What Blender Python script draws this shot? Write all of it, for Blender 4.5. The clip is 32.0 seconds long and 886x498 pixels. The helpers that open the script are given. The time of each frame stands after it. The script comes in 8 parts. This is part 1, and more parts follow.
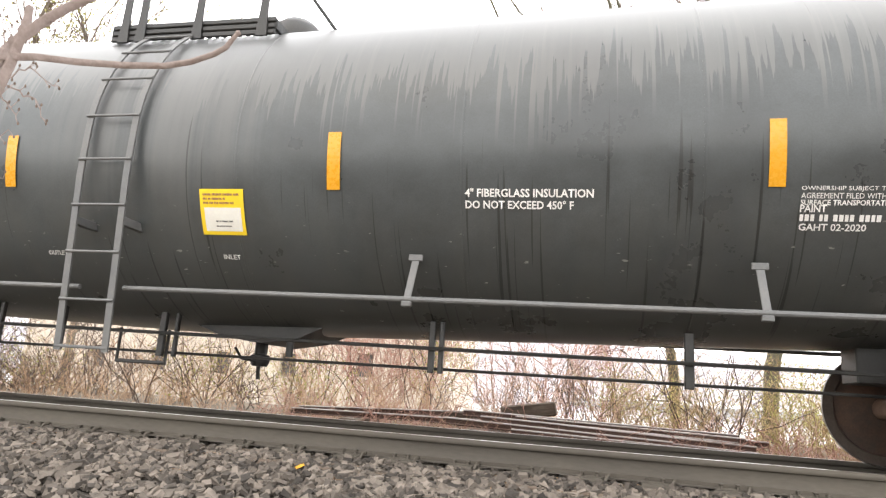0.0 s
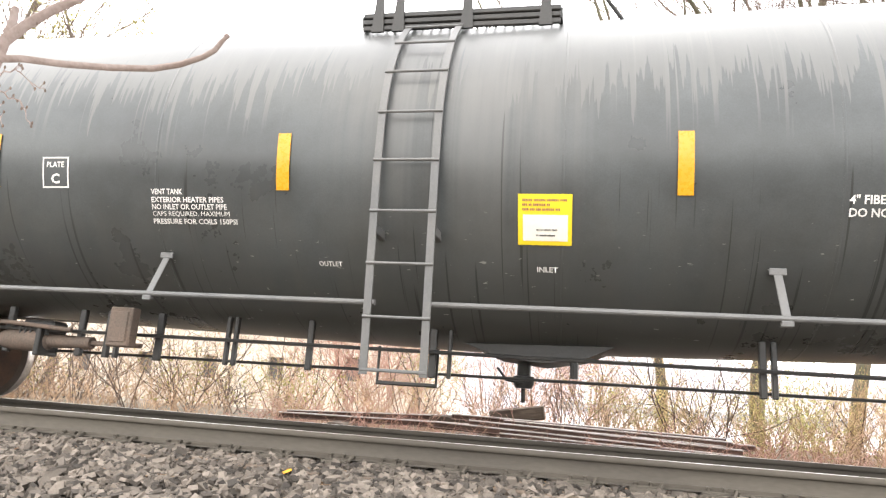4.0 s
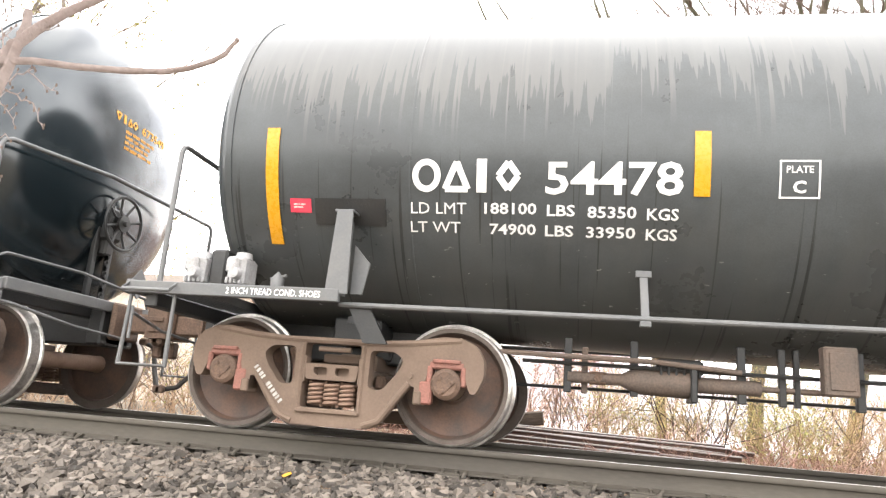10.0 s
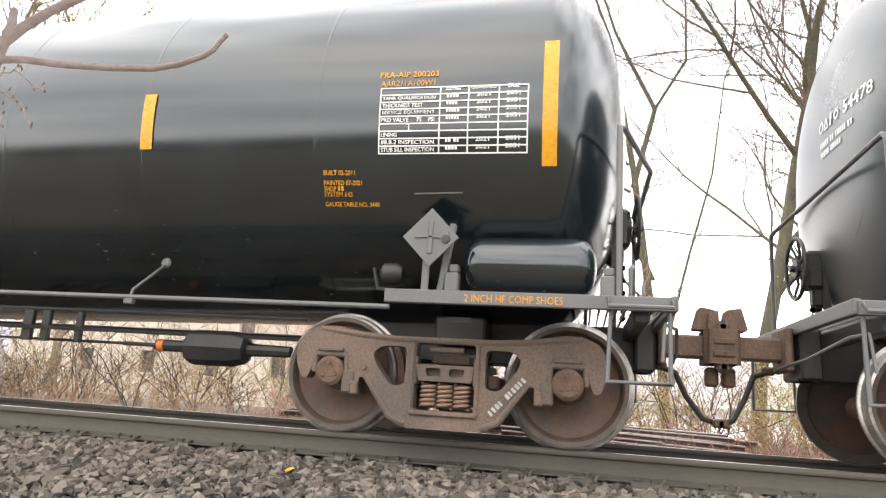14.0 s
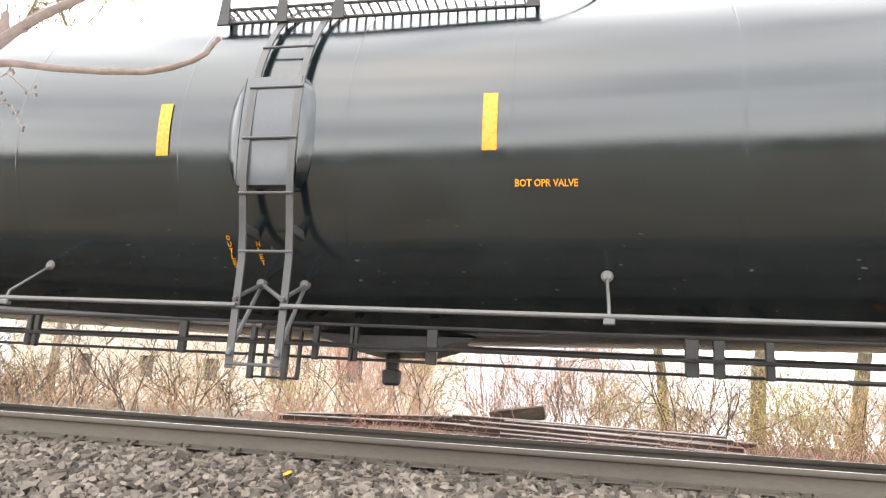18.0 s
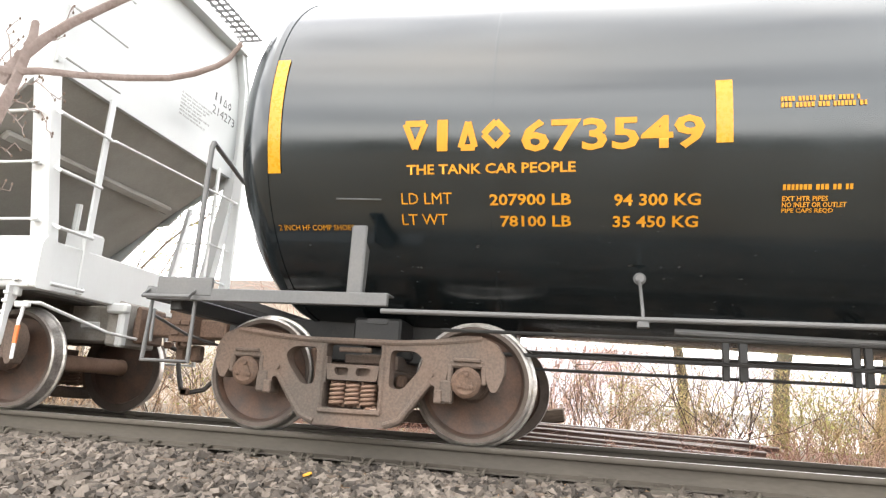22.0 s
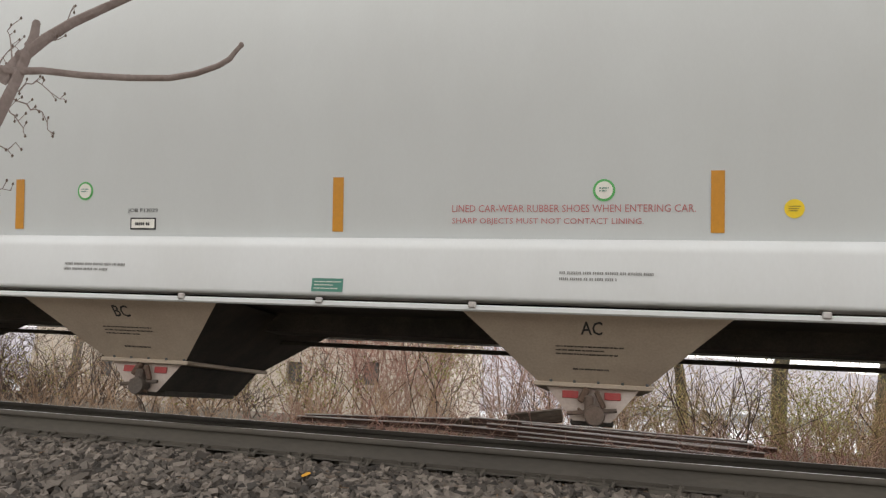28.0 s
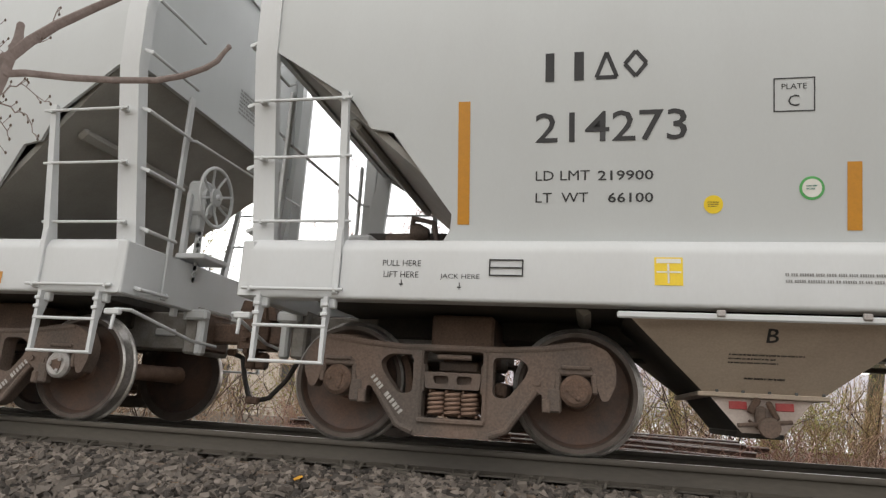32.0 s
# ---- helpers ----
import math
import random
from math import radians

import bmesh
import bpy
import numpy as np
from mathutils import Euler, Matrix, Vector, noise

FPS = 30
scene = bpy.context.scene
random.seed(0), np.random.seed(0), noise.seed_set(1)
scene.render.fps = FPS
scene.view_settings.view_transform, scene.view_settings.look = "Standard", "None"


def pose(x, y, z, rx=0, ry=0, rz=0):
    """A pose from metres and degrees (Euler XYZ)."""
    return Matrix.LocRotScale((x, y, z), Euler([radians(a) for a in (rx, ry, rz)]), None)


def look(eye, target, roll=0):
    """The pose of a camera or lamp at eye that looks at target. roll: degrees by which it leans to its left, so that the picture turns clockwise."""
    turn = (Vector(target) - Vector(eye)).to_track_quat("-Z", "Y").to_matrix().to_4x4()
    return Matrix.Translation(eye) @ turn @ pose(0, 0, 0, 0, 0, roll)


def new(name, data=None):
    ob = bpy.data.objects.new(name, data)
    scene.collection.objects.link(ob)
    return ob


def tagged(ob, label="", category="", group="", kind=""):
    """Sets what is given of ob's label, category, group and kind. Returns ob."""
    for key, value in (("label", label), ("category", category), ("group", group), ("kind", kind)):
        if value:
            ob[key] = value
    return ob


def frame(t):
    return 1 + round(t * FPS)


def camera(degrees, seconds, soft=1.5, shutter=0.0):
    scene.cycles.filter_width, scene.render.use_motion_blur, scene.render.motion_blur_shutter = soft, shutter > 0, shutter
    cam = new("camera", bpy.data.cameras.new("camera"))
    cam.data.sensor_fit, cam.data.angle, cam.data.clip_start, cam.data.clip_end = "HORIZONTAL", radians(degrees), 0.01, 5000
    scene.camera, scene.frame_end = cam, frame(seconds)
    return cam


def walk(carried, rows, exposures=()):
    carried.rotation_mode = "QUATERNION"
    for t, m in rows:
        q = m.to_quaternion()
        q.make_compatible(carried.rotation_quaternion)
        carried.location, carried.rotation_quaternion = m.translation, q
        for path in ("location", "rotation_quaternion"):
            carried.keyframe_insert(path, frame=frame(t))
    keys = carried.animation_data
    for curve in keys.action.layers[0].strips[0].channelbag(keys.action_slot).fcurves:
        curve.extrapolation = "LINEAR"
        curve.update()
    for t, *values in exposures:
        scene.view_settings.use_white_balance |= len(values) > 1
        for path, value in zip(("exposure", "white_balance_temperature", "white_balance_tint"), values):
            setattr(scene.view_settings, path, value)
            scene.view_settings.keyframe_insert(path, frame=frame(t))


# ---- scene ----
# ---- camera: seconds, x, y, z, pitch, yaw, roll ----
cam = camera(66.8, 32.0, soft=1.3)
VIEW = [
    (0.0, -0.001, 0.005, 0.301, 12.36, 13.02, 4.08),
    (0.5, -0.020, 0.023, 0.300, 12.25, 13.43, 4.62),
    (1.0, -0.022, 0.019, 0.300, 12.08, 13.45, 4.76),
    (1.5, -0.022, 0.015, 0.300, 12.20, 13.27, 4.68),
    (2.0, -0.018, 0.011, 0.300, 12.38, 13.30, 4.62),
    (2.5, -0.013, 0.011, 0.301, 12.38, 13.08, 4.47),
    (4.5, -0.003, 0.006, 0.304, 12.84, 11.93, 3.96),
    (5.0, -0.005, 0.006, 0.304, 12.88, 12.01, 3.95),
    (5.5, -0.008, 0.004, 0.304, 12.87, 12.31, 4.10),
    (6.0, -0.004, 0.005, 0.304, 12.94, 12.15, 3.93),
    (6.5, 0.000, 0.003, 0.304, 13.01, 12.04, 3.77),
    (7.0, -0.009, -0.007, 0.303, 13.23, 12.05, 4.06),
    (7.5, -0.025, -0.014, 0.301, 13.43, 12.41, 4.94),
    (8.0, -0.029, -0.016, 0.301, 13.43, 12.22, 4.95),
    (8.5, -0.026, -0.013, 0.300, 13.28, 12.08, 4.68),
    (9.0, -0.023, -0.009, 0.301, 13.15, 11.98, 4.51),
    (9.5, -0.025, -0.007, 0.302, 13.12, 12.06, 4.63),
    (10.0, -0.022, -0.002, 0.303, 13.10, 11.98, 4.49),
    (10.5, -0.012, 0.002, 0.304, 13.14, 11.62, 4.18),
    (11.0, -0.008, 0.003, 0.305, 13.15, 11.48, 4.06),
    (11.5, -0.003, 0.003, 0.305, 13.18, 11.36, 3.94),
    (12.0, -0.002, 0.005, 0.305, 13.18, 11.15, 3.73),
    (12.5, -0.003, 0.006, 0.305, 13.15, 11.44, 3.86),
    (13.0, -0.001, 0.007, 0.305, 12.97, 12.11, 4.03),
    (13.5, 0.001, 0.005, 0.304, 12.49, 12.16, 3.69),
    (14.0, 0.001, 0.005, 0.305, 12.53, 12.17, 3.77),
    (14.5, 0.002, 0.006, 0.304, 12.54, 12.03, 3.80),
    (15.0, 0.001, 0.007, 0.305, 12.53, 12.01, 3.89),
    (15.5, -0.000, 0.005, 0.304, 12.55, 11.73, 3.77),
    (17.5, 0.008, 0.008, 0.300, 12.67, 11.46, 3.53),
    (18.0, 0.015, 0.006, 0.301, 12.82, 12.09, 3.44),
    (18.5, 0.018, 0.004, 0.303, 12.90, 13.02, 3.24),
    (19.0, 0.019, 0.003, 0.303, 12.86, 13.57, 3.29),
    (19.5, 0.020, 0.001, 0.303, 12.93, 13.81, 3.22),
    (20.0, 0.020, -0.001, 0.303, 12.99, 13.68, 3.14),
    (20.5, 0.016, -0.003, 0.303, 13.04, 13.83, 3.37),
    (21.0, 0.012, -0.002, 0.303, 13.05, 13.78, 3.51),
    (21.5, 0.011, -0.002, 0.302, 13.09, 13.54, 3.52),
    (22.0, 0.012, -0.001, 0.301, 12.90, 13.68, 3.71),
    (22.5, 0.010, 0.000, 0.301, 12.94, 13.65, 3.75),
    (23.0, 0.008, -0.001, 0.302, 13.03, 13.42, 3.69),
    (23.5, 0.009, -0.004, 0.301, 13.09, 13.31, 3.54),
    (24.0, 0.009, -0.009, 0.301, 13.12, 13.32, 3.54),
    (24.5, 0.012, -0.013, 0.300, 13.21, 13.39, 3.69),
    (25.0, 0.015, -0.016, 0.301, 13.25, 13.33, 3.62),
    (25.5, 0.015, -0.017, 0.301, 13.31, 13.33, 3.60),
    (26.0, 0.013, -0.019, 0.301, 13.33, 13.29, 3.52),
    (26.5, 0.011, -0.016, 0.300, 13.22, 13.37, 3.55),
    (28.5, 0.006, -0.003, 0.300, 12.91, 13.53, 3.75),
    (29.0, 0.004, -0.004, 0.299, 12.92, 13.43, 3.57),
    (29.5, 0.007, -0.000, 0.300, 12.86, 13.36, 3.64),
    (30.0, 0.007, 0.001, 0.299, 12.76, 13.51, 3.72),
    (30.5, 0.010, 0.004, 0.299, 12.74, 13.38, 3.77),
    (31.0, 0.012, 0.005, 0.300, 12.78, 13.15, 3.54),
    (31.5, 0.016, 0.004, 0.301, 12.91, 12.91, 3.42),
    (32.0, 0.016, 0.001, 0.302, 13.14, 12.94, 3.39),
]
TRAVEL = [
    (0.0, 0.004), (0.5, 0.272), (1.0, 0.553), (1.5, 0.863), (2.0, 1.183), (2.5, 1.519),
    (4.5, 2.982), (5.0, 3.391), (5.5, 3.817), (6.0, 4.250), (6.5, 4.696), (7.0, 5.162),
    (7.5, 5.634), (8.0, 6.130), (8.5, 6.645), (9.0, 7.169), (9.5, 7.704), (10.0, 8.259),
    (10.5, 8.838), (11.0, 9.446), (11.5, 10.065), (12.0, 10.693), (12.5, 11.330), (13.0, 11.975),
    (13.5, 12.669), (14.0, 13.359), (14.5, 14.058), (15.0, 14.764), (15.5, 15.485), (17.5, 18.393),
    (18.0, 19.165), (18.5, 19.944), (19.0, 20.741), (19.5, 21.552), (20.0, 22.370), (20.5, 23.208),
    (21.0, 24.076), (21.5, 24.963), (22.0, 25.882), (22.5, 26.821), (23.0, 27.778), (23.5, 28.785),
    (24.0, 29.782), (24.5, 30.786), (25.0, 31.802), (25.5, 32.836), (26.0, 33.880), (26.5, 34.932),
    (28.5, 39.148), (29.0, 40.240), (29.5, 41.338), (30.0, 42.463), (30.5, 43.611), (31.0, 44.790),
    (31.5, 46.001), (32.0, 47.225),
]

LIGHTING = [
    (0.0, 1.85), (1.0, 2.05), (2.5, 2.25), (5.0, 2.25), (7.0, 2.0), (9.0, 2.2), (11.0, 2.45), (11.5, 2.3), (11.9, 1.1), (12.3, -0.5), (13.1, -1.0), (13.5, 0.95), (15.0, 2.1), (18.0, 2.25), (19.0, 2.35), (20.0, 2.25),
    (22.0, 2.15), (23.0, 1.62), (23.4, 0.25), (23.7, 0.26), (24.2, 0.55), (26.0, 0.58), (32.0, 0.6)]
walk(cam, [(t, pose(x, y, z, 0, 0, yaw) @ pose(0, 0, 0, 90 + pitch) @ pose(0, 0, 0, 0, 0, roll)) for t, x, y, z, pitch, yaw, roll in VIEW], LIGHTING)

# ---- world and sun: a bright overcast sky ----
world = bpy.data.worlds.new("overcast_sky")
scene.world = world
world.use_nodes = True
wn, wl = world.node_tree.nodes, world.node_tree.links
wn.clear()
sky = wn.new("ShaderNodeTexSky")
sky.sky_type, sky.sun_disc, sky.sun_elevation, sky.sun_rotation = "NISHITA", False, radians(52), radians(200)
sky.dust_density, sky.air_density = 4.0, 1.5
coord = wn.new("ShaderNodeTexCoord")
cloud = wn.new("ShaderNodeTexNoise")
cloud.inputs["Scale"].default_value, cloud.inputs["Detail"].default_value = 3.0, 5.0
drift = wn.new("ShaderNodeMapping")
drift.inputs["Scale"].default_value = (0.5, 0.9, 3.2)
wl.new(coord.outputs["Generated"], drift.inputs["Vector"])
wl.new(drift.outputs["Vector"], cloud.inputs["Vector"])
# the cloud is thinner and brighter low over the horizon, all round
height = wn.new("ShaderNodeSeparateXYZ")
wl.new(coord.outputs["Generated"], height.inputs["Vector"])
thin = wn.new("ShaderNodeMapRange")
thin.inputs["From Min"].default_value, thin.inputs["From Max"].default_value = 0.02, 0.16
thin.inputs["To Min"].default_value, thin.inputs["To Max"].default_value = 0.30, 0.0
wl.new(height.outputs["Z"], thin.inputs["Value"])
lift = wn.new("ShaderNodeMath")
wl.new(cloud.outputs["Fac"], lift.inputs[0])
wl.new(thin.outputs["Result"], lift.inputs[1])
veil = wn.new("ShaderNodeValToRGB")
veil.color_ramp.elements[0].position, veil.color_ramp.elements[0].color = 0.36, (5.9, 5.8, 5.9, 1)
veil.color_ramp.elements[1].position, veil.color_ramp.elements[1].color = 0.6, (12.05, 11.7, 11.3, 1)
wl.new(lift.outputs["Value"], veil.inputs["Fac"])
blend = wn.new("ShaderNodeMix")
blend.data_type = "RGBA"
blend.inputs["Factor"].default_value = 0.85
wl.new(sky.outputs["Color"], blend.inputs["A"])
wl.new(veil.outputs["Color"], blend.inputs["B"])
backg = wn.new("ShaderNodeBackground")
backg.inputs["Strength"].default_value = 0.1
# the sun stands behind the cloud beyond the track, so that half of the sky is brighter
glow = wn.new("ShaderNodeMapRange")
glow.interpolation_type = "SMOOTHSTEP"
glow.inputs["From Min"].default_value, glow.inputs["From Max"].default_value = -0.6, 1.0
glow.inputs["To Min"].default_value, glow.inputs["To Max"].default_value = 0.9, 1.9
wl.new(height.outputs["Y"], glow.inputs["Value"])
bright = wn.new("ShaderNodeVectorMath")
bright.operation = "SCALE"
wl.new(blend.outputs["Result"], bright.inputs[0])
wl.new(glow.outputs["Result"], bright.inputs["Scale"])
wout = wn.new("ShaderNodeOutputWorld")
wl.new(bright.outputs["Vector"], backg.inputs["Color"])
wl.new(backg.outputs["Background"], wout.inputs["Surface"])
sun = new("sun", bpy.data.lights.new("sun", "SUN"))
sun.data.energy, sun.data.angle, sun.data.color = 0.5, radians(110), (1.0, 0.96, 0.9)
sun.matrix_world = look((-6, -14, 24), (0, 6, 0))


# ---- mesh building ----
class Shape:
    """Gathers vertices and faces of one part."""

    def __init__(self):
        self.v, self.f = [], []

    def add(self, verts, faces):
        n = len(self.v)
        self.v += [tuple(p) for p in verts]
        self.f += [tuple(i + n for i in f) for f in faces]
        return self

    def box(self, c, s, ch=0.004, turn=None):
        """A box at centre c of size s with chamfered edges."""
        h = [x / 2 for x in s]
        ch = min(ch, min(h) * 0.9)
        corners = [(i, j, k) for i in (-1, 1) for j in (-1, 1) for k in (-1, 1)]
        verts, index = [], {}
        for cn in corners:
            for a in range(3):
                index[cn, a] = len(verts)
                verts.append(Vector([cn[b] * (h[b] if b == a else h[b] - ch) for b in range(3)]))
        faces = []
        for a in range(3):
            b, d = (a + 1) % 3, (a + 2) % 3
            for sgn in (-1, 1):
                ring = []
                for sb, sd in ((-1, -1), (1, -1), (1, 1), (-1, 1)):
                    cn = [0, 0, 0]
                    cn[a], cn[b], cn[d] = sgn, sb, sd
                    ring.append(index[tuple(cn), a])
                faces.append(ring if sgn > 0 else ring[::-1])
            for sb in (-1, 1):
                for sd in (-1, 1):
                    lo, hi = [0, 0, 0], [0, 0, 0]
                    lo[a], hi[a], lo[b], hi[b], lo[d], hi[d] = -1, 1, sb, sb, sd, sd
                    lo, hi = tuple(lo), tuple(hi)
                    quad = [index[lo, b], index[hi, b], index[hi, d], index[lo, d]]
                    faces.append(quad if sb * sd > 0 else quad[::-1])
        for cn in corners:
            tri = [index[cn, 0], index[cn, 1], index[cn, 2]]
            faces.append(tri if cn[0] * cn[1] * cn[2] > 0 else tri[::-1])
        if turn is not None:
            verts = [turn @ p for p in verts]
        return self.add([Vector(c) + p for p in verts], faces)

    def tube(self, pts, r, seg=8, r2=None):
        """A round bar along a line of points; its radius runs from r to r2."""
        pts = [Vector(p) for p in pts]
        r2 = r if r2 is None else r2
        n, verts, faces, side = len(pts), [], [], None
        for i, p in enumerate(pts):
            d = (pts[min(i + 1, n - 1)] - pts[max(i - 1, 0)]).normalized()
            if side is None:
                side = d.orthogonal().normalized()
            side = (side - d * side.dot(d)).normalized()
            up = d.cross(side)
            rad = r + (r2 - r) * i / (n - 1)
            if 0 < i < n - 1:
                a = (pts[i] - pts[i - 1]).normalized()
                rad /= max(0.6, math.sqrt((1 + a.dot((pts[i + 1] - pts[i]).normalized())) / 2))
            verts += [p + (side * math.cos(u) + up * math.sin(u)) * rad for u in (2 * math.pi * j / seg for j in range(seg))]
        for i in range(n - 1):
            faces += [(i * seg + j, i * seg + (j + 1) % seg, (i + 1) * seg + (j + 1) % seg, (i + 1) * seg + j) for j in range(seg)]
        faces += [tuple(range(seg))[::-1], tuple(range((n - 1) * seg, n * seg))]
        return self.add(verts, faces)

    def lathe(self, profile, seg=48, axis="x", centre=(0, 0, 0), start=0.0, end=360.0):
        """Turns (along, radius) pairs about an axis."""
        full = end - start >= 359.9
        m = seg if full else seg + 1
        verts, faces = [], []
        for a, r in profile:
            for j in range(m):
                u = radians(start + (end - start) * j / seg)
                c, s = r * math.cos(u), r * math.sin(u)
                p = {"x": (a, c, s), "y": (s, a, c), "z": (c, s, a)}[axis]
                verts.append((p[0] + centre[0], p[1] + centre[1], p[2] + centre[2]))
        for i in range(len(profile) - 1):
            for j in range(m if full else m - 1):
                k = (j + 1) % m
                faces.append((i * m + j, i * m + k, (i + 1) * m + k, (i + 1) * m + j))
        if full:
            if profile[0][1] > 1e-4:
                faces.append(tuple(range(m))[::-1])
            if profile[-1][1] > 1e-4:
                faces.append(tuple(range((len(profile) - 1) * m, len(profile) * m)))
        return self.add(verts, faces)

    def prism(self, pts, a0, a1, plane="xz"):
        """A flat outline given thickness: plane xz runs along y from a0 to a1, yz along x, xy along z."""
        put = {"xz": lambda p, a: (p[0], a, p[1]), "yz": lambda p, a: (a, p[0], p[1]), "xy": lambda p, a: (p[0], p[1], a)}[plane]
        n = len(pts)
        faces = [tuple(range(n)), tuple(range(n, 2 * n))[::-1]] + [(i, n + i, n + (i + 1) % n, (i + 1) % n) for i in range(n)]
        return self.add([put(p, a0) for p in pts] + [put(p, a1) for p in pts], faces)

    def plate(self, loops, y0, y1):
        """An upright casting in the xz plane with holes: the outer loop first, then the holes."""
        bm = bmesh.new()
        for loop in loops:
            vs = [bm.verts.new((x, y0, z)) for x, z in loop]
            for i in range(len(vs)):
                bm.edges.new((vs[i], vs[(i + 1) % len(vs)]))
        bmesh.ops.triangle_fill(bm, edges=bm.edges[:], use_beauty=True, use_dissolve=False)
        made = bmesh.ops.extrude_face_region(bm, geom=bm.faces[:])
        bmesh.ops.translate(bm, verts=[g for g in made["geom"] if isinstance(g, bmesh.types.BMVert)], vec=(0, y1 - y0, 0))
        bm.verts.index_update()
        self.add([p.co for p in bm.verts], [tuple(p.index for p in f.verts) for f in bm.faces])
        bm.free()
        return self

    def mesh(self, name, material, smooth=True, angle=35, fix=True):
        me = bpy.data.meshes.new(name)
        me.from_pydata(self.v, [], self.f)
        if fix:
            bm = bmesh.new()
            bm.from_mesh(me)
            bmesh.ops.recalc_face_normals(bm, faces=bm.faces[:])
            bm.to_mesh(me)
            bm.free()
        if smooth:
            me.polygons.foreach_set("use_smooth", [True] * len(me.polygons))
            me.set_sharp_from_angle(angle=radians(angle))
        if material is not None:
            me.materials.append(material)
        return me


def part(name, shape, material, parent, label="", at=None, smooth=True, fix=True):
    """One mesh object under a thing or under a part; shape may be a finished mesh."""
    me = shape if isinstance(shape, bpy.types.Mesh) else shape.mesh(name, material, smooth, fix=fix)
    ob = new(name, me)
    ob.parent = parent
    if at is not None:
        ob.matrix_basis = at
    return tagged(ob, label=label)


def thing(name, label, category, at=None, group="", kind="", mesh=None):
    ob = new(name, mesh)
    if at is not None:
        ob.matrix_basis = at
    return tagged(ob, label, category, group, kind)


def arc(cx, cz, r, a0, a1, n=6):
    return [(cx + r * math.cos(radians(a0 + (a1 - a0) * i / n)), cz + r * math.sin(radians(a0 + (a1 - a0) * i / n))) for i in range(n + 1)]


def rounded(pts, r, n=3):
    """Rounds the corners of a closed outline."""
    out, m = [], len(pts)
    for i in range(m):
        p, a, b = Vector(pts[i]), Vector(pts[i - 1]), Vector(pts[(i + 1) % m])
        da, db = a - p, b - p
        k = min(r, da.length * 0.45, db.length * 0.45)
        s, e = p + da.normalized() * k, p + db.normalized() * k
        for j in range(n + 1):
            u = j / n
            q = s * (1 - u) ** 2 + p * 2 * u * (1 - u) + e * u * u
            out.append((q.x, q.y))
    return out


# ---- materials ----
def surface(name, colour, rough=0.6, metal=0.0, vary=0.25, scale=6.0, second=None, amount=0.35, bump=0.15, grain=60.0, stretch=(1, 1, 1), spots=0.5, width=0.12):
    """A paint, metal or stone: a base colour, a second one in patches, fine grain and relief."""
    m = bpy.data.materials.new(name)
    m.use_nodes = True
    n, l = m.node_tree.nodes, m.node_tree.links
    b = n["Principled BSDF"]
    tc = n.new("ShaderNodeTexCoord")
    mp = n.new("ShaderNodeMapping")
    mp.inputs["Scale"].default_value = stretch
    l.new(tc.outputs["Object"], mp.inputs["Vector"])
    big, fine = n.new("ShaderNodeTexNoise"), n.new("ShaderNodeTexNoise")
    big.inputs["Scale"].default_value, big.inputs["Detail"].default_value, big.inputs["Roughness"].default_value = scale, 6, 0.65
    fine.inputs["Scale"].default_value, fine.inputs["Detail"].default_value = grain, 4
    l.new(mp.outputs["Vector"], big.inputs["Vector"])
    l.new(mp.outputs["Vector"], fine.inputs["Vector"])
    ramp = n.new("ShaderNodeMapRange")
    ramp.inputs["From Min"].default_value, ramp.inputs["From Max"].default_value = spots - width, spots + width
    ramp.inputs["To Max"].default_value = amount
    l.new(big.outputs["Fac"], ramp.inputs["Value"])
    mix = n.new("ShaderNodeMix")
    mix.data_type = "RGBA"
    second = second or tuple(c * 0.6 for c in colour)
    mix.inputs["A"].default_value, mix.inputs["B"].default_value = (*colour, 1), (*second, 1)
    l.new(ramp.outputs["Result"], mix.inputs["Factor"])
    hsv = n.new("ShaderNodeHueSaturation")
    val = n.new("ShaderNodeMapRange")
    val.inputs["From Min"].default_value, val.inputs["From Max"].default_value = 0.25, 0.75
    val.inputs["To Min"].default_value, val.inputs["To Max"].default_value = 1 - vary, 1 + vary
    l.new(fine.outputs["Fac"], val.inputs["Value"])
    l.new(val.outputs["Result"], hsv.inputs["Value"])
    l.new(mix.outputs["Result"], hsv.inputs["Color"])
    l.new(hsv.outputs["Color"], b.inputs["Base Color"])
    rr = n.new("ShaderNodeMapRange")
    rr.inputs["To Min"].default_value, rr.inputs["To Max"].default_value = max(0.05, rough - 0.12), min(1, rough + 0.12)
    l.new(big.outputs["Fac"], rr.inputs["Value"])
    l.new(rr.outputs["Result"], b.inputs["Roughness"])
    b.inputs["Metallic"].default_value = metal
    if bump:
        bp = n.new("ShaderNodeBump")
        bp.inputs["Strength"].default_value, bp.inputs["Distance"].default_value = bump, 0.01
        l.new(fine.outputs["Fac"], bp.inputs["Height"])
        l.new(bp.outputs["Normal"], b.inputs["Normal"])
    return m


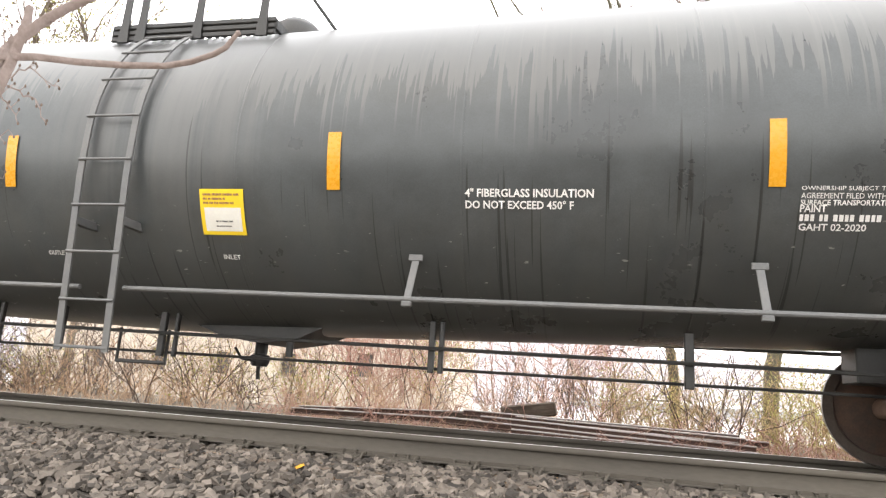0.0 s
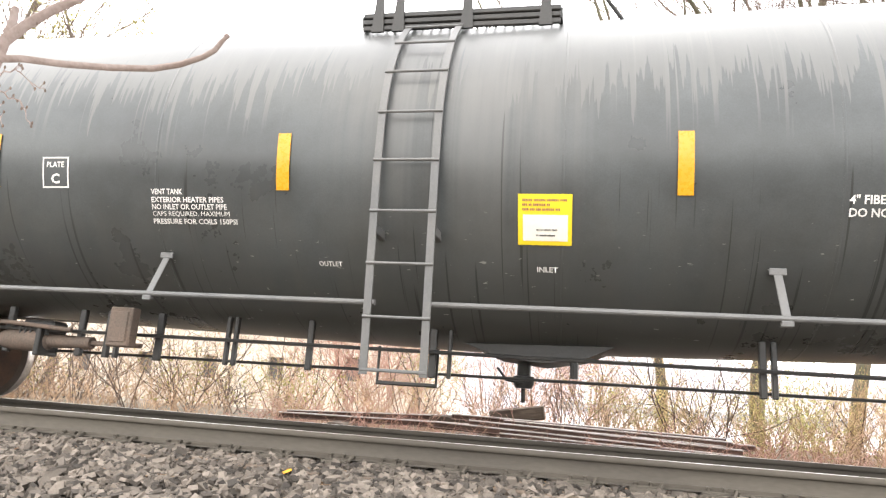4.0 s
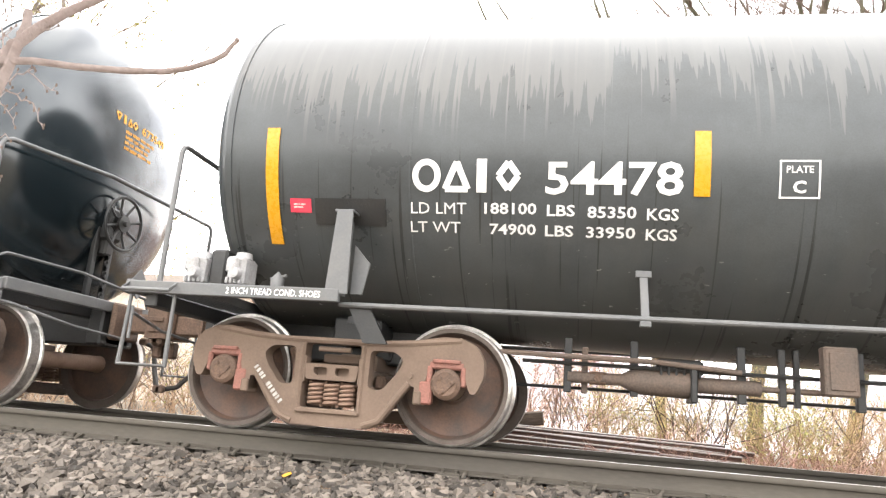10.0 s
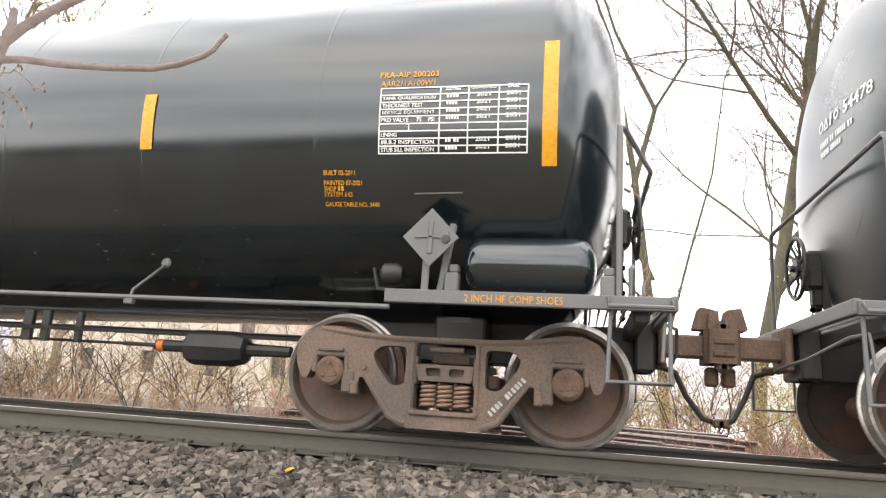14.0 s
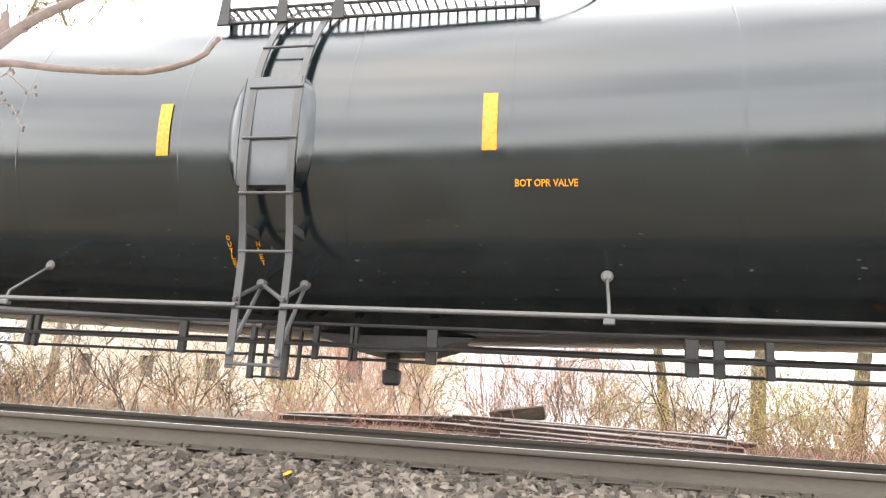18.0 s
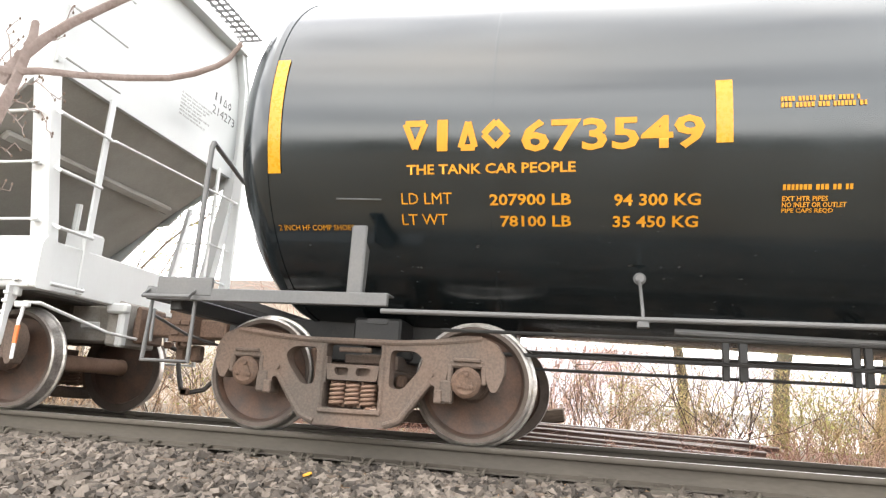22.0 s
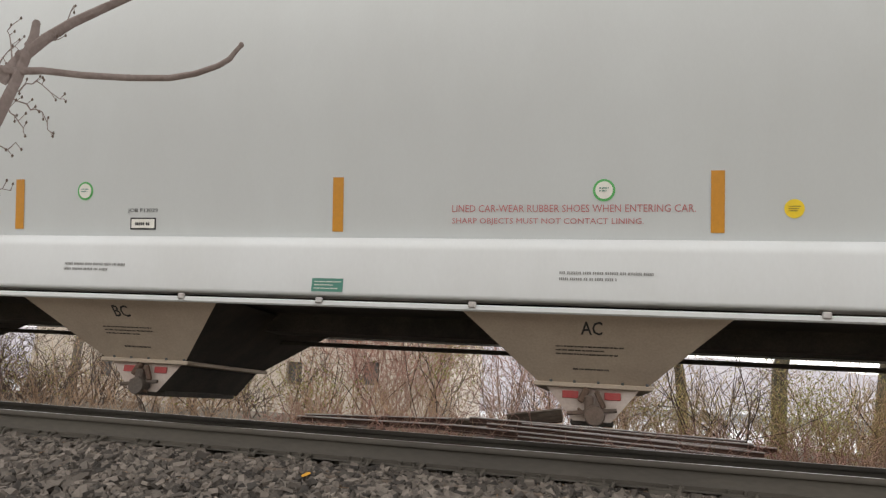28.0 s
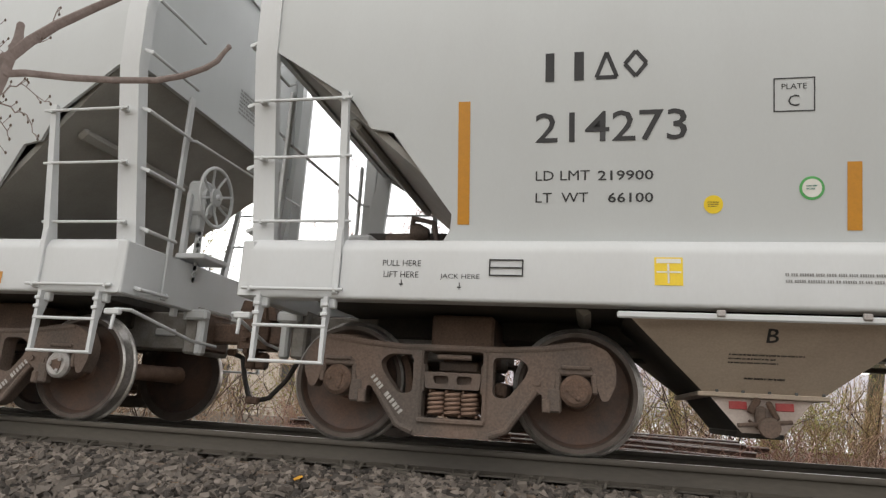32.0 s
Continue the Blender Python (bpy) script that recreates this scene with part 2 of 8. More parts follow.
def tank_paint(name, base, rough, film, film_rough, level, drip, lower, band=0.0):
    """Black tank paint with a grey dust film that has run down in drips, road dirt below and fine scuffs."""
    m = surface(name, base, rough, 0.0, 0.12, 1.3, tuple(c * 1.8 + 0.002 for c in base), 0.6, 0.03, 90.0)
    n, l = m.node_tree.nodes, m.node_tree.links
    b = n["Principled BSDF"]
    colour = b.inputs["Base Color"].links[0].from_socket
    roughness = b.inputs["Roughness"].links[0].from_socket
    tc = n.new("ShaderNodeTexCoord")
    xyz = n.new("ShaderNodeSeparateXYZ")
    l.new(tc.outputs["Object"], xyz.inputs["Vector"])

    def streaks(scale_x, scale_z, detail):
        mp = n.new("ShaderNodeMapping")
        mp.inputs["Scale"].default_value = (scale_x, 0.25, scale_z)
        t = n.new("ShaderNodeTexNoise")
        t.inputs["Scale"].default_value, t.inputs["Detail"].default_value, t.inputs["Roughness"].default_value = 1.0, detail, 0.6
        l.new(tc.outputs["Object"], mp.inputs["Vector"])
        l.new(mp.outputs["Vector"], t.inputs["Vector"])
        return t.outputs["Fac"]

    def calc(op, a, c):
        k = n.new("ShaderNodeMath")
        k.operation = op
        for i, s in enumerate((a, c)):
            if isinstance(s, (int, float)):
                k.inputs[i].default_value = s
            else:
                l.new(s, k.inputs[i])
        return k.outputs["Value"]

    def ramp(value, lo, hi, out_lo, out_hi):
        r = n.new("ShaderNodeMapRange")
        r.inputs["From Min"].default_value, r.inputs["From Max"].default_value = lo, hi
        r.inputs["To Min"].default_value, r.inputs["To Max"].default_value = out_lo, out_hi
        l.new(value, r.inputs["Value"])
        return r.outputs["Result"]

    above = calc("SUBTRACT", xyz.outputs["Z"], level)
    tongues = calc("MULTIPLY", calc("SUBTRACT", calc("ADD", calc("MULTIPLY", streaks(24.0, 0.7, 2), 0.65), calc("MULTIPLY", streaks(8.5, 0.4, 2), 0.35)), 0.52), drip * 2.7)
    sweep = calc("MULTIPLY", calc("SUBTRACT", streaks(1.1, 0.2, 2), 0.5), drip * 0.9)
    height = calc("ADD", above, calc("ADD", tongues, sweep))
    film_mask = calc("MULTIPLY", ramp(height, 0.0, 0.035, 0.0, 1.0), ramp(above, -0.3, 0.75, 0.75, 0.62))
    drops = calc("MULTIPLY", ramp(streaks(24.0, 0.3, 1), 0.61, 0.64, 0.0, 0.85), ramp(calc("ADD", above, calc("MULTIPLY", sweep, 1.6)), -0.42, -0.05, 0.0, 1.0))
    coat = calc("MAXIMUM", film_mask, calc("MULTIPLY", drops, min(1.0, drip * 1.2)))
    if band:
        middle = ramp(calc("ABSOLUTE", calc("ADD", xyz.outputs["X"], calc("MULTIPLY", calc("SUBTRACT", streaks(0.7, 0.6, 3), 0.5), 0.9)), 0.0), 0.55, 1.15, band, 0.0)
        swaths = ramp(calc("ADD", calc("MULTIPLY", streaks(5.0, 0.12, 3), 0.6), calc("MULTIPLY", streaks(14.0, 0.2, 2), 0.4)), 0.40, 0.58, 0.2, 1.0)
        coat = calc("MAXIMUM", coat, calc("MULTIPLY", calc("MULTIPLY", middle, swaths), ramp(xyz.outputs["Z"], 1.2, 2.4, 0.15, 1.0)))
    inside = ramp(calc("ABSOLUTE", xyz.outputs["X"], 0.0), 7.50, 7.53, 1.0, 0.0)
    broken = calc("MULTIPLY", calc("MULTIPLY", coat, inside), calc("ADD", calc("MULTIPLY", streaks(11.0, 0.9, 4), 0.8), 0.5))
    mix = n.new("ShaderNodeMix")
    mix.data_type = "RGBA"
    mix.inputs["B"].default_value = (*film, 1)
    l.new(broken, mix.inputs["Factor"])
    l.new(colour, mix.inputs["A"])
    low = n.new("ShaderNodeMapRange")
    low.inputs["From Min"].default_value, low.inputs["From Max"].default_value = 1.75, 0.95
    l.new(calc("ADD", xyz.outputs["Z"], calc("MULTIPLY", calc("SUBTRACT", streaks(5.0, 1.0, 5), 0.5), 0.9)), low.inputs["Value"])
    runs = n.new("ShaderNodeMapRange")
    runs.inputs["From Min"].default_value, runs.inputs["From Max"].default_value = 0.635, 0.66
    runs.inputs["To Max"].default_value = drip * 0.75
    l.new(calc("SUBTRACT", streaks(26.0, 0.45, 2), ramp(xyz.outputs["Z"], 1.75, 2.5, 0.0, 0.12)), runs.inputs["Value"])
    dark = n.new("ShaderNodeMix")
    dark.data_type = "RGBA"
    dark.inputs["B"].default_value = (0.004, 0.004, 0.004, 1)
    l.new(runs.outputs["Result"], dark.inputs["Factor"])
    dust = n.new("ShaderNodeMix")
    dust.data_type = "RGBA"
    dust.inputs["B"].default_value = (0.078, 0.079, 0.074, 1)
    l.new(calc("MULTIPLY", low.outputs["Result"], lower), dust.inputs["Factor"])
    l.new(mix.outputs["Result"], dust.inputs["A"])
    fleck = n.new("ShaderNodeTexNoise")
    fleck.inputs["Scale"].default_value, fleck.inputs["Detail"].default_value = 16.0, 4.0
    flat_way = n.new("ShaderNodeMapping")
    flat_way.inputs["Scale"].default_value = (0.8, 1.0, 2.2)
    l.new(tc.outputs["Object"], flat_way.inputs["Vector"])
    l.new(flat_way.outputs["Vector"], fleck.inputs["Vector"])
    chips = n.new("ShaderNodeMix")
    chips.data_type = "RGBA"
    chips.inputs["B"].default_value = (0.34, 0.34, 0.32, 1)
    l.new(calc("MULTIPLY", ramp(fleck.outputs["Fac"], 0.70, 0.735, 0.0, min(0.8, drip)), ramp(xyz.outputs["Z"], 1.25, 1.75, 1.0, 0.0)), chips.inputs["Factor"])
    l.new(dust.outputs["Result"], dark.inputs["A"])
    l.new(dark.outputs["Result"], chips.inputs["A"])
    l.new(chips.outputs["Result"], b.inputs["Base Color"])
    rm = n.new("ShaderNodeMix")
    l.new(broken, rm.inputs["Factor"])
    l.new(roughness, rm.inputs["A"])
    rm.inputs["B"].default_value = film_rough
    l.new(rm.outputs["Result"], b.inputs["Roughness"])
    return m


BLACK_WORN = tank_paint("worn_black_tank_paint", (0.040, 0.045, 0.048), 0.3, (0.112, 0.113, 0.113), 0.42, 2.62, 0.8, 0.75, 0.75)
BLACK_GLOSS = tank_paint("glossy_black_tank_paint", (0.004, 0.0078, 0.010), 0.17, (0.10, 0.10, 0.10), 0.3, 4.2, 0.3, 0.04)
BLACK_GLOSS.node_tree.nodes["Principled BSDF"].inputs["Specular Tint"].default_value = (0.94, 0.97, 1.0, 1)
BLACK_STEEL = surface("black_steel", (0.014, 0.015, 0.016), 0.5, 0.0, 0.2, 3.0, (0.034, 0.031, 0.028), 0.5)
GREY_STEEL = surface("grey_painted_steel", (0.105, 0.108, 0.111), 0.5, 0.1, 0.08, 2.5, (0.150, 0.146, 0.140), 0.5, 0.05)
RUST = surface("rusty_cast_steel", (0.14, 0.098, 0.073), 0.8, 0.0, 0.1, 3.0, (0.19, 0.135, 0.10), 0.6, 0.1)
DARK_RUST = surface("dark_rusty_steel", (0.095, 0.062, 0.045), 0.8, 0.0, 0.3, 5.0, (0.16, 0.10, 0.07), 0.7, 0.3)
GREY_CAST = surface("grey_dusty_cast_steel", (0.098, 0.080, 0.068), 0.8, 0.0, 0.25, 1.6, (0.190, 0.128, 0.096), 0.6, 0.1)
TREAD = surface("worn_wheel_steel", (0.62, 0.60, 0.575), 0.4, 0.85, 0.2, 5.0, (0.12, 0.095, 0.08), 0.6, 0.05)
WHEEL_RIM = surface("dull_wheel_rim", (0.105, 0.083, 0.070), 0.6, 0.2, 0.15, 5.0, (0.065, 0.048, 0.038), 0.6, 0.1)
WHEEL_PLATE = surface("brown_wheel_plate", (0.062, 0.045, 0.038), 0.65, 0.0, 0.15, 4.0, (0.150, 0.083, 0.055), 0.65, 0.15)
RED_OXIDE = surface("red_oxide_steel", (0.25, 0.105, 0.082), 0.7, 0.0, 0.2, 9.0, (0.20, 0.11, 0.085), 0.6)
CAP_GREY = surface("light_grey_bearing_cap", (0.42, 0.41, 0.40), 0.5, 0.3, 0.15, 9.0, (0.26, 0.21, 0.18), 0.5)
WHITE = surface("white_lettering", (0.74, 0.74, 0.73), 0.6, 0.0, 0.06, 5.0, (0.55, 0.55, 0.54), 0.4, 0.0)
YELLOW = surface("yellow_reflective_tape", (0.60, 0.275, 0.008), 0.28, 0.0, 0.04, 30.0, (0.62, 0.31, 0.02), 0.5, 0.02)
YELLOW_INK = surface("yellow_lettering", (0.62, 0.27, 0.006), 0.55, 0.0, 0.05, 6.0, (0.52, 0.22, 0.006), 0.4, 0.0)
ORANGE_TAPE = surface("orange_brown_reflective_tape", (0.53, 0.235, 0.018), 0.4, 0.0, 0.05, 20.0, (0.44, 0.20, 0.02), 0.5, 0.02)
RED = surface("red_label", (0.70, 0.03, 0.07), 0.5, 0.0, 0.05, 8.0, (0.55, 0.10, 0.12), 0.4, 0.0)
INK = surface("dark_grey_lettering", (0.026, 0.026, 0.028), 0.6, 0.0, 0.08, 6.0, (0.055, 0.055, 0.055), 0.4, 0.0)
RED_INK = surface("faded_red_lettering", (0.42, 0.13, 0.13), 0.6, 0.0, 0.08, 6.0, (0.5, 0.22, 0.22), 0.5, 0.0)
GREEN = surface("green_label", (0.10, 0.42, 0.12), 0.5, 0.0, 0.05, 8.0, None, 0.3, 0.0)
TEAL = surface("dull_teal_label", (0.05, 0.20, 0.15), 0.5, 0.0, 0.05, 8.0, None, 0.3, 0.0)
PAPER = surface("white_label_paper", (0.72, 0.71, 0.66), 0.6, 0.0, 0.04, 10.0, (0.6, 0.57, 0.5), 0.3, 0.0)
HOPPER_GREY = surface("light_grey_hopper_paint", (0.507, 0.53, 0.530), 0.42, 0.0, 0.012, 0.9, (0.470, 0.487, 0.484), 0.6, 0.01, 70.0, (1, 1, 0.35))
HOPPER_SILL = surface("pale_grey_sill_paint", (0.57, 0.588, 0.594), 0.42, 0.0, 0.015, 1.2, (0.515, 0.525, 0.520), 0.5, 0.01, 60.0, (1, 1, 0.4))
GATE_PAINT = surface("pinkish_dusty_gate_paint", (0.56, 0.48, 0.43), 0.65, 0.0, 0.1, 4.0, (0.40, 0.31, 0.26), 0.6, 0.05)
HOPPER_BAY = surface("dusty_cream_hopper_paint", (0.50, 0.42, 0.33), 0.65, 0.0, 0.08, 2.0, (0.42, 0.34, 0.27), 0.7, 0.05)
VALVE_WHITE = surface("pale_grey_valve_casting", (0.40, 0.40, 0.41), 0.6, 0.0, 0.15, 12.0, (0.24, 0.23, 0.22), 0.6, 0.2)
RUBBER = surface("black_rubber", (0.022, 0.021, 0.02), 0.7, 0.0, 0.2, 10.0, (0.07, 0.055, 0.045), 0.5)
RAIL = surface("brown_rail_steel", (0.060, 0.052, 0.042), 0.7, 0.0, 0.1, 2.2, (0.098, 0.086, 0.069), 0.6, 0.15, 50.0, (0.3, 1, 1))
RAIL_TOP = surface("polished_rail_head", (0.34, 0.335, 0.33), 0.3, 0.9, 0.1, 3.0, (0.22, 0.19, 0.165), 0.4, 0.02, 60.0, (0.1, 1, 1))
BALLAST = surface("grey_ballast_stone", (0.145, 0.124, 0.105), 0.85, 0.0, 0.25, 7.0, (0.075, 0.063, 0.053), 0.75, 0.3, 120.0)
EARTH = surface("brown_earth_and_litter", (0.10, 0.08, 0.056), 0.95, 0.0, 0.35, 0.7, (0.19, 0.15, 0.10), 0.6, 0.5, 14.0)
TIE = surface("old_creosoted_timber", (0.085, 0.062, 0.046), 0.9, 0.0, 0.3, 8.0, (0.17, 0.135, 0.105), 0.6, 0.4, 50.0, (0.2, 1, 1))
BARK = surface("grey_brown_bark", (0.135, 0.11, 0.088), 0.9, 0.0, 0.35, 7.0, (0.21, 0.19, 0.15), 0.6, 0.6, 45.0, (1, 1, 0.3))
MOSSY = surface("greenish_bark", (0.085, 0.078, 0.052), 0.9, 0.0, 0.35, 6.0, (0.135, 0.125, 0.08), 0.6, 0.6, 45.0, (1, 1, 0.3))
TWIG = surface("brown_twigs", (0.10, 0.07, 0.055), 0.85, 0.0, 0.3, 5.0, (0.17, 0.12, 0.09), 0.5, 0.0)
BRANCH = surface("pinkish_grey_twig_bark", (0.19, 0.145, 0.128), 0.75, 0.0, 0.12, 14.0, (0.28, 0.235, 0.215), 0.5, 0.3, 60.0)
STALK = surface("dry_tan_stalks", (0.50, 0.34, 0.21), 0.9, 0.0, 0.3, 0.9, (0.26, 0.17, 0.13), 0.7, 0.0, 9.0)
CANE = surface("pinkish_brown_canes", (0.42, 0.22, 0.175), 0.85, 0.0, 0.3, 0.9, (0.40, 0.29, 0.22), 0.7, 0.0, 9.0)
BUD = surface("yellow_green_new_leaves", (0.27, 0.26, 0.06), 0.7, 0.0, 0.3, 3.0, (0.36, 0.32, 0.11), 0.6, 0.0, 20.0)
LEAF = surface("yellow_leaf", (0.60, 0.30, 0.03), 0.6, 0.0, 0.1, 30.0, (0.5, 0.3, 0.04), 0.4, 0.05)
STUCCO = surface("cream_rubble_wall", (0.672, 0.594, 0.515), 0.9, 0.0, 0.15, 1.6, (0.46, 0.39, 0.31), 0.6, 0.2, 8.0)
DARK_GLASS = surface("dark_window_glass", (0.12, 0.115, 0.11), 0.3, 0.0, 0.1, 2.0, (0.08, 0.08, 0.08), 0.3, 0.0)
SHED = surface("pale_grey_sheet_metal", (0.55, 0.56, 0.57), 0.5, 0.0, 0.08, 1.0, (0.45, 0.45, 0.45), 0.4, 0.05)
# Pale grey-lilac: the haze of distance is put into the hill's colour.
HILL = surface("haze_pale_wooded_hill", (0.35, 0.33, 0.355), 0.95, 0.0, 0.2, 0.03, (0.42, 0.395, 0.405), 0.6, 0.0, 0.4)
WATER = surface("pale_river_water", (0.30, 0.31, 0.31), 0.3, 0.0, 0.05, 0.1, None, 0.2, 0.02, 2.0)
WOODS = surface("dark_wooded_bank", (0.055, 0.05, 0.038), 0.95, 0.0, 0.4, 0.35, (0.10, 0.09, 0.06), 0.6, 0.0, 3.0)
# Near black with grime patches: shade under the hoppers is put into this colour.
HOPPER_DARK = surface("grimy_shaded_underside_paint", (0.033, 0.030, 0.027), 0.8, 0.0, 0.2, 3.0, (0.09, 0.075, 0.06), 0.6, 0.1)
SIGN_BLACK = surface("black_label", (0.02, 0.02, 0.024), 0.5, 0.0, 0.05, 10.0, (0.05, 0.05, 0.05), 0.3, 0.0)
SHIELD = surface("grey_blue_shield_paint", (0.085, 0.095, 0.11), 0.18, 0.0, 0.06, 1.2, (0.10, 0.107, 0.118), 0.4, 0.01)
YELLOW_SIGN = surface("lemon_yellow_sign", (0.80, 0.58, 0.02), 0.45, 0.0, 0.04, 10.0, (0.75, 0.52, 0.03), 0.4, 0.0)
OLD_RAIL = surface("pale_worn_old_rail", (0.52, 0.49, 0.47), 0.45, 0.35, 0.15, 3.0, (0.34, 0.28, 0.25), 0.5, 0.1, 40.0, (0.3, 1, 1))
BLACK_GLOSS.node_tree.nodes["Principled BSDF"].inputs["IOR"].default_value = 1.75
# Darker than the side paint: underside shade and grime are both in the colour.
HOPPER_SLOPE = surface("grimy_shaded_slope_sheet_paint", (0.36, 0.35, 0.32), 0.6, 0.0, 0.06, 1.2, (0.24, 0.225, 0.20), 0.5, 0.03)
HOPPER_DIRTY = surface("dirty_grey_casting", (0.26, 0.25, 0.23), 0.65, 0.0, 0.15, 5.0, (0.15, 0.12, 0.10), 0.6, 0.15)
# Bed colour kept dark so that gaps between the stones read as shade.
BED = surface("shaded_gaps_between_stones", (0.04, 0.035, 0.03), 0.95, 0.0, 0.3, 9.0, (0.085, 0.072, 0.06), 0.6, 0.4, 90.0)
STENCIL = surface("worn_white_stencil", (0.50, 0.49, 0.46), 0.7, 0.0, 0.2, 30.0, (0.20, 0.17, 0.15), 0.6, 0.0)
FAINT_INK = surface("faint_grey_lettering", (0.20, 0.20, 0.195), 0.6, 0.0, 0.1, 8.0, (0.32, 0.32, 0.31), 0.5, 0.0)
SPRING_TAN = surface("tan_rusty_spring", (0.25, 0.165, 0.12), 0.75, 0.0, 0.12, 8.0, (0.17, 0.10, 0.07), 0.5, 0.1)
MARKER_RED = surface("dull_red_marker", (0.42, 0.05, 0.05), 0.6, 0.0, 0.1, 10.0, (0.34, 0.10, 0.09), 0.5, 0.0)
LITTER = surface("brown_dead_leaves", (0.17, 0.10, 0.055), 0.9, 0.0, 0.35, 4.0, (0.34, 0.24, 0.15), 0.6, 0.0, 12.0)
OLIVE = surface("olive_tan_brush", (0.38, 0.31, 0.13), 0.9, 0.0, 0.3, 1.5, (0.42, 0.27, 0.16), 0.6, 0.0, 9.0)
ORANGE_BAND = surface("red_orange_band", (0.62, 0.16, 0.03), 0.5, 0.0, 0.1, 12.0, (0.45, 0.12, 0.04), 0.4, 0.0)
SCRAP_RUST = surface("dark_scrap_rust", (0.10, 0.062, 0.05), 0.85, 0.0, 0.3, 5.0, (0.17, 0.10, 0.078), 0.6, 0.3)
LADDER_GREY = surface("dark_grey_ladder_paint", (0.060, 0.062, 0.066), 0.45, 0.1, 0.08, 2.5, (0.09, 0.09, 0.09), 0.5, 0.05)

n_, l_ = BALLAST.node_tree.nodes, BALLAST.node_tree.links
isle = n_.new("ShaderNodeNewGeometry")
tone = n_.new("ShaderNodeMapRange")
tone.inputs["To Min"].default_value, tone.inputs["To Max"].default_value = 0.22, 1.7
l_.new(isle.outputs["Random Per Island"], tone.inputs["Value"])
l_.new(tone.outputs["Result"], [x for x in n_ if x.bl_idname == "ShaderNodeHueSaturation"][0].inputs["Value"])

MID = 5.966       # centre line of the track
NEAR, FAR = MID - 0.752, MID + 0.752


# ---- ground ----
def ground_height(x, y):
    steps = [(-4000, -3.2), (-40, -2.0), (-3, -1.35), (1.5, -1.35), (2.6, -1.05), (4.1, -0.48), (4.6, -0.36), (7.6, -0.34), (8.4, -0.16), (11.0, -0.12), (15, -0.15), (19, -1.2), (24, -3.0), (410, -3.4), (440, -2.0), (4000, -2.0)]
    for (a, za), (b, zb) in zip(steps, steps[1:]):
        if y <= b:
            z = za + (zb - za) * (y - a) / (b - a)
            break
    if 15 < y < 410:
        # a spur of land on one side carries the stone building
        land = -1.55 - max(0.0, (y - 48) * 0.12)
        z += min(1.0, max(0.0, (-1.5 - x) / 3.0)) * (max(z, land) - z)
    rough = 0.05 if 7.8 < y < 30 else (0.03 if -5 < y < 4.2 else 0.0)
    return z + rough * noise.noise((x * 0.7, y * 0.7, 0.3))


def ground_sheet():
    xs = [-4000, -800, -200, -80] + [-40 + i * 1.0 for i in range(81)] + [80, 200, 800, 4000]
    ys = [-4000, -600, -150, -40, -12, -6, -3, -1, 0.5, 1.5, 2.0, 2.6, 3.2, 3.7, 4.1, 4.6, 5.2, 6, 7, 7.6, 8.0, 8.4, 9, 9.6, 10.3, 11, 12, 13, 15, 17, 19, 21, 24, 30, 38, 48, 60, 80, 200, 410, 440, 600, 4000]
    s = Shape()
    verts = [(x, y, ground_height(x, y)) for y in ys for x in xs]
    w = len(xs)
    s.add(verts, [(j * w + i, j * w + i + 1, (j + 1) * w + i + 1, (j + 1) * w + i) for j in range(len(ys) - 1) for i in range(w - 1)])
    return thing("ground", "brown earth and dry litter beside the railway", "ground", kind="structure", mesh=s.mesh("ground", EARTH, angle=180))


ground_sheet()


# ---- track ----
def rail_profile():
    half = [(0.0, 0.0), (0.030, 0.0), (0.0375, -0.010), (0.0385, -0.034), (0.034, -0.042), (0.012, -0.050), (0.0088, -0.075), (0.0088, -0.125), (0.013, -0.150), (0.040, -0.160), (0.0765, -0.172), (0.0765, -0.185)]
    return half + [(-y, z) for y, z in half[::-1]][:-1]


def rail(parent, y):
    s = Shape().prism([(y + a, b) for a, b in rail_profile()], -90, 90, "yz")
    ob = part("rail", s, RAIL, parent, "brown steel rail with a shiny worn head")
    me = ob.data
    me.materials.append(RAIL_TOP)
    for p in me.polygons:
        if p.normal.z > 0.75 and p.center.z > -0.006:
            p.material_index = 1
    return ob


